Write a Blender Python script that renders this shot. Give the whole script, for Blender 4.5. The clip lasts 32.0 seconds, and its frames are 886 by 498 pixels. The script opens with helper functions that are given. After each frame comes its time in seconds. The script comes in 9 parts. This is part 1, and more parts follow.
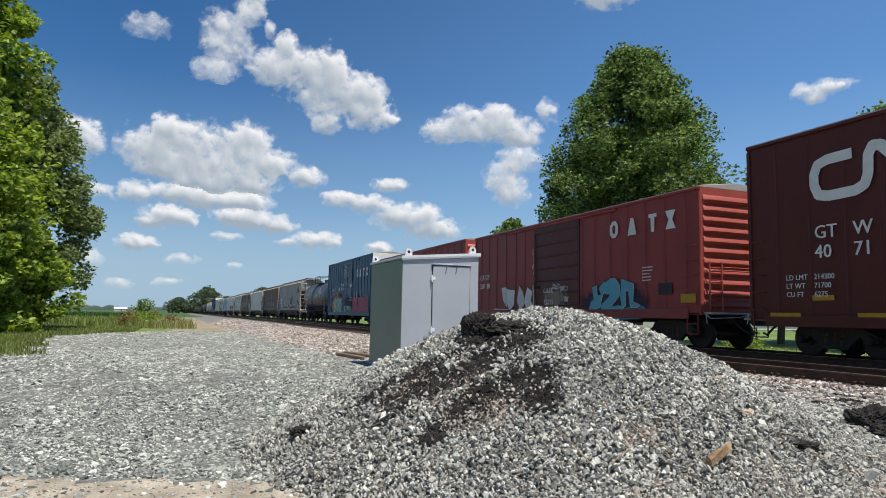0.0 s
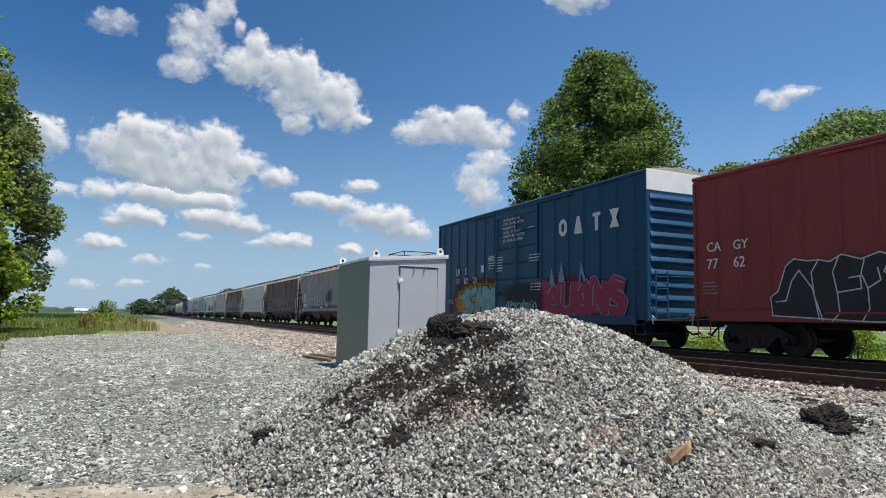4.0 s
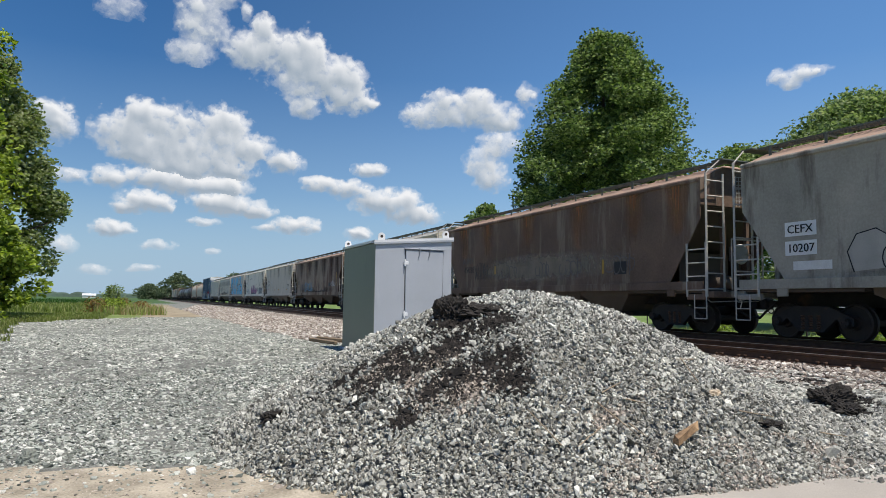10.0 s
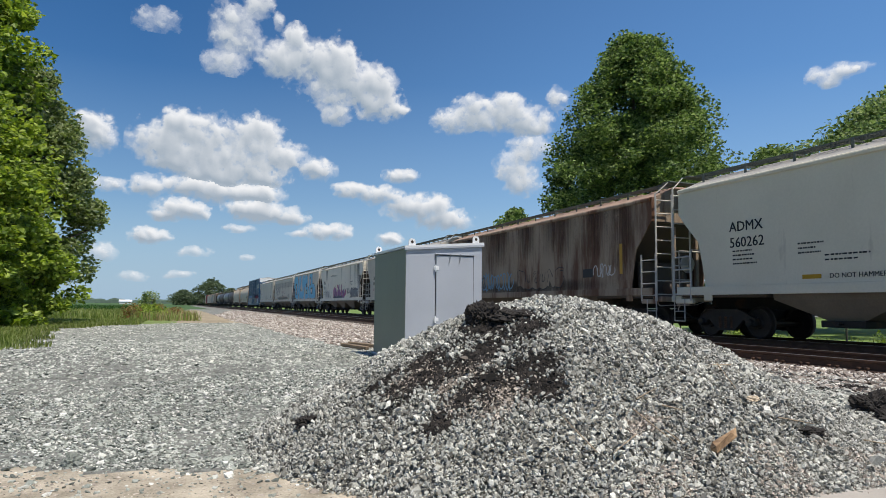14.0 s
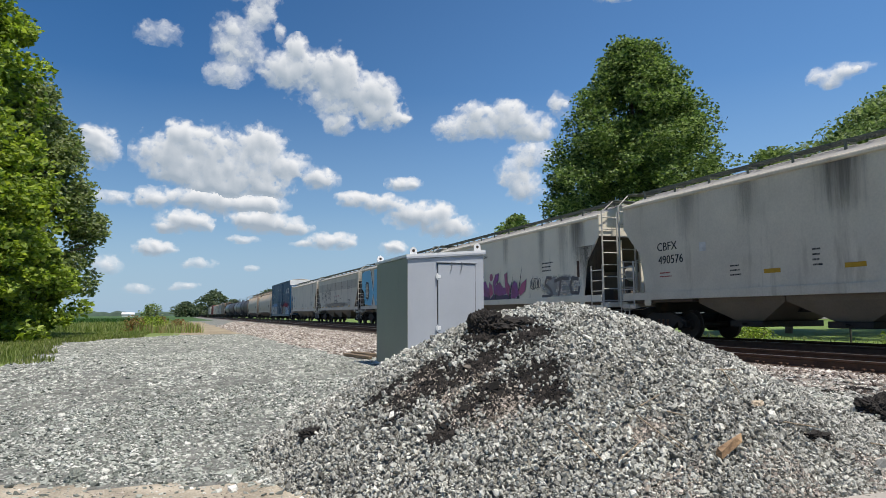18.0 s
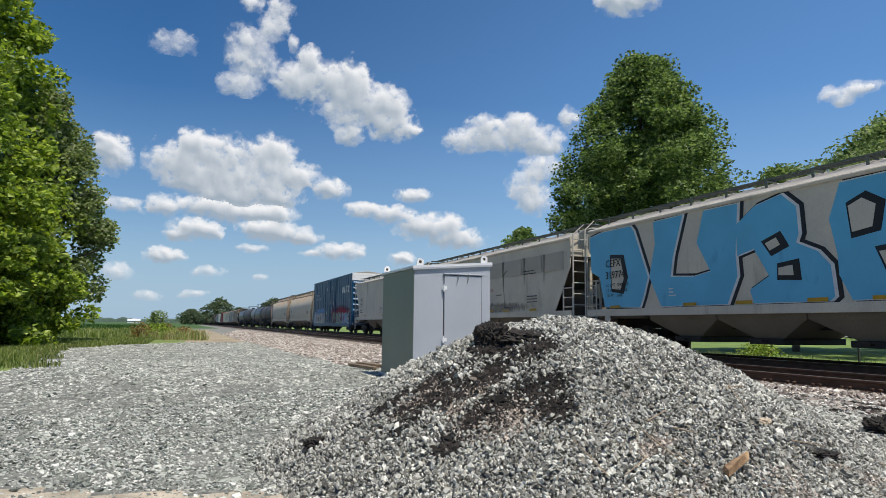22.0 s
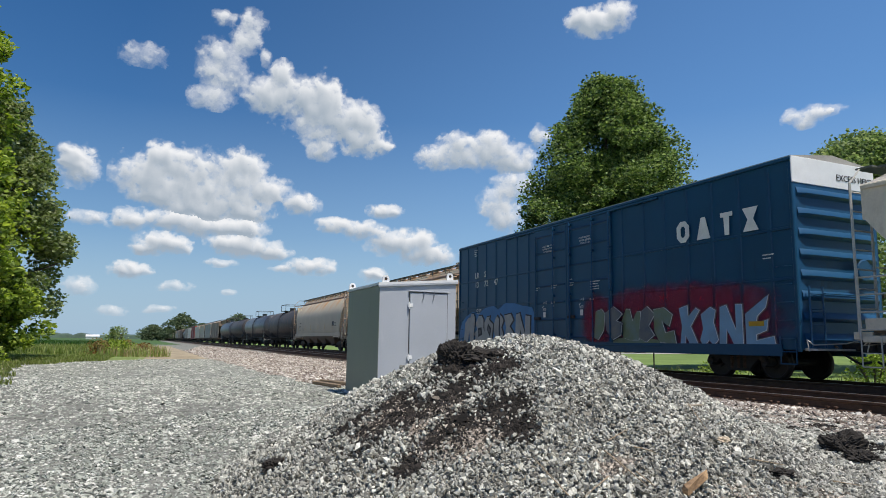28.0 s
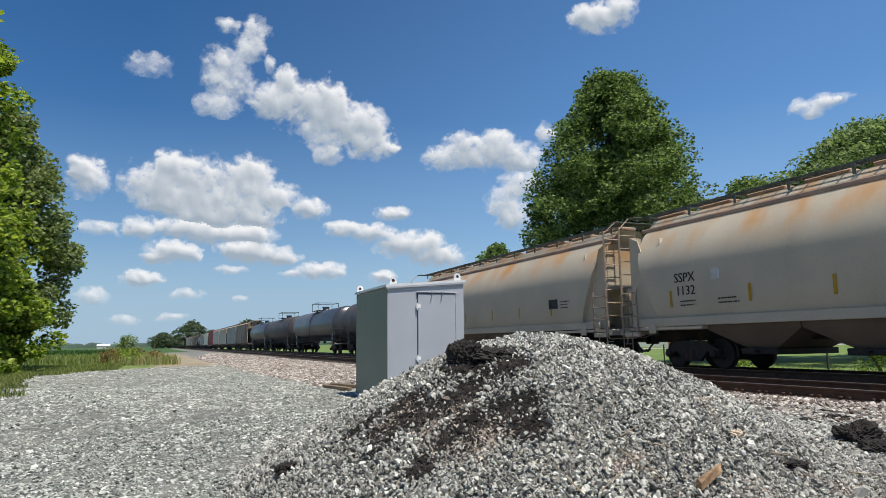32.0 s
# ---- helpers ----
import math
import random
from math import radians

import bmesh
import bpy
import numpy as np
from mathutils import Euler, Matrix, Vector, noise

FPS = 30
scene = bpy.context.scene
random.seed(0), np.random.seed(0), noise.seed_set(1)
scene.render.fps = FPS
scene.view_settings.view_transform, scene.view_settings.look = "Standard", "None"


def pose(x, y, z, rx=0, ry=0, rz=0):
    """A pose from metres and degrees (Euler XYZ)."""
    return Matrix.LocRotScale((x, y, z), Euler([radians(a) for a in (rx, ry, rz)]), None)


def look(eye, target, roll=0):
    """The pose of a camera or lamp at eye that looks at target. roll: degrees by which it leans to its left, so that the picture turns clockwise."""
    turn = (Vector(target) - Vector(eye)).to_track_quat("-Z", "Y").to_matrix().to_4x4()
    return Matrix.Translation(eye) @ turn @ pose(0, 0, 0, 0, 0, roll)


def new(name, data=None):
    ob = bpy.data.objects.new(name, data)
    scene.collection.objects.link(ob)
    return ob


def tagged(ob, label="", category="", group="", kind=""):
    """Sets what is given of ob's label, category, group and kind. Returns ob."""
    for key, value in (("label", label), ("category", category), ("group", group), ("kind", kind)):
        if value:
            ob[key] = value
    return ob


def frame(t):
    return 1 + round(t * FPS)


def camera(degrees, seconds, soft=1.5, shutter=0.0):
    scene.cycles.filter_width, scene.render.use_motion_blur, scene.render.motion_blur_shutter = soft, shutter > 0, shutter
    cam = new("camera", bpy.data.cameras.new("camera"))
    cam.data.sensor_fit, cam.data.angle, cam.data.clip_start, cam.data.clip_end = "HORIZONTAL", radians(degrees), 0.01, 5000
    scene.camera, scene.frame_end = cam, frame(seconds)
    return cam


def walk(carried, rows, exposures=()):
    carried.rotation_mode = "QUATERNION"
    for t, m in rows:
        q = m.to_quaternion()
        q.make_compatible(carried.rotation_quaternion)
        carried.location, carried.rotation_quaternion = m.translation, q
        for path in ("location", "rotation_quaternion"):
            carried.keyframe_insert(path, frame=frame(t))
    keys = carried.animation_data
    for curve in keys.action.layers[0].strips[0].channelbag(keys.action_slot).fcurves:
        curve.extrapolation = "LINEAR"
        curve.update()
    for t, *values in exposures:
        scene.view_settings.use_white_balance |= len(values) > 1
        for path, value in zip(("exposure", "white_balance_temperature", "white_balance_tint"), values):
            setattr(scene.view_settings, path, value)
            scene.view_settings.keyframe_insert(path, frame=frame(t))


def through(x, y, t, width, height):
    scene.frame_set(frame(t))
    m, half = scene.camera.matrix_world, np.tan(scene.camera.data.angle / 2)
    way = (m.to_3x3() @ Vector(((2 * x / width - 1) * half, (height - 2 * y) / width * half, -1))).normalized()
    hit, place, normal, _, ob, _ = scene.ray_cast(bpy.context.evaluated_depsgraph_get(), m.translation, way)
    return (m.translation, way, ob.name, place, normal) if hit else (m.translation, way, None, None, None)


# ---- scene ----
cam = camera(67.07, 32.0, soft=0.75)
PATH = [
    (0.0, pose(-0.016, -0.008, 1.444, 95.75, -1.13, -22.13)),
    (0.5, pose(-0.005, -0.011, 1.446, 95.78, -1.19, -22.14)),
    (1.0, pose(-0.000, -0.020, 1.443, 95.94, -1.05, -22.85)),
    (1.5, pose(0.002, -0.017, 1.445, 96.15, -0.98, -23.60)),
    (2.0, pose(0.009, -0.022, 1.448, 96.35, -0.79, -24.01)),
    (2.5, pose(0.002, -0.027, 1.453, 96.48, -0.98, -24.33)),
    (3.0, pose(0.004, -0.023, 1.460, 96.41, -0.89, -24.54)),
    (3.5, pose(0.010, -0.021, 1.451, 96.21, -1.06, -24.77)),
    (5.5, pose(0.006, -0.013, 1.438, 95.52, -1.07, -24.82)),
    (6.0, pose(-0.001, -0.007, 1.440, 95.68, -0.97, -24.38)),
    (6.5, pose(-0.003, -0.005, 1.426, 95.75, -0.95, -23.80)),
    (7.0, pose(-0.005, -0.004, 1.420, 95.73, -1.04, -23.23)),
    (7.5, pose(-0.004, -0.002, 1.425, 95.57, -1.18, -22.82)),
    (8.0, pose(-0.007, -0.001, 1.424, 95.40, -1.28, -22.70)),
    (8.5, pose(-0.003, -0.001, 1.430, 95.27, -1.62, -22.83)),
    (9.0, pose(-0.004, 0.008, 1.428, 94.99, -1.69, -23.21)),
    (9.5, pose(0.002, 0.013, 1.423, 94.74, -1.42, -23.77)),
    (10.0, pose(0.019, 0.008, 1.430, 94.52, -0.84, -24.31)),
    (10.5, pose(0.025, 0.011, 1.439, 94.42, -0.20, -24.74)),
    (11.0, pose(0.023, 0.006, 1.445, 94.49, 0.16, -24.96)),
    (11.5, pose(0.021, 0.012, 1.444, 94.63, 0.18, -24.92)),
    (12.0, pose(0.014, 0.009, 1.435, 94.74, -0.12, -24.57)),
    (12.5, pose(-0.001, 0.010, 1.430, 94.76, -0.31, -23.91)),
    (13.0, pose(-0.005, 0.009, 1.437, 94.72, -0.45, -23.10)),
    (13.5, pose(-0.018, 0.004, 1.441, 94.78, -0.65, -22.40)),
    (14.0, pose(-0.014, 0.002, 1.437, 94.90, -0.64, -21.81)),
    (14.5, pose(-0.018, -0.002, 1.443, 94.97, -0.50, -21.46)),
    (16.5, pose(-0.024, -0.003, 1.440, 95.21, -0.32, -20.71)),
    (17.0, pose(-0.025, -0.001, 1.441, 95.29, -0.19, -20.75)),
    (17.5, pose(-0.019, 0.001, 1.442, 95.38, -0.00, -21.00)),
    (18.0, pose(-0.007, 0.001, 1.451, 95.54, 0.30, -21.58)),
    (18.5, pose(-0.001, 0.004, 1.462, 95.56, 0.63, -22.22)),
    (19.0, pose(0.001, 0.004, 1.457, 95.72, 0.60, -22.66)),
    (19.5, pose(-0.011, 0.003, 1.452, 95.91, 0.27, -22.83)),
    (20.0, pose(-0.017, -0.002, 1.448, 96.15, -0.13, -22.70)),
    (20.5, pose(-0.015, 0.002, 1.453, 96.32, -0.31, -22.40)),
    (21.0, pose(-0.016, -0.003, 1.455, 96.43, -0.35, -21.95)),
    (21.5, pose(-0.024, -0.002, 1.449, 96.49, -0.36, -21.53)),
    (22.0, pose(-0.027, -0.004, 1.446, 96.55, -0.71, -21.16)),
    (22.5, pose(-0.027, 0.005, 1.442, 96.78, -1.68, -21.11)),
    (23.0, pose(-0.014, 0.029, 1.480, 97.18, -2.96, -21.44)),
    (23.5, pose(-0.012, 0.031, 1.482, 97.70, -3.91, -22.21)),
    (24.0, pose(-0.011, 0.027, 1.477, 98.12, -4.23, -23.35)),
    (24.5, pose(0.008, 0.017, 1.478, 98.44, -3.83, -24.49)),
    (26.5, pose(0.016, 0.002, 1.472, 98.55, -1.30, -25.35)),
    (27.0, pose(0.019, 0.012, 1.471, 98.39, -1.15, -24.85)),
    (27.5, pose(0.019, 0.007, 1.466, 98.14, -0.96, -24.37)),
    (28.0, pose(0.016, -0.003, 1.468, 97.97, -0.80, -23.93)),
    (28.5, pose(0.016, -0.003, 1.468, 97.90, -0.71, -23.61)),
    (29.0, pose(0.017, -0.001, 1.467, 97.89, -0.62, -23.41)),
    (29.5, pose(0.015, -0.006, 1.472, 97.89, -0.56, -23.27)),
    (30.0, pose(0.020, -0.011, 1.473, 97.84, -0.58, -23.05)),
    (30.5, pose(0.015, -0.008, 1.468, 97.76, -0.66, -22.89)),
    (31.0, pose(0.016, -0.002, 1.464, 97.69, -0.43, -22.67)),
    (31.5, pose(0.021, -0.000, 1.469, 97.71, 0.12, -22.59)),
    (32.0, pose(0.021, -0.001, 1.465, 98.01, 0.69, -23.15)),
]
walk(cam, PATH)

# ---- light ----
SUN = Vector((0.10, -0.38, 0.92)).normalized()
sun_data = bpy.data.lights.new("sun", "SUN")
sun_data.energy, sun_data.angle, sun_data.color = 4.7, radians(0.53), (1.0, 0.935, 0.83)
sun = new("sun", sun_data)
sun.matrix_world = look(SUN * 100, (0, 0, 0))
scene.view_settings.exposure = 0.0


def sky_world():
    w = bpy.data.worlds.new("sky")
    w.use_nodes = True
    t = w.node_tree
    n, l = t.nodes, t.links
    out = n["Background"]
    sky = n.new("ShaderNodeTexSky")
    sky.sky_type, sky.sun_disc = "NISHITA", False
    sky.sun_elevation = math.asin(SUN.z)
    sky.sun_rotation = math.atan2(SUN.x, SUN.y)
    sky.altitude, sky.air_density, sky.dust_density, sky.ozone_density = 100, 1.0, 0.0, 1.6
    # clear summer air: a deeper blue than the model gives
    tone = n.new("ShaderNodeHueSaturation")
    tone.inputs["Saturation"].default_value = 1.4
    l.new(sky.outputs[0], tone.inputs["Color"])
    cool = n.new("ShaderNodeMix")
    cool.data_type, cool.blend_type = "RGBA", "MULTIPLY"
    cool.inputs[0].default_value, cool.inputs[7].default_value = 1.0, (0.90, 1.0, 1.14, 1)
    l.new(tone.outputs[0], cool.inputs[6])
    # summer haze: the sky pales towards the horizon
    co, cut, pale = n.new("ShaderNodeTexCoord"), n.new("ShaderNodeSeparateXYZ"), n.new("ShaderNodeValToRGB")
    l.new(co.outputs["Generated"], cut.inputs[0])
    l.new(cut.outputs["Z"], pale.inputs[0])
    e = pale.color_ramp.elements
    while len(e) < 5:
        e.new(0.5)
    for k, (at, v) in enumerate(((0.0, 0.95), (0.06, 0.78), (0.15, 0.36), (0.32, 0.07), (0.9, 0.0))):
        e[k].position, e[k].color = at, (v, v, v, 1)
    haze = n.new("ShaderNodeMix")
    haze.data_type = "RGBA"
    # the haze glows a little more on the side nearer the sun
    side, lift, both = n.new("ShaderNodeVectorMath"), n.new("ShaderNodeMapRange"), n.new("ShaderNodeMath")
    side.operation, side.inputs[1].default_value = "DOT_PRODUCT", (0.97, 0.26, 0.0)
    l.new(co.outputs["Generated"], side.inputs[0])
    lift.inputs[1].default_value, lift.inputs[2].default_value, lift.inputs[4].default_value = 0.2, 1.0, 0.2
    l.new(side.outputs["Value"], lift.inputs[0])
    l.new(pale.outputs[0], both.inputs[0])
    l.new(lift.outputs[0], both.inputs[1])
    both.use_clamp = True
    # the whole sky is brighter towards the sun's side
    broad, bright = n.new("ShaderNodeMapRange"), n.new("ShaderNodeMix")
    broad.interpolation_type = "SMOOTHSTEP"
    broad.inputs[1].default_value, broad.inputs[2].default_value = 0.35, 1.0
    broad.inputs[3].default_value, broad.inputs[4].default_value = 1.0, 1.5
    l.new(side.outputs["Value"], broad.inputs[0])
    bright.data_type, bright.blend_type = "RGBA", "MULTIPLY"
    bright.inputs[0].default_value = 1.0
    l.new(cool.outputs[2], bright.inputs[6])
    l.new(broad.outputs[0], bright.inputs[7])
    cool = bright
    l.new(both.outputs[0], haze.inputs[0])
    l.new(cool.outputs[2], haze.inputs[6])
    haze.inputs[7].default_value = (4.3, 6.2, 8.3, 1)
    l.new(haze.outputs[2], out.inputs[0])
    out.inputs[1].default_value = 0.08
    scene.world = w
    return w, sky, out


WORLD, SKY, BACKGROUND = sky_world()

# ---- building blocks ----
class Mesh:
    """Collects corners and faces of one part."""

    def __init__(self):
        self.v, self.f = [], []

    def add(self, verts, faces):
        o = len(self.v)
        self.v += [tuple(p) for p in verts]
        self.f += [tuple(i + o for i in face) for face in faces]
        return self

    def box(self, x0, x1, y0, y1, z0, z1):
        return self.add([(x, y, z) for z in (z0, z1) for y in (y0, y1) for x in (x0, x1)],
                        [(0, 2, 3, 1), (4, 5, 7, 6), (0, 1, 5, 4), (2, 6, 7, 3), (0, 4, 6, 2), (1, 3, 7, 5)])

    def slab(self, x0, x1, y0, y1, z0, z1, b=0.01):
        """A box with chamfered edges."""
        xs, ys, zs = (x0, x0 + b, x1 - b, x1), (y0, y0 + b, y1 - b, y1), (z0, z0 + b, z1 - b, z1)
        q = []
        for i, j in ((1, 1), (2, 1), (2, 2), (1, 2)):
            q.append((xs[i], ys[j], zs[0]))
        ring = ((1, 0), (2, 0), (3, 1), (3, 2), (2, 3), (1, 3), (0, 2), (0, 1))
        for k in (1, 2):
            q += [(xs[i], ys[j], zs[k]) for i, j in ring]
        for i, j in ((1, 1), (2, 1), (2, 2), (1, 2)):
            q.append((xs[i], ys[j], zs[3]))
        f = [(3, 2, 1, 0), (20, 21, 22, 23)]
        f += [(4 + k, 4 + (k + 1) % 8, 12 + (k + 1) % 8, 12 + k) for k in range(8)]
        for k in range(4):
            a, c = 4 + 2 * k, 4 + 2 * k + 1
            d = 4 + (2 * k + 2) % 8
            f += [(k, (k + 1) % 4, c, a), ((k + 1) % 4, d, c)]
            a, c, d = a + 8, c + 8, d + 8
            f += [(20 + (k + 1) % 4, 20 + k, a, c), (20 + (k + 1) % 4, c, d)]
        return self.add(q, f)

    def rod(self, a, b, r, n=6, r2=None, caps=True):
        a, b = Vector(a), Vector(b)
        z = (b - a).normalized()
        x = z.orthogonal().normalized()
        y = z.cross(x)
        r2 = r if r2 is None else r2
        q = [p + (x * math.cos(2 * math.pi * k / n) + y * math.sin(2 * math.pi * k / n)) * rr for p, rr in ((a, r), (b, r2)) for k in range(n)]
        f = [(k, (k + 1) % n, n + (k + 1) % n, n + k) for k in range(n)]
        if caps:
            f += [tuple(range(n))[::-1], tuple(range(n, 2 * n))]
        return self.add(q, f)

    def chain(self, points, r, n=6):
        for a, b in zip(points, points[1:]):
            self.rod(a, b, r, n)
        return self

    def prism(self, outline, x0, x1):
        """A closed outline in the y-z plane, drawn out along x."""
        n = len(outline)
        q = [(x, y, z) for x in (x0, x1) for y, z in outline]
        f = [(k, (k + 1) % n, n + (k + 1) % n, n + k) for k in range(n)]
        return self.add(q, f + [tuple(range(n))[::-1], tuple(range(n, 2 * n))])

    def run(self, outline, y0, y1):
        """A closed outline in the x-z plane, drawn out along y."""
        n = len(outline)
        q = [(x, y, z) for y in (y0, y1) for x, z in outline]
        f = [(k, n + k, n + (k + 1) % n, (k + 1) % n) for k in range(n)]
        return self.add(q, f + [tuple(range(n)), tuple(range(n, 2 * n))[::-1]])

    def lathe(self, profile, axis_y=True, n=24, centre=(0, 0, 0)):
        """A profile of (along, radius) turned about the y axis (or the x axis)."""
        q = []
        for s, r in profile:
            for k in range(n):
                a = 2 * math.pi * k / n
                c, d = r * math.cos(a), r * math.sin(a)
                q.append((centre[0] + c, centre[1] + s, centre[2] + d) if axis_y else (centre[0] + s, centre[1] + c, centre[2] + d))
        f = []
        for i in range(len(profile) - 1):
            f += [(i * n + k, i * n + (k + 1) % n, (i + 1) * n + (k + 1) % n, (i + 1) * n + k) for k in range(n)]
        m = (len(profile) - 1) * n
        return self.add(q, f + [tuple(range(n))[::-1], tuple(range(m, m + n))])

    def data(self, name, material, smooth=False):
        me = bpy.data.meshes.new(name)
        me.from_pydata(self.v, [], self.f)
        b = bmesh.new()
        b.from_mesh(me)
        bmesh.ops.recalc_face_normals(b, faces=b.faces)
        b.to_mesh(me)
        b.free()
        if smooth:
            me.polygons.foreach_set("use_smooth", [True] * len(me.polygons))
            me.set_sharp_from_angle(angle=radians(35))
        me.materials.append(material)
        return me


SHARED = {}


def part(name, mesh, material, parent, label="", at=None, smooth=False):
    """One mesh object under a thing or a part. mesh: a Mesh, or ready mesh data."""
    me = mesh if isinstance(mesh, bpy.types.Mesh) else mesh.data(name, material, smooth)
    ob = new(name, me)
    ob.parent = parent
    if at is not None:
        ob.matrix_basis = at
    if label:
        ob["label"] = label
    return ob


def shared(key, make, material, smooth=False):
    """Mesh data made once for alike parts."""
    k = (key, material.name)
    if k not in SHARED:
        SHARED[k] = make().data(key, material, smooth)
    return SHARED[k]


def thing(name, label, category, m=None, group="", kind=""):
    ob = new(name)
    if m is not None:
        ob.matrix_basis = m
    return tagged(ob, label, category, group, kind)


def shift(x=0.0, y=0.0, z=0.0):
    return Matrix.Translation((x, y, z))


# ---- materials ----
def mat(name, colour, rough=0.6, metal=0.0, mottle=0.15, scale=3.0, bump=0.1, fine=40.0, stain=None, streak=0.0, vary=0.0, two=None, spec=0.4):
    """A surface with a broad and a fine variation. stain: (colour, amount); streak: how far stains run down; vary: per object."""
    m = bpy.data.materials.new(name)
    m.use_nodes = True
    n, l = m.node_tree.nodes, m.node_tree.links
    p = n["Principled BSDF"]
    p.inputs["Roughness"].default_value, p.inputs["Metallic"].default_value = rough, metal
    p.inputs["Specular IOR Level"].default_value = spec
    co = n.new("ShaderNodeTexCoord")
    big, small = n.new("ShaderNodeTexNoise"), n.new("ShaderNodeTexNoise")
    big.inputs["Scale"].default_value, big.inputs["Detail"].default_value = scale, 5
    small.inputs["Scale"].default_value, small.inputs["Detail"].default_value = fine, 4
    l.new(co.outputs["Object"], big.inputs["Vector"])
    l.new(co.outputs["Object"], small.inputs["Vector"])
    ramp = n.new("ShaderNodeValToRGB")
    c = colour
    ramp.color_ramp.elements[0].position, ramp.color_ramp.elements[1].position = 0.3, 0.7
    ramp.color_ramp.elements[0].color = (*[v * (1 - mottle) for v in c], 1)
    ramp.color_ramp.elements[1].color = (*[min(1, v * (1 + mottle)) for v in (two or c)], 1)
    mixed = n.new("ShaderNodeMath")
    mixed.operation = "MULTIPLY_ADD"
    mixed.inputs[1].default_value = 0.35
    l.new(small.outputs[0], mixed.inputs[0])
    half = n.new("ShaderNodeMath")
    half.operation = "MULTIPLY_ADD"
    half.inputs[1].default_value, half.inputs[2].default_value = 0.65, 0.0
    l.new(big.outputs[0], half.inputs[0])
    l.new(half.outputs[0], mixed.inputs[2])
    l.new(mixed.outputs[0], ramp.inputs[0])
    colour_out = ramp.outputs[0]
    if stain:
        st = n.new("ShaderNodeTexNoise")
        mp = n.new("ShaderNodeMapping")
        mp.inputs["Scale"].default_value = (1.0, 1.0, 1.0 - 0.9 * streak)
        mp.inputs["Location"].default_value = (0.0, 7.3 * (len(name) % 11), 3.1 * (len(name) % 7))
        l.new(co.outputs["Object"], mp.inputs[0])
        l.new(mp.outputs[0], st.inputs["Vector"])
        st.inputs["Scale"].default_value, st.inputs["Detail"].default_value, st.inputs["Roughness"].default_value = 1.8, 8, 0.65
        r2 = n.new("ShaderNodeValToRGB")
        a = 0.72 - 0.35 * stain[1]
        r2.color_ramp.elements[0].position, r2.color_ramp.elements[1].position = a, min(a + 0.16, 1)
        l.new(st.outputs[0], r2.inputs[0])
        mx = n.new("ShaderNodeMix")
        mx.data_type = "RGBA"
        mx.inputs[7].default_value = (*stain[0], 1)
        l.new(r2.outputs[0], mx.inputs[0])
        l.new(colour_out, mx.inputs[6])
        colour_out = mx.outputs[2]
    if vary:
        info = n.new("ShaderNodeObjectInfo")
        hsv = n.new("ShaderNodeHueSaturation")
        span = n.new("ShaderNodeMapRange")
        span.inputs[3].default_value, span.inputs[4].default_value = 1 - vary, 1 + vary
        l.new(info.outputs["Random"], span.inputs[0])
        l.new(span.outputs[0], hsv.inputs["Value"])
        l.new(colour_out, hsv.inputs["Color"])
        colour_out = hsv.outputs[0]
    l.new(colour_out, p.inputs["Base Color"])
    rg = n.new("ShaderNodeMapRange")
    rg.inputs[3].default_value, rg.inputs[4].default_value = max(0.02, rough - 0.12), min(1, rough + 0.12)
    l.new(mixed.outputs[0], rg.inputs[0])
    l.new(rg.outputs[0], p.inputs["Roughness"])
    if bump:
        b = n.new("ShaderNodeBump")
        b.inputs["Strength"].default_value, b.inputs["Distance"].default_value = bump, 0.02
        l.new(mixed.outputs[0], b.inputs["Height"])
        l.new(b.outputs[0], p.inputs["Normal"])
    return m


STEEL_DARK = mat("dark_steel", (0.03, 0.027, 0.025), 0.7, 0.2, 0.4, stain=((0.09, 0.05, 0.03), 0.5))
RUST = mat("rusty_steel", (0.10, 0.055, 0.035), 0.8, 0.2, 0.4, 6)
RAIL_HEAD = mat("polished_rail", (0.42, 0.40, 0.38), 0.3, 0.9, 0.15, 2)
TIE = mat("creosote_tie", (0.07, 0.055, 0.045), 0.9, 0, 0.4, 4, 0.5, vary=0.3)
BOX_PAINT = mat("grey_case_paint", (0.43, 0.455, 0.50), 0.4, 0.0, 0.07, 1.5, 0.02, 40.0, ((0.54, 0.55, 0.56), 0.22), 0.75)
WHITE = mat("white_paint", (0.8, 0.8, 0.8), 0.5, 0, 0.08)

# ---- the lie of the land ----
def smooth01(t):
    t = min(max(t, 0.0), 1.0)
    return t * t * (3 - 2 * t)


def ground_z(x, y):
    """Height of the lot, the track bed, the lawn and the fields."""
    z = 0.40 * smooth01((0.75 * x + 0.75 * y - 4.5) / 6.0)
    if x > 17.6:
        z += -0.5 * smooth01((x - 17.6) / 2.2) + 1.05 * smooth01((x - 20) / 75)
    if 9.0 < x < 17.6:
        z += 0.03
    return z


PILE_X, PILE_Y, PILE_TOP = 3.95, 6.55, 1.525


def pile_z(x, y):
    """Surface of the stone heap, a cone with a round top."""
    dx, dy = x - PILE_X, y - PILE_Y
    u, w = 0.85 * dx - 0.53 * dy, 0.53 * dx + 0.85 * dy
    u = u * (1.06 if u > 0 else 1.08)
    w = w * (1.22 if w < 0 else 1.1)
    k = 0.66
    return PILE_TOP - (math.sqrt(k * k * (u * u + w * w) + 1.15 ** 2) - 1.15)


def stone_z(x, y):
    return max(ground_z(x, y), pile_z(x, y))
TRACK_X = 15.12


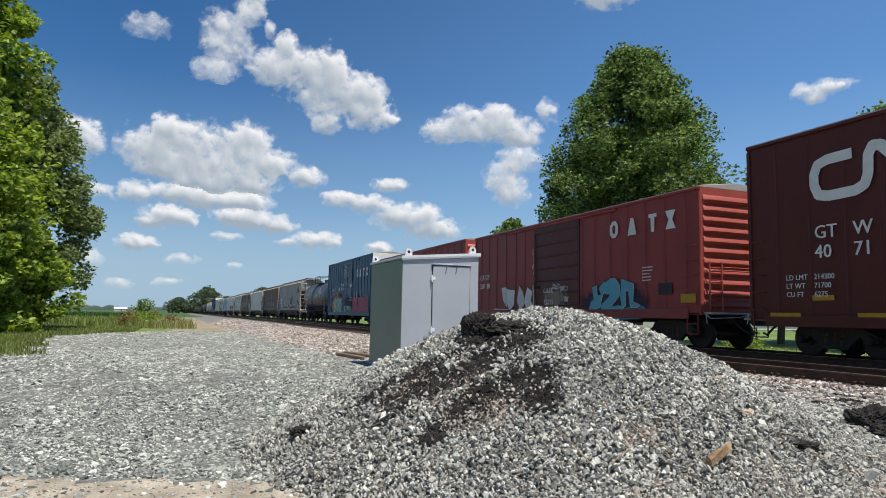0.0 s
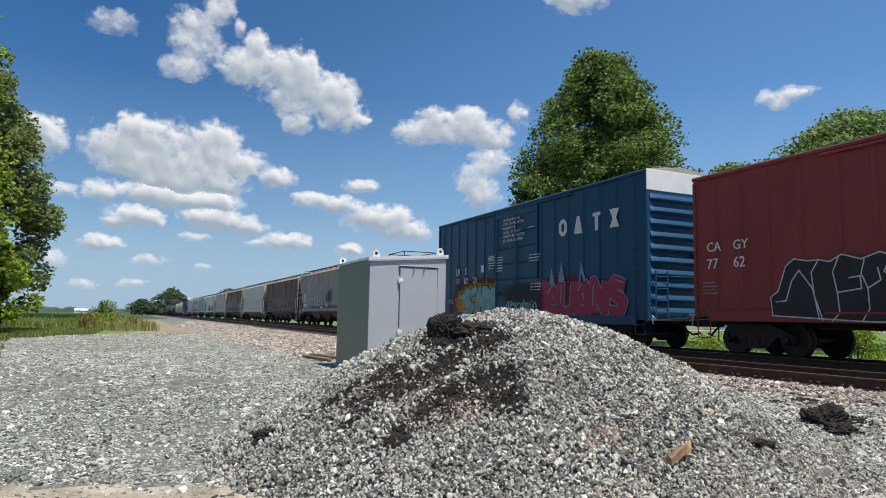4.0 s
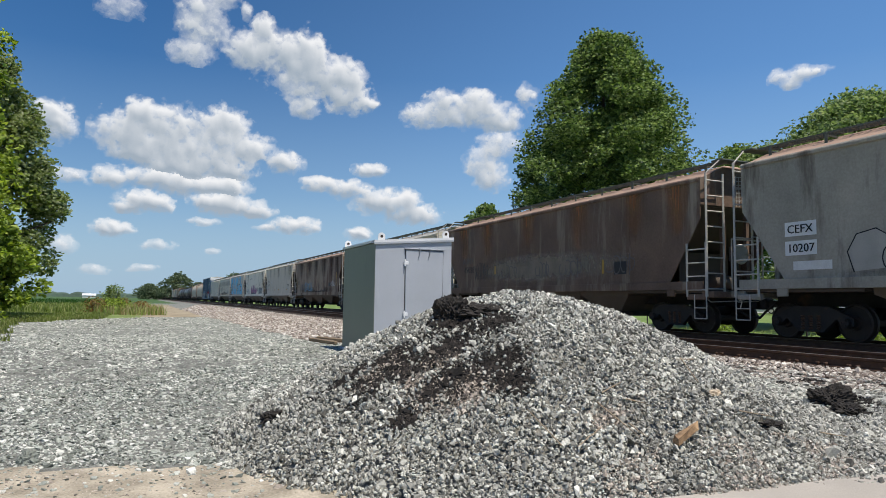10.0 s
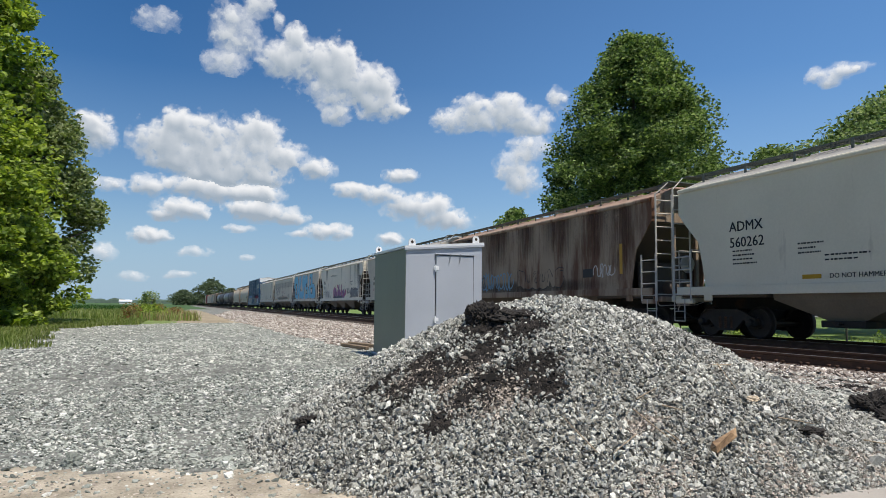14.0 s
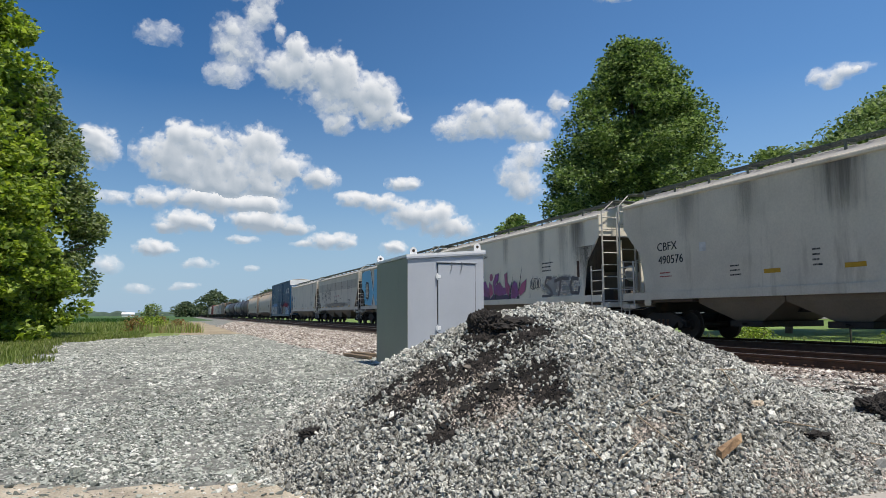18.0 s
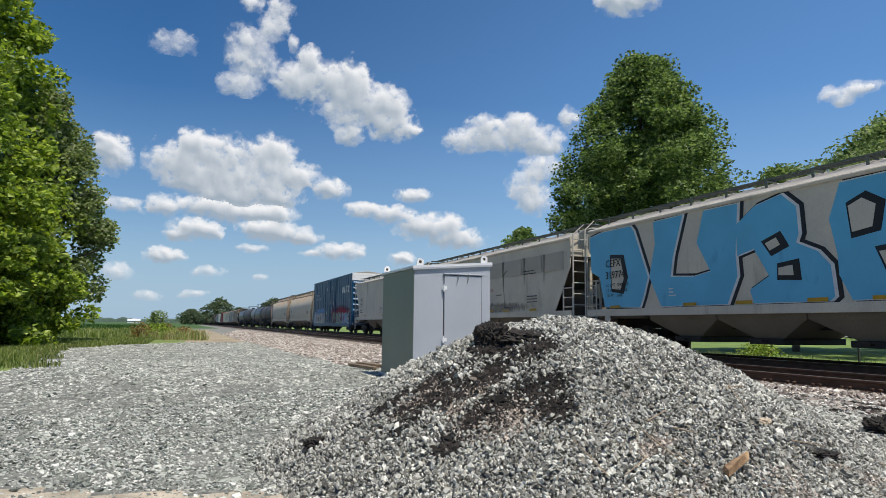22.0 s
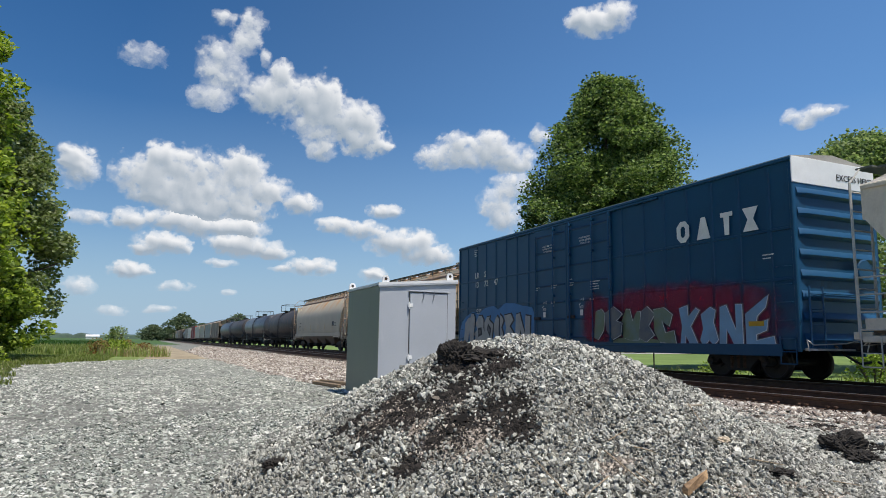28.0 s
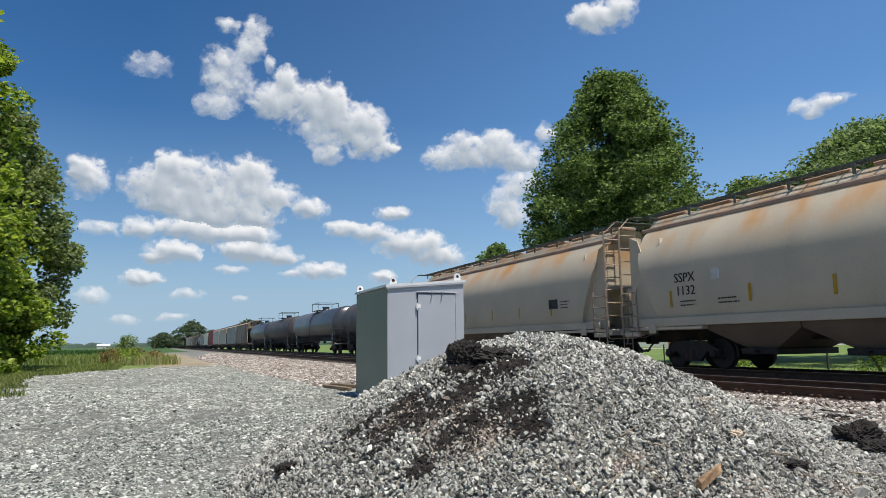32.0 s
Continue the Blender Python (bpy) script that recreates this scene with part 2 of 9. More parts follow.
def heap_material(name, tones, rough=0.85, vary=0.5, bump=0.6, fine=60.0):
    """Loose pieces: each island its own tone, with fine grain."""
    m = bpy.data.materials.new(name)
    m.use_nodes = True
    n, l = m.node_tree.nodes, m.node_tree.links
    p = n["Principled BSDF"]
    p.inputs["Roughness"].default_value = rough
    p.inputs["Specular IOR Level"].default_value = 0.3
    geo, co = n.new("ShaderNodeNewGeometry"), n.new("ShaderNodeTexCoord")
    ramp = n.new("ShaderNodeValToRGB")
    e = ramp.color_ramp.elements
    while len(e) < len(tones):
        e.new(0.5)
    for k, c in enumerate(tones):
        e[k].position, e[k].color = k / (len(tones) - 1), (*c, 1)
    l.new(geo.outputs["Random Per Island"], ramp.inputs[0])
    noise_node = n.new("ShaderNodeTexNoise")
    noise_node.inputs["Scale"].default_value, noise_node.inputs["Detail"].default_value = fine, 4
    l.new(co.outputs["Object"], noise_node.inputs["Vector"])
    big = n.new("ShaderNodeTexNoise")
    big.inputs["Scale"].default_value, big.inputs["Detail"].default_value = 1.3, 3
    l.new(co.outputs["Object"], big.inputs["Vector"])
    add = n.new("ShaderNodeMath")
    l.new(noise_node.outputs[0], add.inputs[0])
    l.new(big.outputs[0], add.inputs[1])
    span = n.new("ShaderNodeMapRange")
    span.inputs[1].default_value, span.inputs[2].default_value = 0.6, 1.4
    span.inputs[3].default_value, span.inputs[4].default_value = 1 - vary, 1 + vary
    l.new(add.outputs[0], span.inputs[0])
    hsv = n.new("ShaderNodeHueSaturation")
    l.new(ramp.outputs[0], hsv.inputs["Color"])
    l.new(span.outputs[0], hsv.inputs["Value"])
    l.new(hsv.outputs[0], p.inputs["Base Color"])
    b = n.new("ShaderNodeBump")
    b.inputs["Strength"].default_value, b.inputs["Distance"].default_value = bump, 0.004
    l.new(noise_node.outputs[0], b.inputs["Height"])
    l.new(b.outputs[0], p.inputs["Normal"])
    return m


LOT_STONE = heap_material("grey_green_crushed_stone", [(0.09, 0.098, 0.084), (0.22, 0.236, 0.205), (0.32, 0.337, 0.293), (0.39, 0.405, 0.352), (0.48, 0.48, 0.425), (0.72, 0.705, 0.645)], vary=0.38)
PILE_STONE = heap_material("grey_crushed_limestone", [(0.09, 0.086, 0.076), (0.27, 0.264, 0.232), (0.38, 0.374, 0.33), (0.45, 0.442, 0.392), (0.53, 0.52, 0.46), (0.74, 0.725, 0.65)], vary=0.4)
BALLAST_STONE = heap_material("weathered_pinkish_ballast", [(0.13, 0.10, 0.083), (0.25, 0.205, 0.17), (0.38, 0.325, 0.275), (0.50, 0.45, 0.395), (0.72, 0.68, 0.62)], vary=0.4)
SOIL = heap_material("black_soil_crumbs", [(0.012, 0.011, 0.010), (0.022, 0.019, 0.017), (0.035, 0.03, 0.026), (0.06, 0.05, 0.045)], 0.95, 0.4)
CHIPS = heap_material("brown_pink_stone_chips", [(0.10, 0.086, 0.072), (0.27, 0.228, 0.19), (0.45, 0.388, 0.325), (0.66, 0.58, 0.50)], 0.9, 0.35)
# stone dust, kept dark so gaps between the lot's stones look shaded
LOT_BASE = mat("stone_dust_between_stones", (0.10, 0.10, 0.088), 0.95, 0, 0.4, 8, 0.9, 55, two=(0.20, 0.20, 0.176))
FAR_LOT = mat("stone_lot_far", (0.12, 0.124, 0.108), 0.95, 0, 0.35, 3.5, 1.0, 22, two=(0.25, 0.255, 0.225))
PILE_BASE = mat("stone_dust_in_the_heap", (0.13, 0.125, 0.11), 0.95, 0, 0.5, 8, 0.9, 50, two=(0.22, 0.21, 0.185))
TAN_DIRT = mat("tan_packed_dirt", (0.27, 0.225, 0.155), 0.95, 0, 0.4, 2.5, 1.0, 45, two=(0.46, 0.40, 0.31))
BALLAST_BASE = mat("pinkish_ballast_bed", (0.105, 0.088, 0.075), 0.95, 0, 0.4, 6, 1.0, 30, two=(0.24, 0.205, 0.175))
BED_DARK = mat("oily_track_ballast", (0.09, 0.078, 0.07), 0.95, 0, 0.4, 5, 1.0, 30, two=(0.17, 0.15, 0.13))
GRASS = mat("rough_grass", (0.13, 0.20, 0.04), 0.95, 0, 0.35, 0.9, 0.7, 14, two=(0.20, 0.25, 0.07))
LAWN = mat("mown_lawn", (0.12, 0.19, 0.035), 0.95, 0, 0.2, 0.25, 0.4, 8, two=(0.17, 0.24, 0.06))
CROP = mat("bean_field", (0.045, 0.095, 0.02), 0.95, 0, 0.3, 0.08, 0.5, 1.2, two=(0.06, 0.12, 0.03))
DRY = mat("dry_grass_verge", (0.29, 0.225, 0.15), 0.95, 0, 0.35, 1.2, 0.7, 16, two=(0.36, 0.30, 0.20))
GROUND_SLOTS = [LOT_BASE, FAR_LOT, TAN_DIRT, BALLAST_BASE, BED_DARK, GRASS, LAWN, CROP, DRY]


def grass_edge(y):
    """The x up to which grass grows over the lot's left side."""
    if y < 17.8:
        return -3.4 - (17.8 - y) * 0.1
    if y < 28.6:
        return -3.4 - (y - 17.8) * 0.12
    if y < 38:
        return -4.7 + 4.9 * ((y - 28.6) / 9.4) ** 1.6
    return 0.2 - (y - 38) * 0.05 if y < 60 else min(8.6, -0.9 + (y - 60) * 0.045)


def ballast_edge(y):
    if y < 9:
        return 8.3
    if y < 17:
        return 8.3 - (y - 9) * 0.55
    return 3.9 - (y - 17) * 0.02 if y < 60 else min(8.6, 3.0 + (y - 60) * 0.1)


def dirt_edge(x):
    """How far the packed dirt reaches towards the heap."""
    return float(np.interp(x, (0.15, 0.95, 1.18, 1.61, 2.12, 2.46, 2.81, 3.18), (6.35, 5.85, 5.38, 4.85, 4.46, 4.25, 4.05, 3.88)))


def on_dirt(x, y):
    return x < 3.4 and y < dirt_edge(x) + 0.16 * noise.noise((x * 2.2, y * 2.2, 9.1))


def zone(x, y):
    """Which surface lies at a place."""
    j = 0.35 * noise.noise((x * 0.9, y * 0.9, 3.1))
    if x > 17.8 + j:
        return 5 if (x < 26 and y > 34 + 3 * j) else 6 if (x < 150 or y < 30) else 7
    if x > 9.45:
        return 4
    if x < grass_edge(y) + j * (1 + y * 0.02):
        if y > 75 or x < -60:
            return 7
        return 8 if (y > 44 and x > -3.5 + j * 2) else 5
    if y > 38.5 + j and x < 3.4 + j * 2 and y < 110:
        return 8
    if x > ballast_edge(y) + j:
        return 3
    if (x < 0.15 and y < 6.35 - 0.36 * (x - 0.15) + 0.5 * j) or (0.15 <= x and on_dirt(x, y)):
        return 2
    return 0 if y < 18 else 1


def build_ground():
    xs = np.unique(np.round(np.concatenate([np.linspace(-4000, -60, 14), np.linspace(-60, -12, 25), np.linspace(-12, 20, 162), np.linspace(20, 100, 28), np.linspace(100, 4000, 14)]), 3))
    ys = np.unique(np.round(np.concatenate([np.linspace(-4000, -30, 12), np.linspace(-30, 0, 16), np.linspace(0, 45, 190), np.linspace(45, 130, 90), np.linspace(130, 4800, 26)]), 3))
    w = len(xs)
    m = Mesh()
    m.v = [(x, y, ground_z(x, y) + 0.015 * noise.noise((x * 1.7, y * 1.7, 0)) * (abs(x) < 20)) for y in ys for x in xs]
    m.f = [(j * w + i, j * w + i + 1, (j + 1) * w + i + 1, (j + 1) * w + i) for j in range(len(ys) - 1) for i in range(w - 1)]
    me = m.data("ground", GROUND_SLOTS[0], True)
    for s in GROUND_SLOTS[1:]:
        me.materials.append(s)
    cx, cy = (xs[1:] + xs[:-1]) / 2, (ys[1:] + ys[:-1]) / 2
    me.polygons.foreach_set("material_index", [zone(x, y) for y in cy for x in cx])
    return tagged(new("ground", me), "grey crushed stone lot running into grass and green fields", "ground", kind="structure")


build_ground()


# ---- loose stone ----
def block_stone():
    """An angular stone: a square twisted over a square."""
    r = 0.62 * 2 ** 0.5
    v = np.array([(r * math.cos(a + t), r * math.sin(a + t), z) for z, t in ((-0.6, 0.0), (0.6, 0.785)) for a in (0.785, 2.356, 3.927, 5.498)])
    f = np.array([(0, 2, 1), (0, 3, 2), (4, 5, 6), (4, 6, 7)] + [q for k in range(4) for q in ((k, (k + 1) % 4, 4 + k), ((k + 1) % 4, 4 + (k + 1) % 4, 4 + k))])
    return v, f


def wedge_stone():
    """A small angular stone: a triangle twisted over a triangle."""
    v = np.array([(0.95 * math.cos(a + t), 0.95 * math.sin(a + t), z) for z, t in ((-0.55, 0.0), (0.55, 1.047)) for a in (0.0, 2.094, 4.189)])
    f = np.array([(0, 2, 1), (3, 4, 5)] + [q for k in range(3) for q in ((k, (k + 1) % 3, 3 + k), ((k + 1) % 3, 3 + (k + 1) % 3, 3 + k))])
    return v, f


def tent_stone():
    """A low chip with a ridge, open underneath."""
    v = np.array([(-1, -0.8, -0.5), (1, -0.8, -0.5), (1, 0.8, -0.5), (-1, 0.8, -0.5), (-0.55, 0, 0.8), (0.55, 0, 0.8)], float) * 0.8
    f = np.array([(0, 1, 5), (0, 5, 4), (1, 2, 5), (2, 3, 4), (2, 4, 5), (3, 0, 4)])
    return v, f


def quick_mesh(name, v, f, material):
    """Mesh data from arrays of corners and triangles."""
    me = bpy.data.meshes.new(name)
    me.vertices.add(len(v))
    me.vertices.foreach_set("co", np.ascontiguousarray(v, dtype=np.float32).ravel())
    me.loops.add(f.size)
    me.loops.foreach_set("vertex_index", np.ascontiguousarray(f, dtype=np.int32).ravel())
    me.polygons.add(len(f))
    me.polygons.foreach_set("loop_start", np.arange(0, f.size, f.shape[1], dtype=np.int32))
    me.polygons.foreach_set("loop_total", np.full(len(f), f.shape[1], dtype=np.int32))
    me.update(calc_edges=True)
    me.shade_flat()
    me.materials.append(material)
    return me


def turns(rng, n):
    q = rng.normal(size=(n, 4))
    q /= np.linalg.norm(q, axis=1)[:, None]
    a, b, c, d = q.T
    return np.stack([np.stack([1 - 2 * (c * c + d * d), 2 * (b * c - a * d), 2 * (b * d + a * c)], 1), np.stack([2 * (b * c + a * d), 1 - 2 * (b * b + d * d), 2 * (c * d - a * b)], 1), np.stack([2 * (b * d - a * c), 2 * (c * d + a * b), 1 - 2 * (b * b + c * c)], 1)], 1)


def stones(name, places, sizes, material, label, category, seed, sink=0.25, flat_ness=0.55, simple=False, kind="stuff", tumbled=False):
    """Angular broken stones at the places, all in one mesh."""
    rng = np.random.default_rng(seed)
    v0, f0 = {"chip": tent_stone, "wedge": wedge_stone}.get(simple, block_stone)()
    n, k = len(places), len(v0)
    v = (v0[None] + rng.uniform(-0.24, 0.24, (n, k, 3))) * np.stack([rng.uniform(0.75, 1.25, n), rng.uniform(0.6, 1.0, n), rng.uniform(flat_ness * 0.6, flat_ness * 1.2, n)], 1)[:, None, :]
    tilt = rng.normal(size=(n, 3)) * 0.25
    if tumbled:
        v = np.einsum("nij,nkj->nki", turns(rng, n), v)
    yaw = rng.uniform(0, 2 * np.pi, n)
    c, s = np.cos(yaw), np.sin(yaw)
    v = np.stack([v[:, :, 0] * c[:, None] - v[:, :, 1] * s[:, None], v[:, :, 0] * s[:, None] + v[:, :, 1] * c[:, None], v[:, :, 2] + v[:, :, 0] * tilt[:, 0:1] + v[:, :, 1] * tilt[:, 1:2]], 2)
    v *= (np.asarray(sizes) / 2)[:, None, None]
    p = np.array(places)
    p[:, 2] += np.asarray(sizes) * (0.5 * flat_ness - sink)
    v += p[:, None, :]
    f = (f0[None] + (np.arange(n) * k)[:, None, None]).reshape(-1, 3)
    ob = new(name, quick_mesh(name, v.reshape(-1, 3), f, material))
    return tagged(ob, label, category, kind=kind)


def spots(rng, n, x0, x1, y0, y1, keep, height):
    out = []
    xs, ys = rng.uniform(x0, x1, n), rng.uniform(y0, y1, n)
    for x, y in zip(xs, ys):
        if keep(x, y):
            out.append((x, y, height(x, y)))
    return out


def near_case(x, y):
    return 3.9 < x < 5.6 and 11.75 < y < 14.0


def on_road(x, y):
    return x > 2.9 and y < 3.62 - 0.09 * (x - 3.9)


def patch_of(x, y, spots_):
    """How deep a place lies in one of the ragged patches (cx, cy, rx, ry)."""
    j = 0.45 * noise.noise((x * 2.3, y * 2.3, 7.7)) + 0.25 * noise.noise((x * 6.0, y * 6.0, 1.7))
    return max(1 - math.hypot((x - a) / c, (y - b) / d) + j for a, b, c, d in spots_)


SOIL_SPOTS = ((2.2, 5.85, 0.5, 0.26), (2.45, 5.3, 0.36, 0.2), (3.0, 6.1, 0.42, 0.36), (3.2, 5.75, 0.26, 0.2), (2.62, 5.72, 0.46, 0.24), (2.9, 5.28, 0.3, 0.26), (2.92, 5.0, 0.2, 0.18), (2.25, 6.1, 0.3, 0.14), (1.8, 6.2, 0.34, 0.12), (2.04, 5.18, 0.12, 0.1), (7.3, 5.0, 0.55, 0.36), (4.9, 4.1, 0.2, 0.12), (8.2, 6.4, 0.6, 0.2))
CHIP_SPOTS = ((2.12, 5.95, 0.42, 0.2), (2.4, 5.55, 0.4, 0.2), (2.55, 5.12, 0.36, 0.2), (2.3, 5.3, 0.2, 0.16), (3.45, 4.35, 0.22, 0.08))


def pile_here(x, y):
    return pile_z(x, y) - ground_z(x, y)


def build_pile():
    m = Mesh()
    n = 110
    xs, ys = np.linspace(0.2, 8.6, n), np.linspace(2.8, 10.6, n)
    m.v = [(x, y, stone_z(x, y) - 0.055 + 0.03 * noise.noise((x * 3, y * 3, 5)) - (0.1 if pile_here(x, y) < 0.0 else 0)) for y in ys for x in xs]
    m.f = [(j * n + i, j * n + i + 1, (j + 1) * n + i + 1, (j + 1) * n + i) for j in range(n - 1) for i in range(n - 1)]
    ob = new("stone_heap", m.data("stone_heap", PILE_BASE, True))
    tagged(ob, "tall heap of grey crushed stone beside the railway", "stone heap")
    rng = np.random.default_rng(11)

    def rough_z(x, y):
        return stone_z(x, y) + 0.03 * noise.noise((x * 3, y * 3, 5))

    def keep(x, y):
        if y < 3.36 - 0.09 * (x - 3.9) + 0.12 * noise.noise((x * 2, y * 2, 3)) or (pile_here(x, y) < -0.02 and not (3.2 < x < 8.0 and y < 6.2)):
            return False
        return rng.random() > 1.5 * max(0, patch_of(x, y, SOIL_SPOTS) - 0.08) + 1.4 * max(0, patch_of(x, y, CHIP_SPOTS) - 0.08)

    places = spots(rng, 118000, 0.6, 8.2, 3.2, 9.2, lambda x, y: keep(x, y) and (x * 0.53 + y * 0.85 < 8.25), lambda x, y: rough_z(x, y) + rng.uniform(-0.03, 0.02))
    g = stones("crushed_stone", places, rng.lognormal(math.log(0.031), 0.34, len(places)), PILE_STONE, "angular grey crushed stones of the heap", "stone", 12, 0.1, 0.62, True, tumbled=True)
    places = spots(rng, 34000, 1.8, 7.4, 3.3, 5.4, lambda x, y: pile_here(x, y) < 0.25 and not on_road(x, y), lambda x, y: stone_z(x, y) + rng.uniform(-0.015, 0.02))
    stones("crushed_stone", places, rng.lognormal(math.log(0.02), 0.35, len(places)), PILE_STONE, "small crushed stones at the foot of the heap", "stone", 15, 0.1, 0.6, "chip")
    places = spots(rng, 75000, 1.4, 4.0, 4.7, 6.6, lambda x, y: patch_of(x, y, SOIL_SPOTS) > rng.uniform(-0.2, 0.8), rough_z) + spots(rng, 14000, 6.3, 8.8, 4.5, 6.6, lambda x, y: patch_of(x, y, SOIL_SPOTS) > 0.05, rough_z)
    stones("soil", places, rng.lognormal(math.log(0.022), 0.4, len(places)), SOIL, "black crumbly soil lying on the stone heap", "soil", 13, 0.1, 0.8, "chip")
    places = spots(rng, 7000, 2.4, 5.6, 3.3, 4.0, lambda x, y: noise.noise((x * 2.5, y * 2.5, 1)) > -0.15, lambda x, y: rough_z(x, y) + 0.02) + spots(rng, 90000, 1.4, 3.9, 4.0, 6.6, lambda x, y: patch_of(x, y, CHIP_SPOTS) > rng.uniform(-0.15, 0.8), rough_z)
    stones("stone_chips", places, rng.lognormal(math.log(0.0145), 0.4, len(places)), CHIPS, "brown and pink stone chips on the heap", "stone chips", 14, 0.1, 0.9, "chip")


def build_lot():
    rng = np.random.default_rng(21)

    def lot(x, y):
        return zone(x, y) in (0, 1) and pile_here(x, y) < 0.04 and not near_case(x, y) and not on_road(x, y) and abs(x - 0.42 * y) < 0.78 * y + 0.6

    places = spots(rng, 95000, -4.5, 9, 4.2, 11, lot, ground_z)
    stones("gravel", places, rng.lognormal(math.log(0.033), 0.38, len(places)), LOT_STONE, "grey-green crushed stone covering the lot", "gravel", 22, 0.2, 0.55, "wedge")
    places = spots(rng, 42000, -6, 8.5, 11, 20, lot, ground_z)
    stones("gravel", places, rng.lognormal(math.log(0.055), 0.35, len(places)), LOT_STONE, "grey-green crushed stone covering the lot", "gravel", 23, 0.25, 0.5, "chip")
    places = spots(rng, 34000, -6, 5, 20, 44, lot, ground_z)
    stones("gravel", places, rng.lognormal(math.log(0.08), 0.4, len(places)), LOT_STONE, "grey-green crushed stone at the far end of the lot", "gravel", 24, 0.3, 0.45, "chip")

    places = spots(rng, 5200, -3.2, 2.2, 4.2, 8.2, lambda x, y: zone(x, y) == 2 and rng.random() < 0.9 * max(0, 1 - (dirt_edge(x) - y) / 1.1), ground_z)
    stones("gravel", places, rng.lognormal(math.log(0.032), 0.45, len(places)), LOT_STONE, "loose grey crushed stone strewn over the dirt", "gravel", 29, 0.2, 0.5, True)

    def foot(x, y):
        return pile_here(x, y) < 0.04 and not on_road(x, y) and x > 6.0 - 0.3 * (y - 4)

    places = spots(rng, 15000, 4.5, 9.3, 3.2, 9.5, foot, ground_z)
    stones("gravel", places, rng.lognormal(math.log(0.042), 0.35, len(places)), PILE_STONE, "grey crushed stone spread between heap and track", "gravel", 31, 0.15, 0.6, "wedge")
    places = spots(rng, 8000, 9.25, 10.0, 2.5, 24, lambda x, y: True, lambda x, y: ground_z(x, y) + 0.05 * smooth01((x - 9.2) / 0.3))
    stones("ballast", places, rng.lognormal(math.log(0.06), 0.3, len(places)), BALLAST_STONE, "weathered pinkish ballast over the tie ends", "ballast", 32, 0.15, 0.6, "chip")

    def bed(x, y):
        return zone(x, y) == 3 and pile_here(x, y) < 0.04 and not near_case(x, y) and not on_road(x, y)

    places = spots(rng, 16000, 6.5, 9.9, 2.5, 16, lambda x, y: x > 8.1 + 0.4 * noise.noise((y, 0, 0)) and bed(x, y), ground_z)
    stones("ballast", places, rng.lognormal(math.log(0.055), 0.3, len(places)), BALLAST_STONE, "weathered pinkish ballast beside the near track", "ballast", 25, 0.2, 0.6)
    places = spots(rng, 30000, 3.0, 9.9, 14, 48, bed, ground_z)
    stones("ballast", places, rng.lognormal(math.log(0.085), 0.35, len(places)), BALLAST_STONE, "weathered pinkish ballast shoulder of the railway", "ballast", 26, 0.25, 0.55, "chip")
    places = spots(rng, 9000, 3.4, 9.9, 48, 105, bed, ground_z)
    stones("ballast", places, rng.lognormal(math.log(0.13), 0.35, len(places)), BALLAST_STONE, "weathered pinkish ballast far along the railway", "ballast", 33, 0.25, 0.5, "chip")
    places = spots(rng, 9000, 9.5, 17.6, 2, 40, lambda x, y: True, ground_z)
    stones("ballast", places, rng.lognormal(math.log(0.06), 0.3, len(places)), heap_material("oily_ballast_stones", [(0.05, 0.045, 0.04), (0.1, 0.085, 0.075), (0.17, 0.145, 0.13), (0.26, 0.23, 0.21)]), "dark oily ballast between the rails", "ballast", 27, 0.2, 0.6, "chip")
    places = spots(rng, 7000, -2.5, 3.3, 3.6, 7.2, lambda x, y: zone(x, y) == 2, ground_z)
    stones("dirt_pebbles", places, rng.lognormal(math.log(0.018), 0.5, len(places)), CHIPS, "small pebbles on packed tan dirt", "pebbles", 28, 0.3, 0.5, "chip")


build_pile()
build_lot()


# ---- road edge, clods and timbers ----
CONCRETE = mat("pale_worn_concrete", (0.42, 0.38, 0.33), 0.9, 0, 0.12, 1.5, 0.3, 60, ((0.3, 0.27, 0.23), 0.3))
slab_edge = Mesh()
slab_edge.v = [(2.9, 3.71, 0.0), (9.5, 3.1, 0.02), (9.5, -6, 0.0), (2.9, -6, 0.0), (2.9, 3.71, 0.11), (9.5, 3.1, 0.16), (9.5, -6, 0.11), (2.9, -6, 0.06)]
slab_edge.f = [(3, 2, 1, 0), (4, 5, 6, 7), (0, 1, 5, 4), (1, 2, 6, 5), (2, 3, 7, 6), (3, 0, 4, 7)]
tagged(new("road", slab_edge.data("road", CONCRETE)), "pale worn concrete road edge", "road", kind="structure")


def clod(name, x, y, z, rx, ry, rz, seed, material, label, category, sharp=0.35):
    """A lump with a broken, uneven surface."""
    b = bmesh.new()
    bmesh.ops.create_icosphere(b, subdivisions=5 if rx > 0.14 else 4, radius=1)
    for v in b.verts:
        p = v.co * 1.7 + Vector((seed, seed * 1.7, 0))
        d = 1 + sharp * noise.noise(p) + sharp * 0.6 * noise.noise(p * 2.6) + sharp * 0.35 * noise.noise(p * 6) + sharp * 0.25 * noise.noise(p * 14) + sharp * 0.16 * noise.noise(p * 30)
        v.co = Vector((v.co.x * rx * d, v.co.y * ry * d, max(-0.35, v.co.z) * rz * d))
    me = bpy.data.meshes.new(name)
    b.to_mesh(me)
    b.free()
    me.materials.append(material)
    ob = new(name, me)
    ob.matrix_basis = shift(x, y, z)
    return tagged(ob, label, category)


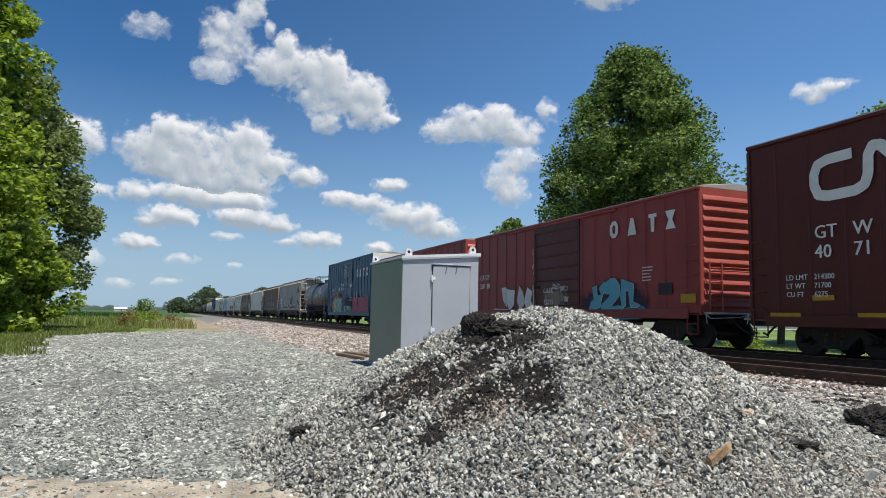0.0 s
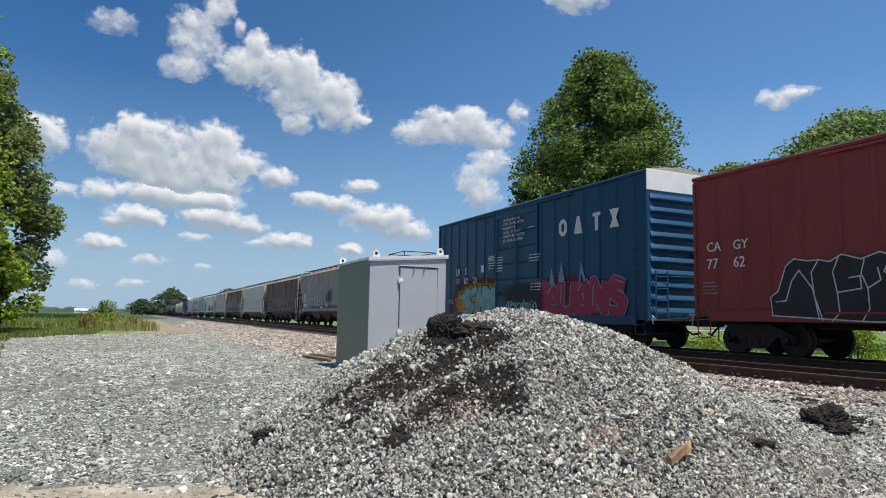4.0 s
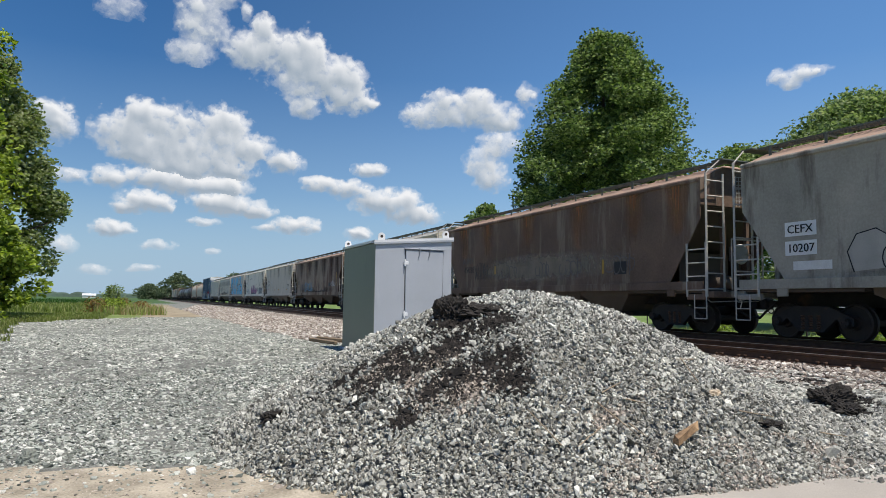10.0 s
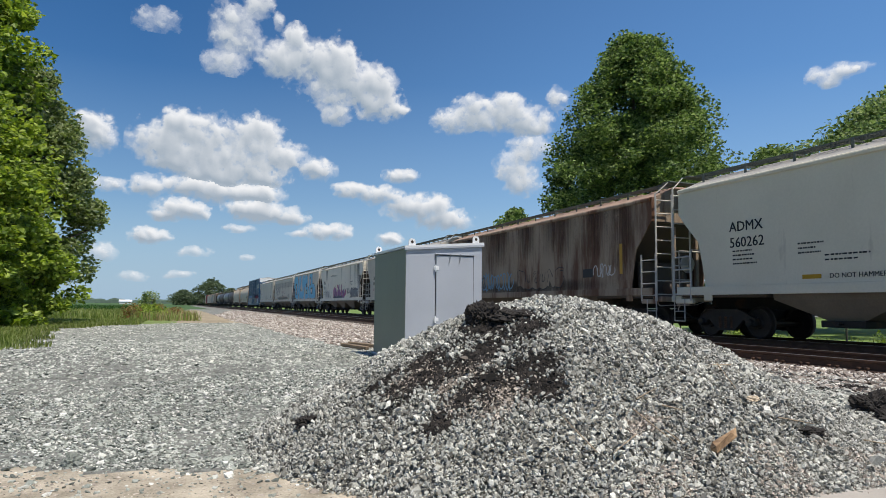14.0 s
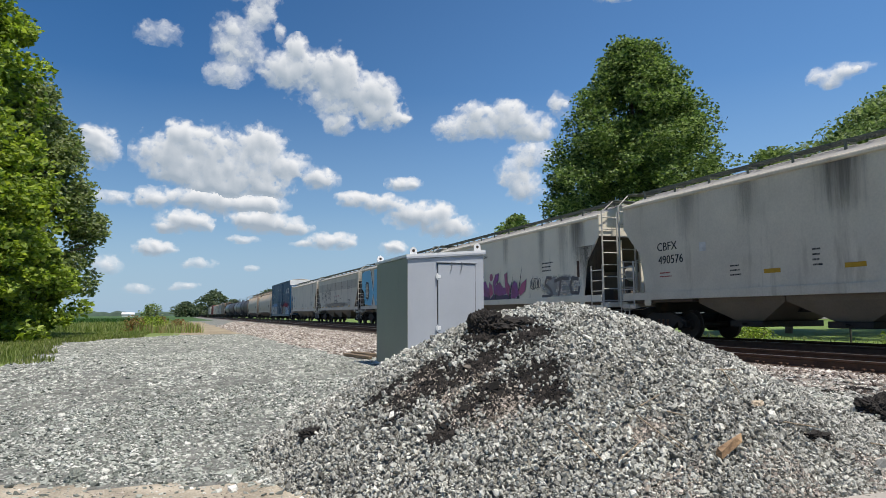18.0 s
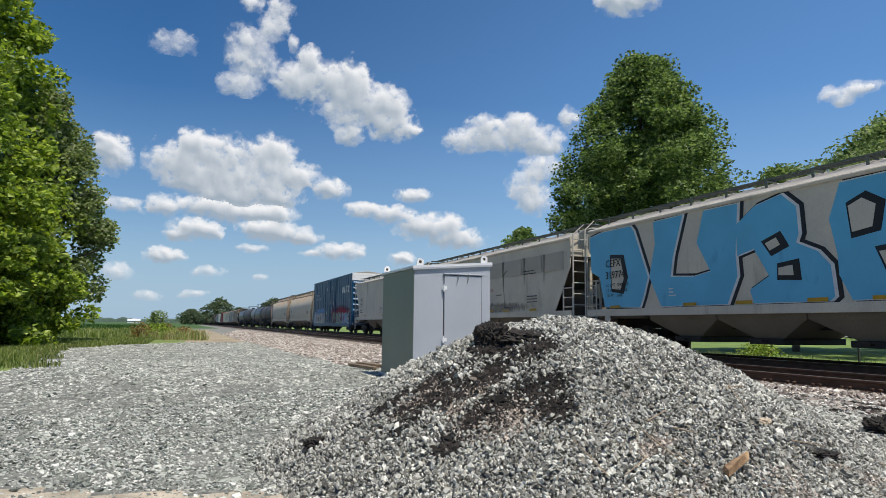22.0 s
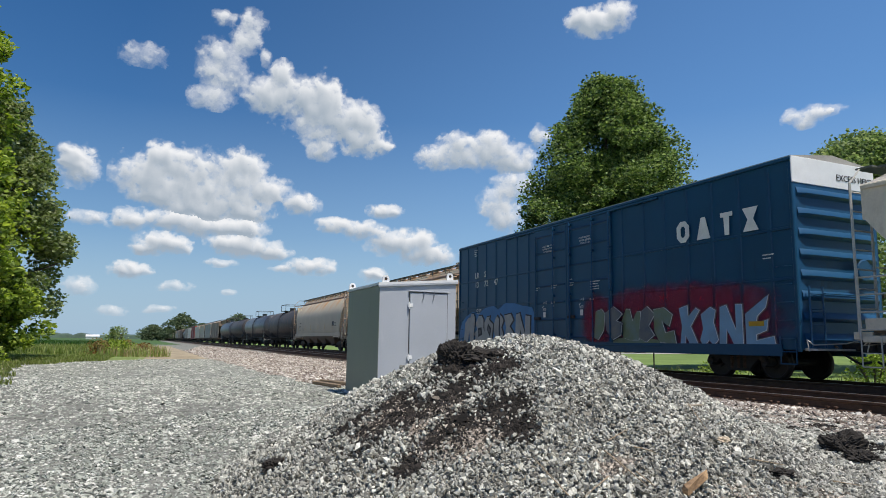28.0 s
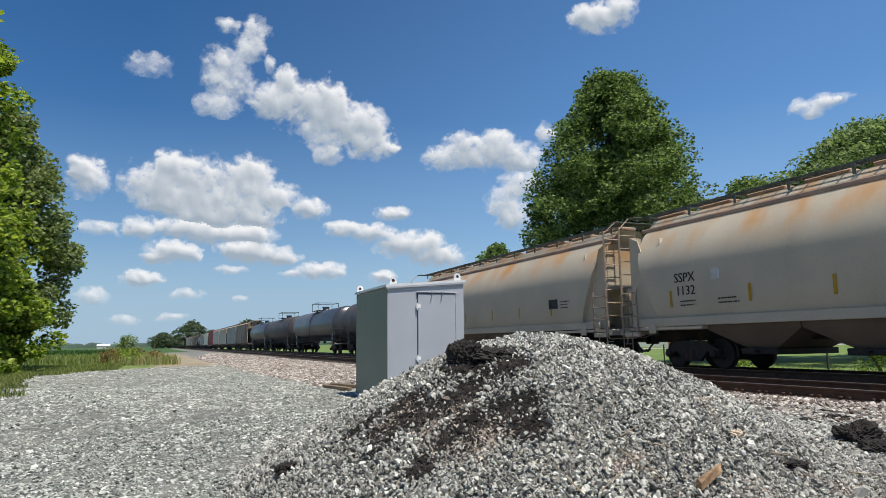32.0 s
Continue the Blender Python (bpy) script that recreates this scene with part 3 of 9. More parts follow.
CLOD = mat("black_soil_clod", (0.016, 0.014, 0.013), 0.95, 0, 0.5, 14, 1.0, 70, two=(0.035, 0.03, 0.026))
clod("soil_clod", 2.96, 6.33, stone_z(2.96, 6.33) + 0.02, 0.16, 0.15, 0.18, 3, CLOD, "large black clod of soil on top of the heap", "soil clod", 0.45)
clod("soil_clod", 3.2, 6.08, stone_z(3.2, 6.08) - 0.01, 0.24, 0.16, 0.09, 8, CLOD, "black soil slumped over the stones of the heap", "soil clod", 0.3)
clod("soil_clod", 7.15, 5.15, stone_z(7.15, 5.15), 0.27, 0.2, 0.19, 5, CLOD, "black clod of soil beside the near track", "soil clod", 0.4)
clod("soil_clod", 6.85, 4.75, stone_z(6.85, 4.75), 0.19, 0.15, 0.09, 6, CLOD, "low black clod of soil on the gravel", "soil clod", 0.55)
clod("soil_clod", 1.2, 6.4, stone_z(1.2, 6.4), 0.12, 0.09, 0.07, 9, CLOD, "small black clod of soil on the lot", "soil clod", 0.55)
clod("soil_clod", 4.95, 4.12, stone_z(4.95, 4.12), 0.1, 0.08, 0.05, 10, CLOD, "small black clod of soil on the gravel", "soil clod", 0.55)
clod("rock", -0.8, 6.8, 0.02, 0.07, 0.06, 0.08, 12, LOT_STONE, "upright grey rock on the edge of the dirt", "rock", 0.5)
clod("rock", 4.62, 4.42, stone_z(4.62, 4.42) + 0.02, 0.055, 0.04, 0.035, 13, mat("yellow_sandstone", (0.55, 0.45, 0.33), 0.9), "yellowish sandstone rock on the heap", "rock", 0.4)

WOOD_SPLIT = mat("split_pine", (0.38, 0.25, 0.14), 0.85, 0, 0.3, 9, 0.5, 60, ((0.12, 0.07, 0.04), 0.45))
OLD_TIMBER = mat("grey_brown_old_timber", (0.20, 0.15, 0.10), 0.9, 0, 0.3, 6, 0.5, 50)
b = Mesh()
b.v = [(-0.17, -0.06, -0.02), (0.16, -0.05, 0.0), (0.2, 0.05, 0.0), (-0.15, 0.06, -0.02), (-0.16, -0.045, 0.07), (0.1, -0.02, 0.085), (0.24, 0.03, 0.05), (-0.12, 0.05, 0.065)]
b.f = [(3, 2, 1, 0), (4, 5, 6, 7), (0, 1, 5, 4), (1, 2, 6, 5), (2, 3, 7, 6), (3, 0, 4, 7)]
block = new("wood_block", b.data("wood_block", WOOD_SPLIT))
block.matrix_basis = pose(3.9, 4.02, stone_z(3.9, 4.02) + 0.04, 12, -18, 12) @ Matrix.Diagonal((0.85, 0.6, 0.6, 1))
tagged(block, "split yellow-brown wood block lying on the stones", "wood block")
for k, (x, y, a, l) in enumerate(((3.98, 15.6, -62, 0.9), (4.35, 16.3, -50, 0.8))):
    t = new("old_timber", Mesh().slab(-l / 2, l / 2, -0.055, 0.055, 0, 0.08, 0.015).data("old_timber", OLD_TIMBER))
    t.matrix_basis = pose(x, y, ground_z(x, y) + 0.03, 2, 3, a)
    tagged(t, "weathered old timber lying beside the signal case", "timber", "old timbers")
STICK = mat("dry_twig", (0.32, 0.25, 0.17), 0.9)
rs = random.Random(5)
for k in range(10):
    x, y = (3.3 + rs.uniform(-0.4, 0.4), 4.35 + rs.uniform(-0.2, 0.2)) if k < 6 else (rs.uniform(4.2, 6.4), rs.uniform(4.0, 4.9))
    a, l = rs.uniform(0, 6.28), rs.uniform(0.12, 0.4)
    z0, z1 = stone_z(x, y) + 0.05, stone_z(x + l * math.cos(a), y + l * math.sin(a)) + 0.06
    tagged(new("twig", Mesh().rod((x, y, z0), (x + l * math.cos(a), y + l * math.sin(a), z1), 0.006, 5, 0.003).data("twig", STICK)), "dry broken twig lying on the crushed stone", "twig", "twigs on the heap")


# ---- signal case ----
LIGHT_METAL_CASE = mat("bare_case_steel", (0.30, 0.31, 0.33), 0.4, 0.5)


def build_case():
    c = thing("signal_case", "light grey painted steel signal case with a hinged door", "equipment case", shift(3.97, 11.84, 0.37))
    w, d, h, lift = 1.56, 2.07, 2.14, 0.13
    body = Mesh()
    body.v = [(0, 0, 0.08), (w, 0, 0.08), (w, d, 0.08), (0, d, 0.08), (0, 0, h), (w, 0, h + lift), (w, d, h + lift), (0, d, h)]
    body.f = [(3, 2, 1, 0), (4, 5, 6, 7), (0, 1, 5, 4), (1, 2, 6, 5), (2, 3, 7, 6), (3, 0, 4, 7)]
    part("body", body, BOX_PAINT, c)
    # the left wall's shade is put into a darker green-grey paint
    part("side_panel", Mesh().add([(-0.004, 0.0, 0.08), (-0.004, d, 0.08), (-0.004, d, h - 0.004), (-0.004, 0, h - 0.004), (0.002, 0.0, 0.08), (0.002, d, 0.08), (0.002, d, h - 0.004), (0.002, 0, h - 0.004)], [(0, 1, 2, 3), (7, 6, 5, 4), (0, 4, 5, 1), (2, 6, 7, 3), (1, 5, 6, 2), (0, 3, 7, 4)]), mat("mildewed_green_grey_paint", (0.21, 0.235, 0.195), 0.45, 0, 0.12, 1.2, 0.02, 20, ((0.15, 0.175, 0.14), 0.4), 0.9), c, "green-grey side panel with its shade painted in")
    part("base_frame", Mesh().slab(-0.03, w + 0.03, -0.03, d + 0.03, -0.1, 0.08, 0.01), BOX_PAINT, c)
    lid = Mesh()
    o = 0.035
    lid.v = [(-o, -o, h + 0.004), (w + o, -o, h + lift + 0.004), (w + o, d + o, h + lift + 0.004), (-o, d + o, h + 0.004), (-o, -o, h + 0.05), (w + o, -o, h + lift + 0.05), (w + o, d + o, h + lift + 0.05), (-o, d + o, h + 0.05)]
    lid.f = body.f
    part("roof", lid, mat("white_roof_paint", (0.74, 0.75, 0.76), 0.35, 0, 0.05), c, "white painted steel roof")
    part("roof_lip", Mesh().add([(-o, -o - 0.002, h - 0.03), (w + o, -o - 0.002, h + lift - 0.03), (w + o, -o - 0.002, h + lift + 0.004), (-o, -o - 0.002, h + 0.004), (-o, -o + 0.02, h - 0.03), (w + o, -o + 0.02, h + lift - 0.03), (w + o, -o + 0.02, h + lift + 0.004), (-o, -o + 0.02, h + 0.004)], body.f), BOX_PAINT, c)
    x0, x1, z0, z1 = 0.60, 1.37, 0.45, 2.03
    door = part("door", Mesh().slab(x0, x1, -0.03, -0.004, z0, z1, 0.008), BOX_PAINT, c, "flush grey steel door")
    for a, b_, e, f in ((x0 - 0.012, x0 - 0.002, z0, z1), (x1 + 0.002, x1 + 0.014, z0, z1)):
        part("door_gap", Mesh().box(a, b_, -0.006, -0.002, e, f), STEEL_DARK, door, "dark gap round the door")
    part("door_gap", Mesh().box(x0 - 0.012, x1 + 0.014, -0.006, -0.002, z1 + 0.002, z1 + 0.01), STEEL_DARK, door)
    part("drip_rail", Mesh().slab(x0 - 0.03, x1 + 0.03, -0.05, -0.002, z1 + 0.02, z1 + 0.035, 0.004), BOX_PAINT, c)
    for z in (1.72, 0.75):
        hg = part("hinge", Mesh().rod((x0 - 0.02, -0.045, z), (x0 - 0.02, -0.04, z + 0.13), 0.014, 8).slab(x0 - 0.045, x0 + 0.05, -0.038, -0.012, z + 0.03, z + 0.10, 0.004), WHITE, door, "white steel hinge")
    for x in (x0 + 0.27, x0 + 0.48):
        part("door_hook", Mesh().chain([(x, -0.05, z1 + 0.04), (x + 0.005, -0.06, z1 - 0.02), (x - 0.02, -0.045, z1 - 0.14)], 0.009, 6), LIGHT_METAL_CASE, door, "bare steel hook over the door")
    for x, y, dz in ((0.12, 0.02, 0.01), (w - 0.12, 0.02, lift - 0.01), (0.03, d - 0.15, 0.0)):
        lug = Mesh()
        ring = [(math.cos(a), math.sin(a)) for a in np.linspace(0, math.pi, 9)]
        outer = [(-0.085, 0.0)] + [(-0.085 * math.cos(a), 0.09 + 0.085 * math.sin(a)) for a in np.linspace(0, math.pi, 9)] + [(0.085, 0.0)]
        hole = [(-0.035 * math.cos(a), 0.09 + 0.035 * math.sin(a)) for a in np.linspace(0, 2 * math.pi, 13)[:-1]]
        n = len(outer)
        for yy in (-0.01, 0.01):
            lug.v += [(px, yy, pz) for px, pz in outer]
        lug.f += [tuple(range(n)), tuple(range(n, 2 * n))[::-1]] + [(k, (k + 1) % n, n + (k + 1) % n, n + k) for k in range(n)]
        lg = part("lifting_lug", lug, WHITE, c, "white lifting lug with a hole", shift(x, y, h + dz + 0.045) @ Matrix.Scale(0.82, 4))
        part("lug_hole", Mesh().add([(px, -0.013, pz) for px, pz in hole], [tuple(range(12))]).add([(px, 0.013, pz) for px, pz in hole], [tuple(range(12))]), STEEL_DARK, lg)
    return c


build_case()

# ---- tracks ----
RAIL_TOP = 0.67
TIE_SETS = {}


def build_track(xc, name, label):
    t = thing(name, label, "railway track", kind="structure")
    o = [(-0.075, 0), (0.075, 0), (0.075, 0.015), (0.012, 0.03), (0.012, 0.13), (0.037, 0.145), (0.037, 0.175), (0.03, 0.18), (-0.03, 0.18), (-0.037, 0.175), (-0.037, 0.145), (-0.012, 0.13), (-0.012, 0.03), (-0.075, 0.015)]
    for s in (-0.755, 0.755):
        r = part("rail", Mesh().run([(xc + s + x, RAIL_TOP - 0.18 + z) for x, z in o], -150, 900), RUST, t, "rust-brown steel rail")
        part("rail_head", Mesh().box(xc + s - 0.028, xc + s + 0.028, -150, 900, RAIL_TOP - 0.002, RAIL_TOP + 0.003), RAIL_HEAD, r, "shiny worn rail head")
    tie = [Mesh().slab(-1.3, 1.3, -0.115, 0.115, -0.17, 0.0, 0.012).data("tie", TIE) for _ in range(1)][0]
    plate = Mesh().slab(-0.17, 0.17, -0.1, 0.1, 0, 0.02, 0.004).data("tie_plate", RUST)
    spike = Mesh().rod((0, 0, 0), (0, 0, 0.07), 0.016, 5).slab(-0.03, 0.03, -0.025, 0.025, 0.05, 0.08, 0.006).data("spike", RUST)
    y = -2.0
    k = 0
    rnd = random.Random(int(xc * 10))
    while y < 60:
        ob = part("tie", tie, TIE, t, "", pose(xc + rnd.uniform(-0.03, 0.03), y, RAIL_TOP - 0.2, 0, 0, rnd.uniform(-1, 1)))
        if y < 30:
            for s in (-0.755, 0.755):
                p = part("tie_plate", plate, RUST, ob, "", shift(s, 0, 0))
                if s < 0 and xc < 12:
                    for d in (-0.07, 0.07):
                        part("spike", spike, RUST, ob, "", shift(s - 0.1, d, 0.01))
        y += 0.52
    return t


build_track(10.85, "near_track", "empty railway track with rust-brown rails on wooden ties")
build_track(TRACK_X, "far_track", "railway track under the train with wooden ties")

# ---- train ----
TRAIN_X = TRACK_X
CARS, WHEELS = [], []
HALF = 1.47

RED_PAINT = mat("oxide_red_paint", (0.27, 0.042, 0.036), 0.5, 0, 0.2, 0.8, 0.04, 25, ((0.09, 0.03, 0.022), 0.35), 0.8)
MAROON_PAINT = mat("brown_red_paint", (0.095, 0.016, 0.011), 0.45, 0, 0.1, 0.8, 0.03, 25, ((0.05, 0.014, 0.01), 0.3), 0.8)
DOOR_BROWN = mat("dark_red_door_paint", (0.10, 0.028, 0.022), 0.55, 0, 0.14, 1, 0.04, 25, ((0.05, 0.02, 0.015), 0.4), 0.8)
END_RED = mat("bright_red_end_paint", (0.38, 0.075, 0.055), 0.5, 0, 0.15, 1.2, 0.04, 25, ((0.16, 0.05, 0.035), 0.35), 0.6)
BLUE_PAINT = mat("navy_blue_paint", (0.004, 0.056, 0.122), 0.42, 0, 0.14, 0.7, 0.03, 25, ((0.004, 0.028, 0.056), 0.35), 0.85, spec=0.4)
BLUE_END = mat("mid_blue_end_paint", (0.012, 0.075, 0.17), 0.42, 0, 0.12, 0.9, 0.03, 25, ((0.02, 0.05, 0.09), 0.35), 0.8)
BLUE_FADED = mat("faded_blue_paint", (0.10, 0.21, 0.36), 0.5, 0, 0.15, 0.7, 0.03, 25, ((0.14, 0.13, 0.13), 0.35), 0.85)
GREY_GRIMY = mat("grimy_grey_paint", (0.37, 0.34, 0.285), 0.6, 0, 0.28, 0.7, 0.04, 20, ((0.14, 0.115, 0.09), 0.5), 0.9)
GREY_DULL = mat("dull_grey_paint", (0.47, 0.42, 0.345), 0.6, 0, 0.16, 0.7, 0.04, 20, ((0.36, 0.31, 0.25), 0.42), 0.9)
GREY_WARM = mat("warm_grey_paint", (0.63, 0.565, 0.46), 0.55, 0, 0.16, 0.7, 0.04, 20, ((0.45, 0.39, 0.305), 0.42), 0.9)
GREY_CLEAN = mat("pale_grey_paint", (0.68, 0.635, 0.51), 0.5, 0, 0.08, 0.6, 0.02, 20, ((0.42, 0.38, 0.30), 0.3), 0.9)
GREY_OFFWHITE = mat("off_white_paint", (0.82, 0.75, 0.62), 0.5, 0, 0.10, 0.6, 0.02, 20, ((0.22, 0.20, 0.17), 0.25), 0.92)
BROWN_GRIME = mat("brown_rust_grime", (0.17, 0.112, 0.08), 0.75, 0, 0.4, 0.7, 0.05, 20, ((0.34, 0.28, 0.215), 0.56), 0.94)
RUST_STREAK = mat("rust_streaked_paint", (0.35, 0.27, 0.195), 0.65, 0, 0.2, 0.7, 0.05, 20, ((0.13, 0.058, 0.03), 0.75), 0.93)
TAN_RUSTY = mat("tan_grey_paint_rust_patches", (0.54, 0.465, 0.35), 0.55, 0, 0.14, 0.6, 0.03, 20, ((0.42, 0.36, 0.28), 0.25), 0.8)


def rust_top(m):
    """Washed-out orange rust runs down from the roof seam in broad uneven bands."""
    n, l = m.node_tree.nodes, m.node_tree.links
    p = n["Principled BSDF"]
    old = p.inputs["Base Color"].links[0].from_socket
    co, cut, wide = n.new("ShaderNodeTexCoord"), n.new("ShaderNodeSeparateXYZ"), n.new("ShaderNodeTexNoise")
    stretch = n.new("ShaderNodeMapping")
    stretch.inputs["Scale"].default_value = (0.3, 0.75, 0.5)
    l.new(co.outputs["Object"], stretch.inputs[0])
    l.new(stretch.outputs[0], wide.inputs["Vector"])
    wide.inputs["Scale"].default_value, wide.inputs["Detail"].default_value = 1.0, 5
    l.new(co.outputs["Object"], cut.inputs[0])
    high = n.new("ShaderNodeMapRange")
    high.inputs[1].default_value, high.inputs[2].default_value = 3.1, 3.8
    l.new(cut.outputs["Z"], high.inputs[0])
    band = n.new("ShaderNodeMapRange")
    band.inputs[1].default_value, band.inputs[2].default_value = 0.46, 0.66
    l.new(wide.outputs[0], band.inputs[0])
    both = n.new("ShaderNodeMath")
    both.operation = "MULTIPLY"
    l.new(high.outputs[0], both.inputs[0])
    l.new(band.outputs[0], both.inputs[1])
    mix = n.new("ShaderNodeMix")
    mix.data_type = "RGBA"
    l.new(both.outputs[0], mix.inputs[0])
    l.new(old, mix.inputs[6])
    mix.inputs[7].default_value = (0.56, 0.30, 0.12, 1)
    l.new(mix.outputs[2], p.inputs["Base Color"])


rust_top(TAN_RUSTY)
TANK_BLACK = mat("dusty_black_tank_paint", (0.05, 0.053, 0.06), 0.36, 0, 0.2, 0.6, 0.02, 18, ((0.03, 0.028, 0.027), 0.4), 0.9, spec=1.0)
TANK_RUSTY = mat("black_tank_paint_rust", (0.065, 0.06, 0.06), 0.55, 0, 0.2, 0.6, 0.03, 18, ((0.19, 0.11, 0.065), 0.45), 0.85)
ROOF_RUST = mat("rusty_roof", (0.40, 0.27, 0.20), 0.8, 0, 0.3, 1.2, 0.06, 25, ((0.32, 0.26, 0.21), 0.4))
ROOF_GALV = mat("galvanised_roof", (0.40, 0.375, 0.34), 0.65, 0.0, 0.18, 1.2, 0.04, 25, ((0.22, 0.17, 0.13), 0.35))
GALV = mat("galvanised_grating", (0.12, 0.135, 0.115), 0.7, 0.2, 0.25, 3)
# dusty brown, darkened to carry the shade below the roof overhang
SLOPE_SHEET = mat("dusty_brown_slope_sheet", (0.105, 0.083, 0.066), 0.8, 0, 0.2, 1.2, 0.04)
# dusty bay paint, its colour lowered for the shade beneath pale cars
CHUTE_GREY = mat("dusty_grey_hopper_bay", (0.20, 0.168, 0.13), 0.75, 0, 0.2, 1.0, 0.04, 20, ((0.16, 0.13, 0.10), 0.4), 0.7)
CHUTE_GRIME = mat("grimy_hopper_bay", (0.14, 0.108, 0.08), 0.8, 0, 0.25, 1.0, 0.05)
WHEEL_STEEL = mat("wheel_steel", (0.055, 0.045, 0.04), 0.6, 0.5, 0.3, 6, 0.1)
WHEEL_TREAD = mat("wheel_tread_steel", (0.35, 0.33, 0.31), 0.3, 0.9, 0.1, 6, 0.02)
LETTER_WHITE = mat("white_lettering", (0.78, 0.76, 0.70), 0.6, 0, 0.12, 4, 0)
LETTER_BLACK = mat("black_lettering", (0.025, 0.025, 0.025), 0.6, 0, 0.1, 4, 0)
LETTER_RED = mat("red_lettering", (0.3, 0.03, 0.03), 0.6, 0, 0.1, 4, 0)
YELLOW = mat("yellow_reflector", (0.50, 0.28, 0.02), 0.4, 0, 0.15, 6, 0)
LIGHT_METAL = mat("white_grab_iron", (0.50, 0.47, 0.42), 0.5, 0, 0.15, 5, 0)


def car_root(name, label, near, rear):
    c = thing(name, label, "freight car", group="freight cars of the train")
    CARS.append((c, (near + rear) / 2))
    return c, (rear - near) / 2


# face of a car towards the lot: its words run along -y
SIDE = Matrix(((0, 0, -1, 0), (-1, 0, 0, 0), (0, 1, 0, 0), (0, 0, 0, 1)))


def words(car, body, y, z, height, material, x=-HALF, gap=1.0, name="lettering", turn=None):
    """Painted words, their left end at y (the rear side) and their foot at z."""
    cu = bpy.data.curves.new(name, "FONT")
    cu.body, cu.size, cu.space_character = body, height / 0.69, gap
    cu.resolution_u = 2
    tmp = bpy.data.objects.new(name, cu)
    me = bpy.data.meshes.new_from_object(tmp)
    bpy.data.objects.remove(tmp)
    bpy.data.curves.remove(cu)
    b = bmesh.new()
    b.from_mesh(me)
    # stencil-weight strokes: the thin face set twice, a little apart
    twin = bmesh.ops.duplicate(b, geom=b.verts[:] + b.edges[:] + b.faces[:])["geom"]
    bmesh.ops.translate(b, verts=[v for v in twin if isinstance(v, bmesh.types.BMVert)], vec=(0.055 * height, 0, 0.0015))
    b.to_mesh(me)
    b.free()
    me.materials.clear()
    me.materials.append(material)
    ob = new(name, me)
    ob.parent = car
    ob.matrix_basis = shift(x - 0.006, y, z) @ (turn or SIDE)
    return ob


def bars(car, y, z, width, height, rows, material, x=-HALF, name="lettering"):
    """Small unreadable lines of lettering as plain bars."""
    m = Mesh()
    rnd = random.Random(int(abs(y) * 100 + z * 10))
    step = height / rows
    for k in range(rows):
        w = width * rnd.uniform(0.6, 1.0)
        pos = 0.0
        while pos < w:
            d = rnd.uniform(0.05, 0.14) * width
            d = min(d, w - pos)
            zz = z + (rows - 1 - k) * step
            m.add([(x - 0.005, y - pos, zz), (x - 0.005, y - pos - d * 0.78, zz), (x - 0.005, y - pos - d * 0.78, zz + step * 0.34), (x - 0.005, y - pos, zz + step * 0.34)], [(0, 1, 2, 3)])
            pos += d
    return part(name, m, material, car)


def patch(car, name, y0, y1, z0, z1, material, x=-HALF, off=0.004, label=""):
    return part(name, Mesh().box(x - off - 0.003, x - off, y0, y1, z0, z1), material, car, label)


def flat(points, x):
    """A filled outline on the car's side, from (y, z) corners."""
    m = Mesh()
    m.add([(x, y, z) for y, z in points], [tuple(range(len(points)))])
    return m


def stroke(m, pts, width, x, taper=1.0):
    """A painted stroke along (y, z) points with round joints."""
    n = len(pts)
    for i in range(n - 1):
        (y0, z0), (y1, z1) = pts[i], pts[i + 1]
        d = math.hypot(y1 - y0, z1 - z0) or 1e-6
        w0 = width / 2 * (1 - (1 - taper) * i / n)
        ny, nz = -(z1 - z0) / d * w0, (y1 - y0) / d * w0
        m.add([(x, y0 + ny, z0 + nz), (x, y1 + ny, z1 + nz), (x, y1 - ny, z1 - nz), (x, y0 - ny, z0 - nz)], [(0, 1, 2, 3)])
        x -= 0.00015
    for y, z in pts[1:-1]:
        x -= 0.00015
        m.add([(x, y + width / 2 * math.cos(a), z + width / 2 * math.sin(a)) for a in np.linspace(0, 2 * math.pi, 9)[:-1]], [tuple(range(8))])
    return m


SHAPES = (
    (((0.1, 1), (0.1, 0.1), (0.5, 0.0), (0.85, 0.15), (0.9, 1)),),
    (((0.9, 0.85), (0.4, 1.0), (0.1, 0.75), (0.8, 0.35), (0.6, 0.02), (0.05, 0.1)),),
    (((0.1, 0), (0.15, 1), (0.75, 0.9), (0.8, 0.55), (0.2, 0.45), (0.9, 0.0)),),
    (((0.5, 1), (0.1, 0.6), (0.2, 0.1), (0.7, 0.0), (0.95, 0.5), (0.5, 1)), ((0.5, 0.6), (0.55, 0.35))),
    (((0.1, 0), (0.2, 1), (0.75, 0.05), (0.9, 1.05)),),
    (((0.9, 0.95), (0.15, 0.9), (0.1, 0.1), (0.9, 0.02)), ((0.15, 0.5), (0.7, 0.52))),
    (((0.05, 0), (0.45, 1.05), (0.9, 0)), ((0.2, 0.35), (0.75, 0.35))),
)


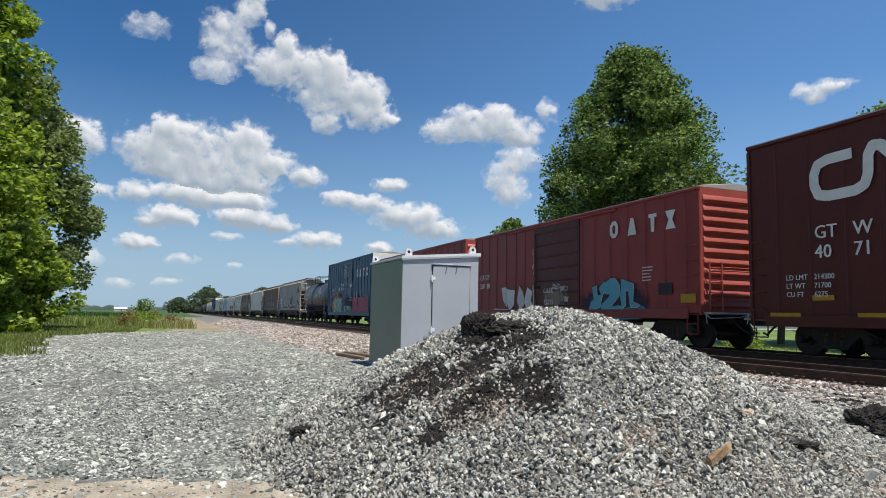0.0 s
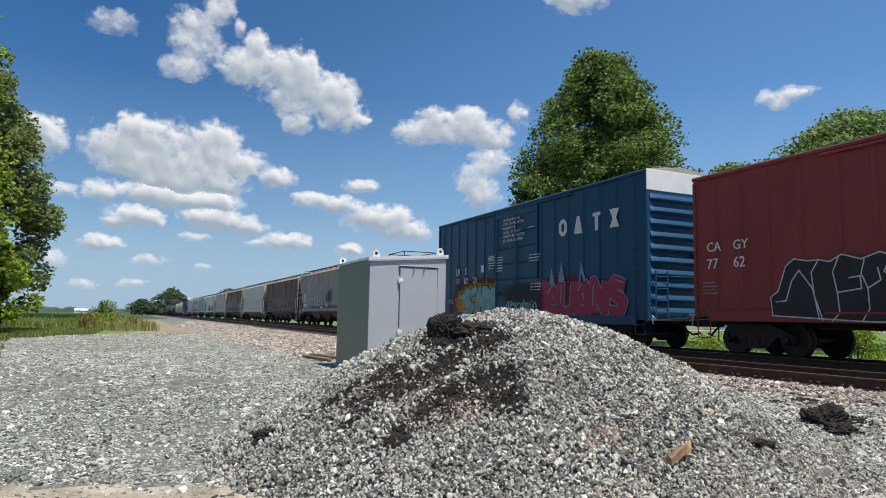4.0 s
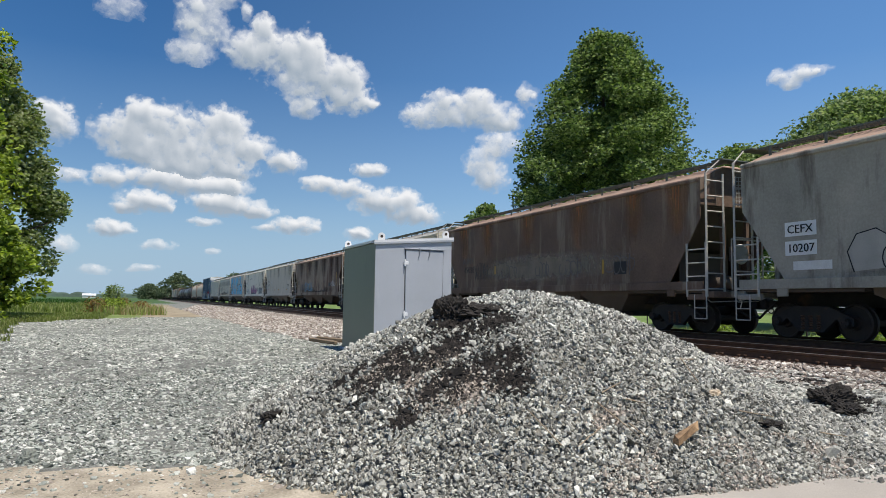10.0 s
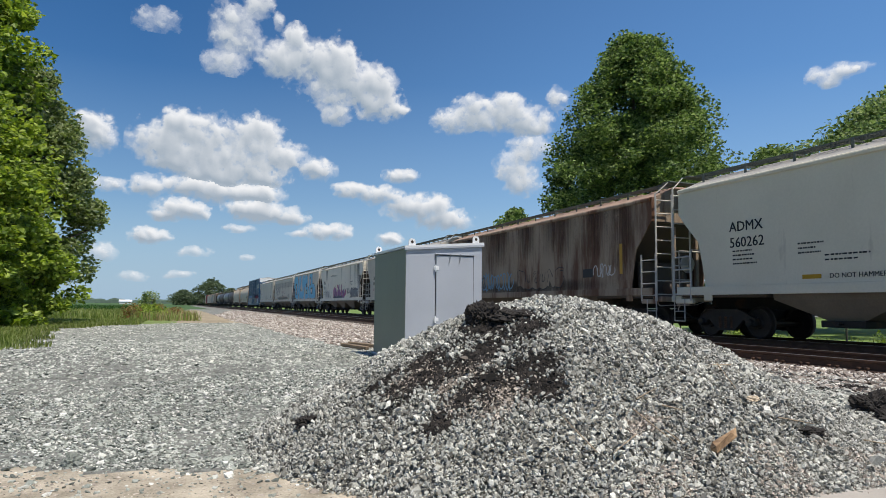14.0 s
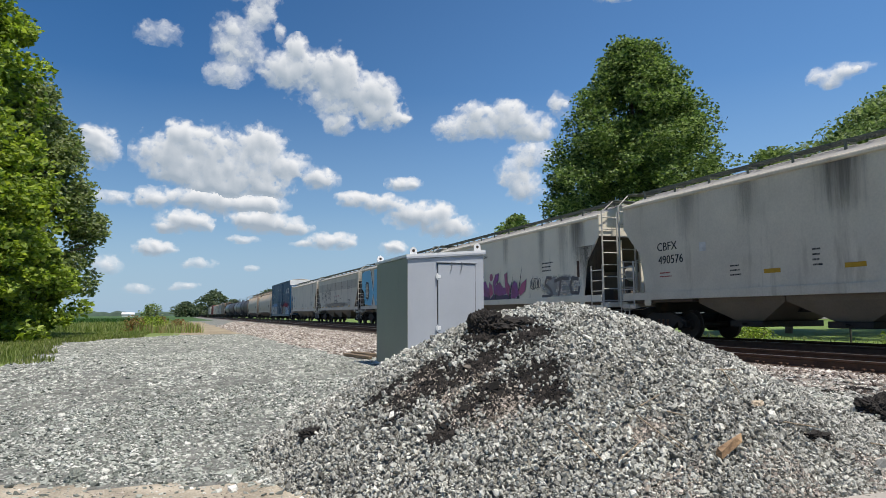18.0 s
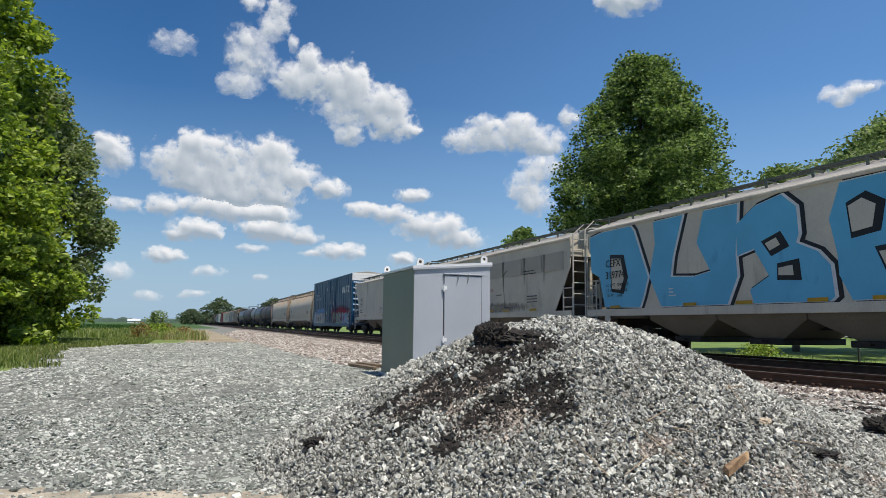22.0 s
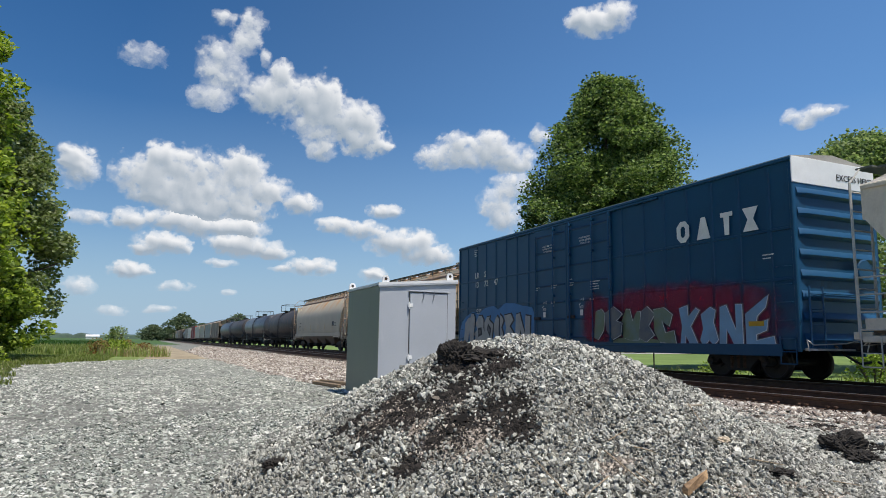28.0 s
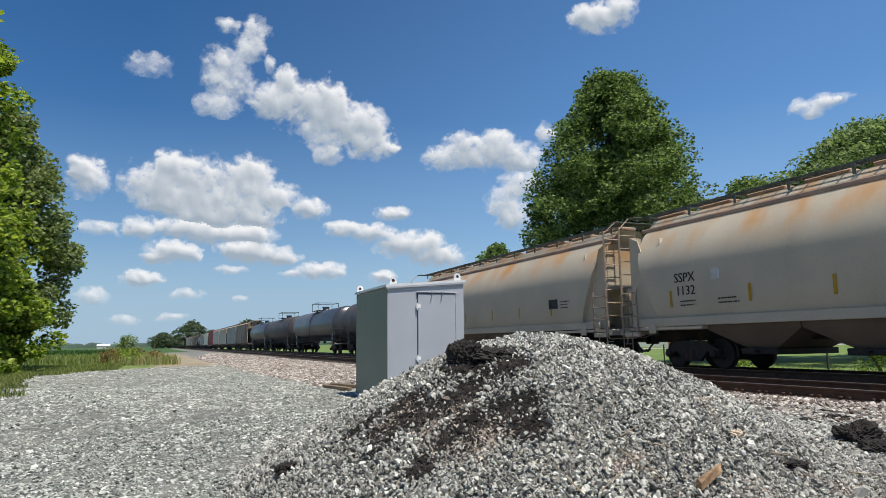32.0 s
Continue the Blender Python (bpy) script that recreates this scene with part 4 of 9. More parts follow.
def graffiti(car, y0, y1, z0, z1, count, fill, edge, seed, second=None, x=-HALF, spikes=0.3, label="spray-painted graffiti", fat=0.44):
    """A row of fat, leaning spray-painted shapes with outlines; y0 is the rear end."""
    rnd = random.Random(seed)
    back, letters, hi = Mesh(), [], Mesh()
    w, h = (y1 - y0) / count, z1 - z0
    for k in range(count):
        wide = min(abs(w) * fat, h * 0.36) * rnd.uniform(0.9, 1.1)
        lean, tall, low = rnd.uniform(-0.12, 0.22), rnd.uniform(0.86, 1.06), rnd.uniform(0, 0.08)
        front = Mesh()
        letters.append(front)
        for line in rnd.choice(SHAPES):
            pts = [(y0 + w * (k - 0.04 + 1.08 * u + lean * (v - 0.5)), z0 + wide * 0.5 + (h - wide) * (low + v * tall * (1 - low)) + rnd.uniform(-0.03, 0.03) * h) for u, v in line]
            stroke(back, pts, wide * 1.2, x - 0.0050 - 0.0022 * (k % 2))
            stroke(front, pts, wide, x - 0.0100 - 0.0022 * (k % 2))
            (a, b), (c, d) = pts[0], pts[1]
            stroke(hi, [(a + (c - a) * 0.15, b + (d - b) * 0.15 + wide * 0.18), (a + (c - a) * 0.8, b + (d - b) * 0.8 + wide * 0.18)], wide * 0.12, x - 0.0152)
            if rnd.random() < spikes:
                a, b = rnd.choice((pts[0], pts[-1]))
                s = 1 if b > (z0 + z1) / 2 else -0.25
                back.add([(x - 0.0095, a - wide * 0.6, b - 0.1 * s * h), (x - 0.0095, a + wide * 0.25 * rnd.uniform(-2, 2), b + 0.5 * s * h), (x - 0.0095, a + wide * 0.6, b)], [(0, 1, 2)])
    g = part("graffiti", back, edge, car, label)
    for k, m in enumerate(letters):
        part("graffiti_fill", m, fill, g)
    part("graffiti_line", hi, second or edge, g)
    return g


def grow(pts, w):
    """A closed outline moved outwards by w."""
    n = len(pts)
    area = sum(pts[k][0] * pts[(k + 1) % n][1] - pts[(k + 1) % n][0] * pts[k][1] for k in range(n))
    s = w if area > 0 else -w
    out = []
    for k in range(n):
        a, b, d = Vector(pts[k - 1]), Vector(pts[k]), Vector(pts[(k + 1) % n])
        u, v = (b - a).normalized(), (d - b).normalized()
        m = Vector((u.y + v.y, -u.x - v.x))
        m = m / max(0.55, m.length_squared / 2) if m.length > 1e-6 else Vector((u.y, -u.x))
        out.append((b.x + s * m.x, b.y + s * m.y))
    return out


def piece(car, letters, fills, edge, line=0.045, drop=(0.0, 0.0), x=-HALF, shine=None, label="spray-painted graffiti letter", holes=(), hole=None):
    """Sprayed letters as filled outlines over their own dark outline, each one a part of the car."""
    for k, pts in enumerate(letters):
        x0 = x - 0.006 - 0.0012 * (k % 3)
        g = part("graffiti", flat([(y + drop[0], z + drop[1]) for y, z in grow(pts, line)], x0), edge, car, label)
        if shine:
            part("graffiti_line", flat([(y + drop[0] * 0.5, z + drop[1] * 0.4) for y, z in grow(pts, line * 0.3)], x0 - 0.004), shine, g)
        part("graffiti_fill", flat(pts, x0 - 0.008), fills[k % len(fills)], g)
    for pts in holes:
        g = part("graffiti", flat(grow(pts, line * 1.3), x - 0.0185), edge, car)
        part("graffiti_fill", flat([(y - drop[0] * 0.6, z) for y, z in grow(pts, -0.02)], x - 0.0215), hole, g)


def haze_paint(name, colour, strength=1.0, streak=0.0):
    """Thin sprayed paint or settled grime that fades out at its rim in a speckle."""
    m = mat(name, colour, 0.75, 0, 0.25, 2.0, 0)
    n, l = m.node_tree.nodes, m.node_tree.links
    p, out = n["Principled BSDF"], n["Material Output"]
    at, co, grain, mp = n.new("ShaderNodeAttribute"), n.new("ShaderNodeTexCoord"), n.new("ShaderNodeTexNoise"), n.new("ShaderNodeMapping")
    at.attribute_name = "cover"
    mp.inputs["Scale"].default_value = (1.0, 1.0, 1.0 - 0.85 * streak)
    l.new(co.outputs["Object"], mp.inputs[0])
    l.new(mp.outputs[0], grain.inputs["Vector"])
    grain.inputs["Scale"].default_value, grain.inputs["Detail"].default_value, grain.inputs["Roughness"].default_value = 3.5, 8, 0.7
    if streak > 0.8:
        mp.inputs["Scale"].default_value = (1.0, 2.6, 0.12)
    add, span = n.new("ShaderNodeMath"), n.new("ShaderNodeMapRange")
    l.new(at.outputs["Fac"], add.inputs[0])
    l.new(grain.outputs[0], add.inputs[1])
    span.interpolation_type = "SMOOTHSTEP"
    span.inputs[1].default_value, span.inputs[2].default_value, span.inputs[4].default_value = 0.55, 1.25, strength
    l.new(add.outputs[0], span.inputs[0])
    clear, mix = n.new("ShaderNodeBsdfTransparent"), n.new("ShaderNodeMixShader")
    l.new(span.outputs[0], mix.inputs[0])
    l.new(clear.outputs[0], mix.inputs[1])
    l.new(p.outputs[0], mix.inputs[2])
    l.new(mix.outputs[0], out.inputs[0])
    return m


def haze(car, y0, y1, z0, z1, material, x=-HALF, name="stain", label="", off=0.003, runs=False, foot=0.0):
    """A soft-edged patch on the car's side; runs: it hangs down from its top edge; foot: nothing below this height."""
    m = Mesh()
    ny, nz = 20, 10
    m.v = [(x - off, y0 + (y1 - y0) * i / ny, max(foot, z0 + (z1 - z0) * j / nz)) for j in range(nz + 1) for i in range(ny + 1)]
    m.f = [(j * (ny + 1) + i, j * (ny + 1) + i + 1, (j + 1) * (ny + 1) + i + 1, (j + 1) * (ny + 1) + i) for j in range(nz) for i in range(ny) if z0 + (z1 - z0) * (j + 1) / nz > foot]
    me = m.data(name, material)
    at = me.attributes.new("cover", "FLOAT", "POINT")
    at.data.foreach_set("value", [(1.0 - abs(2 * i / ny - 1) ** 1.4) * (0.25 + 0.75 * (j / nz) ** 0.8) * min(1, 3.0 * j / nz) * 0.8 - 0.12 if runs else 0.75 - (abs(2 * i / ny - 1) ** 2 + abs(2 * j / nz - 1) ** 2) if name == "stain" else 1.0 - (abs(2 * i / ny - 1) ** 2.5 + abs(2 * j / nz - 1) ** 2.5) for j in range(nz + 1) for i in range(ny + 1)])
    return part(name, me, material, car, label)


def tag_piece(car, y0, y1, z0, z1, lines, rings, ink, haze, width=0.05, x=-HALF, label="rounded graffiti in thin black outline"):
    """Hollow rounded graffiti: lines and rings in shares of its box over a pale haze of paint."""
    def at(u, v):
        return (y0 + (y1 - y0) * u, z0 + (z1 - z0) * v)
    back, m = Mesh(), Mesh()
    for k, line in enumerate(lines):
        pts = [at(u, v) for u, v in line]
        cu, cv = sum(u for u, v in line) / len(line), sum(v for u, v in line) / len(line)
        back.add([(x - 0.005 - 0.0003 * k, *at(cu + (u - cu) * 0.96, cv + (v - cv) * 0.96)) for u, v in line], [tuple(range(len(line)))])
        stroke(m, pts, width * (0.8 + 0.4 * (k % 2)), x - 0.0105 - 0.0004 * (k % 3), 0.7)
    for u, v, r in rings:
        cy, cz = at(u, v)
        for q in (1.0, 0.66, 0.33):
            stroke(m, [(cy + r * q * math.cos(a), cz + r * q * math.sin(a) * 1.1) for a in np.linspace(0, 2 * math.pi, 15)], width * 0.8, x - 0.0135)
    g = part("graffiti", m, ink, car, label)
    part("graffiti_fill", back, haze, g)
    return g


def scrawl(car, y0, y1, z0, z1, count, material, seed, width=0.05, x=-HALF, label="thin spray-painted scrawl"):
    """Looping lines of spray paint."""
    rnd = random.Random(seed)
    m = Mesh()
    count *= 2
    w, h = (y1 - y0) / count * 1.0, z1 - z0
    for k in range(count):
        cy, cz = y0 + w * (k + 0.5), (z0 + z1) / 2
        a0, turn = rnd.uniform(0, 6), rnd.uniform(3.5, 6.2)
        ry, rz = abs(w) * rnd.uniform(0.6, 1.1), h * rnd.uniform(0.3, 0.5)
        pts = [(cy + ry * math.cos(a0 + turn * t) * (0.75 + 0.25 * math.cos(3 * t)), cz + rz * math.sin(a0 + turn * t)) for t in np.linspace(0, 1, 11)]
        stroke(m, pts, width, x - 0.006 - 0.002 * (k % 2))
        if rnd.random() < 0.6:
            q = [(cy + rnd.uniform(-0.5, 0.5) * w, z0 + h * v) for v in (rnd.uniform(-0.1, 0.2), rnd.uniform(0.4, 0.6), rnd.uniform(0.8, 1.15))]
            stroke(m, q, width * 1.2, x - 0.012)
    return part("graffiti", m, material, car, label)


def smears(car, y0, y1, z0, z1, count, material, seed, x=-HALF, label="faded black paint smears"):
    """Broken, mostly upright dabs of worn spray paint."""
    rnd = random.Random(seed)
    m = Mesh()
    for k in range(count):
        y, z = rnd.uniform(min(y0, y1), max(y0, y1)), rnd.uniform(z0, z1)
        d, l = rnd.uniform(-0.14, 0.14), rnd.uniform(0.08, 0.38)
        stroke(m, [(y, z), (y + d * 0.6, z + l * 0.5), (y + d, z + l)], rnd.uniform(0.02, 0.055), x - 0.006 - 0.0006 * (k % 8), 0.4)
    return part("graffiti", m, material, car, label)


# -- running gear --
def sideframe_mesh():
    m = Mesh()
    o = [(-1.02, 0.52), (-0.72, 0.66), (-0.42, 0.78), (0.42, 0.78), (0.72, 0.66), (1.02, 0.52), (1.02, 0.36), (0.78, 0.36), (0.62, 0.5), (0.40, 0.30), (0.30, 0.2), (-0.30, 0.2), (-0.40, 0.30), (-0.62, 0.5), (-0.78, 0.36), (-1.02, 0.36)]
    return m.prism(o, 0, 0.12)


def wheelset_mesh():
    m = Mesh()
    for s in (-1, 1):
        prof = [(0.66, 0.14), (0.67, 0.36), (0.645, 0.40), (0.655, 0.45), (0.68, 0.455), (0.695, 0.425), (0.80, 0.415), (0.81, 0.38), (0.79, 0.36), (0.775, 0.16), (0.83, 0.13), (0.83, 0.02)]
        m.lathe([(s * a, r) for a, r in prof], False, 18)
    m.rod((-0.95, 0, 0), (0.95, 0, 0), 0.085, 10)
    return m


def bearing_mesh():
    m = Mesh()
    m.lathe([(-1.17, 0.02), (-1.17, 0.10), (-1.02, 0.115), (-0.93, 0.115)], False, 12)
    for k in range(3):
        a = k * 2.094
        m.rod((-1.19, 0.06 * math.cos(a), 0.06 * math.sin(a)), (-1.16, 0.06 * math.cos(a), 0.06 * math.sin(a)), 0.018, 6)
    return m


def spring_mesh():
    m = Mesh()
    m.v = [((0.085 if k % 2 else 0.058) * math.cos(a * 0.7854), (0.085 if k % 2 else 0.058) * math.sin(a * 0.7854), 0.26 + 0.027 * k) for k in range(13) for a in range(8)]
    m.f = [(8 * k + a, 8 * k + (a + 1) % 8, 8 * k + 8 + (a + 1) % 8, 8 * k + 8 + a) for k in range(12) for a in range(8)]
    return m


def truck(car, y, far=False):
    t = part("truck", shared("truck", lambda: Mesh().slab(-0.95, 0.95, -0.22, 0.22, 0.5, 0.76, 0.03), STEEL_DARK), STEEL_DARK, car, "dark cast steel truck", shift(0, y, 0))
    for x in (-1.08, 0.96):
        part("side_frame", shared("side_frame", sideframe_mesh, STEEL_DARK), STEEL_DARK, t, "", shift(x, 0, 0))
    for d in (-0.86, 0.86):
        w = part("wheelset", shared("wheelset", wheelset_mesh, WHEEL_STEEL, True), WHEEL_STEEL, t, "rusty steel wheels on an axle", shift(0, d, 0.42))
        if not far:
            part("bearing", shared("bearing", bearing_mesh, STEEL_DARK), STEEL_DARK, t, "", shift(0, d, 0.42))
            WHEELS.append((w, d, car))
    if not far:
        for x in (-1.03, 1.03):
            for d in (-0.2, 0, 0.2):
                part("spring", shared("spring", spring_mesh, RUST), RUST, t, "", shift(x, d, 0))
        part("brake_beam", shared("brake_beam", lambda: Mesh().rod((-0.8, -0.35, 0.33), (0.8, -0.35, 0.33), 0.04).rod((-0.8, 0.35, 0.33), (0.8, 0.35, 0.33), 0.04).box(-0.8, -0.7, -0.42, -0.32, 0.25, 0.5).box(-0.8, -0.7, 0.32, 0.42, 0.25, 0.5), STEEL_DARK), STEEL_DARK, t)
    return t


def coupler(car, y, out):
    """Coupler, air hose and uncoupling lever at an end; out is -1 or 1."""
    m = Mesh().slab(-0.09, 0.09, min(y - out * 0.5, y + out * 0.55), max(y - out * 0.5, y + out * 0.55), 0.74, 0.92, 0.02)
    m.slab(-0.16, 0.14, min(y + out * 0.45, y + out * 0.8), max(y + out * 0.45, y + out * 0.8), 0.68, 0.98, 0.04)
    c = part("coupler", m, STEEL_DARK, car)
    h = Mesh().chain([(-0.35, y, 0.85), (-0.38, y + out * 0.3, 0.62), (-0.3, y + out * 0.55, 0.45), (-0.2, y + out * 0.75, 0.5)], 0.03, 6)
    part("air_hose", h, STEEL_DARK, c, "black rubber air hose")
    lv = Mesh().chain([(-1.4, y + out * 0.1, 0.98), (-1.38, y + out * 0.25, 0.86), (-0.5, y + out * 0.4, 0.9), (-0.1, y + out * 0.5, 1.0)], 0.014, 5)
    lv.chain([(-1.4, y + out * 0.1, 0.98), (-1.42, y + out * 0.16, 0.72)], 0.014, 5)
    part("uncoupling_lever", lv, LIGHT_METAL, c)


def ladder(car, x, y, z0, z1, width, rungs, material, along_y=True, name="ladder", r=0.016, lean=0.0):
    """Two stiles with single rungs; along_y: its rungs run along the car."""
    d = (0, width, 0) if along_y else (width, 0, 0)
    m = Mesh()
    for e in (0, 1):
        p = (x + d[0] * e, y + d[1] * e)
        m.rod((p[0], p[1], z0), (p[0] + (lean if not along_y else 0), p[1] + (lean if along_y else 0), z1), r * 1.5, 5)
    l = part(name, m, material, car)
    for k in range(rungs):
        t = (k + 0.5) / rungs
        z = z0 + (z1 - z0) * t
        lx, ly = (0, lean * t) if along_y else (lean * t, 0)
        me = shared("rung_%.2f_%d" % (width, along_y), lambda: Mesh().rod((0, 0, 0), d, r, 5), material)
        part("rung", me, material, l, "", shift(x + lx, y + ly, z))
    return l


def steps(car, x, y, material, name="sill_step"):
    m = Mesh().chain([(x, y, 1.05), (x, y, 0.42), (x, y + 0.42, 0.42), (x, y + 0.42, 1.05)], 0.016, 5)
    m.rod((x, y, 0.7), (x, y + 0.42, 0.7), 0.014, 5)
    return part(name, m, material, car)


# -- box cars --
def boxcar(label, near, rear, eave, sill, paint, end_paint, door_paint, doors, ribs, end_ribs, roof=ROOF_GALV, cap=None, mid_rail=(), tc=2.0, far=False):
    """doors: (start, end) of each leaf, metres from the near end; ribs: places of the side posts."""
    c, h = car_root("boxcar", label, near, rear)
    peak = eave + 0.2
    part("body", Mesh().run([(-HALF + 0.03, sill), (HALF - 0.03, sill), (HALF - 0.03, eave), (-HALF + 0.03, eave)], -h + 0.04, h - 0.04), paint, c)
    part("roof", Mesh().run([(-HALF, eave + 0.004), (HALF, eave + 0.004), (HALF, eave + 0.03), (0, peak), (-HALF, eave + 0.03)], -h, h), roof, c)
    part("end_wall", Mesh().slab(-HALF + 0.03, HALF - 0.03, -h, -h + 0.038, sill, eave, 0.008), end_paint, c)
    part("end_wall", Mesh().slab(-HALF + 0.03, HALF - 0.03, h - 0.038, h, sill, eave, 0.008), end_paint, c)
    for s in (-1, 1):
        part("top_chord", Mesh().slab(s * HALF - 0.03, s * HALF + 0.02, -h, h, eave - 0.08, eave, 0.01), paint, c)
        part("side_sill", Mesh().slab(s * HALF - 0.03, s * HALF + 0.03, -h + 0.5, h - 0.5, sill - 0.16, sill + 0.12, 0.01), paint, c)
        for y in (-h, h - 0.09):
            part("corner_post", Mesh().slab(s * (HALF - 0.02) - 0.03, s * (HALF - 0.02) + 0.03, y, y + 0.09, sill - 0.05, eave - 0.13, 0.012), paint, c)
    if far:
        part("centre_sill", Mesh().box(-0.3, 0.3, -h, h, 0.75, sill), STEEL_DARK, c)
    rib_h = eave - 0.13 - sill - 0.12
    rib = shared("post_%.2f" % rib_h, lambda: Mesh().add([(0, -0.07, 0), (0, 0.07, 0), (-0.034, 0.045, 0), (-0.034, -0.045, 0), (0, -0.07, rib_h), (0, 0.07, rib_h), (-0.034, 0.045, rib_h), (-0.034, -0.045, rib_h)], [(0, 1, 2, 3), (7, 6, 5, 4), (0, 3, 7, 4), (3, 2, 6, 7), (2, 1, 5, 6), (1, 0, 4, 5)]), paint)
    for d in ribs:
        part("side_post", rib, paint, c, "", shift(-HALF + 0.031, -h + d, sill + 0.12))
    for z in mid_rail:
        part("side_rail", Mesh().slab(-HALF - 0.0, -HALF + 0.05, -h + 0.1, h - 0.1, z, z + 0.07, 0.012), paint, c)
    for a, b in doors:
        d = part("door", Mesh().slab(-HALF - 0.03, -HALF + 0.05, -h + a, -h + b, sill + 0.1, eave - 0.16, 0.015), door_paint, c)
        n = 7
        for k in range(n):
            z = sill + 0.3 + (eave - sill - 0.75) * k / (n - 1)
            part("door_rib", shared("door_rib_%.2f" % (b - a), lambda: Mesh().add([(0, 0, -0.05), (0, b - a - 0.2, -0.05), (-0.035, b - a - 0.2, 0), (-0.035, 0, 0), (0, 0, 0.05), (0, b - a - 0.2, 0.05)], [(0, 1, 2, 3), (3, 2, 5, 4), (0, 3, 4), (1, 5, 2)]), door_paint), door_paint, d, "", shift(-HALF - 0.028, -h + a + 0.1, z))
        if not far:
            part("lock_bar", Mesh().rod((-HALF - 0.07, -h + b - 0.2, sill + 0.2), (-HALF - 0.07, -h + b - 0.2, eave - 0.4), 0.022, 6), door_paint, d)
            part("door_latch", Mesh().slab(-HALF - 0.1, -HALF - 0.03, -h + b - 0.5, -h + b - 0.1, sill + 0.95, sill + 1.05, 0.01), STEEL_DARK, d)
    lo, hi = min(a for a, b in doors), max(b for a, b in doors)
    for z in (sill + 0.02, eave - 0.17):
        part("door_track", Mesh().slab(-HALF - 0.06, -HALF + 0.03, -h + lo - 2.2, -h + hi + 2.2, z, z + 0.06, 0.01), paint, c)
    # ends: rolled ribs, ladder, walkway
    top = eave - (0.75 if cap else 0.25)
    er = shared("end_rib_%s" % end_paint.name, lambda: Mesh().add([(x, y, z) for x, w in ((-HALF + 0.12, 0.3), (-HALF + 0.35, 1), (HALF - 0.35, 1), (HALF - 0.12, 0.3)) for y, z in ((0, -0.1), (-0.08 * w, -0.07), (-0.115 * w, -0.02), (-0.085 * w, 0.06), (0, 0.13))], [(5 * i + k, 5 * i + k + 1, 5 * i + k + 6, 5 * i + k + 5) for i in range(3) for k in range(4)]), end_paint, True)
    for k in range(end_ribs):
        z = sill + 0.25 + (top - sill - 0.35) * k / (end_ribs - 1)
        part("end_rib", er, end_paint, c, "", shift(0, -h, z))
    if cap:
        for s in (-1, 1):
            part("end_cap", Mesh().slab(-HALF - 0.005, HALF + 0.005, s * h - 0.02, s * h + 0.02, eave - 0.62, eave + 0.02, 0.01), cap, c, "white painted top of the car end")
    if not far:
        n = max(8, int(h * 2 / 1.25))
        for k in range(n + 1):
            part("roof_seam", shared("roof_seam", lambda: Mesh().add([(-1.25, -0.04, 0.05), (0, -0.04, 0.2), (1.25, -0.04, 0.05), (-1.25, 0.04, 0.05), (0, 0.04, 0.2), (1.25, 0.04, 0.05), (-1.2, 0, 0.095), (0, 0, 0.235), (1.2, 0, 0.095)], [(0, 1, 7, 6), (1, 2, 8, 7), (6, 7, 4, 3), (7, 8, 5, 4), (0, 6, 3), (2, 5, 8)]), roof), roof, c, "", shift(0, -h + 0.15 + (2 * h - 0.3) * k / n, eave + 0.003))
        for s in (-1, 1):
            e = s * h
            ladder(c, -HALF + 0.2, e + s * 0.13, sill + 0.05, sill + 1.45, 0.45, 4, end_paint, False)
            part("grab_iron", Mesh().chain([(-HALF + 0.75, e, sill + 1.3), (-HALF + 0.75, e + s * 0.12, sill + 1.3), (HALF - 0.3, e + s * 0.12, sill + 1.3), (HALF - 0.3, e, sill + 1.3)], 0.016, 5), end_paint, c)
            part("end_platform", Mesh().slab(-HALF + 0.1, HALF - 0.1, min(e, e + s * 0.32), max(e, e + s * 0.32), sill - 0.02, sill + 0.03, 0.008), LIGHT_METAL, c)
            steps(c, -HALF - 0.01, -h + 0.12 if s < 0 else h - 0.54, paint)
            for k in range(5):
                z = sill + 0.25 + 0.42 * k
                y = e - s * 0.12
                part("side_grab", shared("side_grab", lambda: Mesh().chain([(0, 0, 0), (-0.07, 0, 0), (-0.07, -0.4, 0), (0, -0.4, 0)], 0.012, 5), paint), paint, c, "", shift(-HALF, y + (0.4 if s < 0 else 0), z))
        wheel = Mesh().lathe([(-0.02, 0.24), (0.0, 0.27), (0.02, 0.24)], True, 16, (0.6, -h - 0.2, sill + 1.9))
        for k in range(4):
            a = k * math.pi / 4
            wheel.rod((0.6 - 0.25 * math.cos(a), -h - 0.2, sill + 1.9 - 0.25 * math.sin(a)), (0.6 + 0.25 * math.cos(a), -h - 0.2, sill + 1.9 + 0.25 * math.sin(a)), 0.012, 5)
        part("hand_brake_wheel", wheel, end_paint, c)
        part("centre_sill", Mesh().box(-0.3, 0.3, -h, h, 0.72, sill - 0.02).box(-0.32, 0.32, -1.8, 1.8, 0.55, 0.74), STEEL_DARK, c)
        part("brake_rigging", Mesh().rod((-0.9, -h + 3.2, 0.72), (-0.9, h - 3.2, 0.72), 0.03).rod((-0.5, -2.2, 0.62), (-0.5, 2.4, 0.5), 0.025).slab(-1.0, -0.5, -0.6, 0.5, 0.45, 0.8, 0.05), STEEL_DARK, c)
    for y, o in ((-h, -1), (h, 1)):
        truck(c, y - o * tc, far)
        if not far:
            coupler(c, y, o)
    return c, h


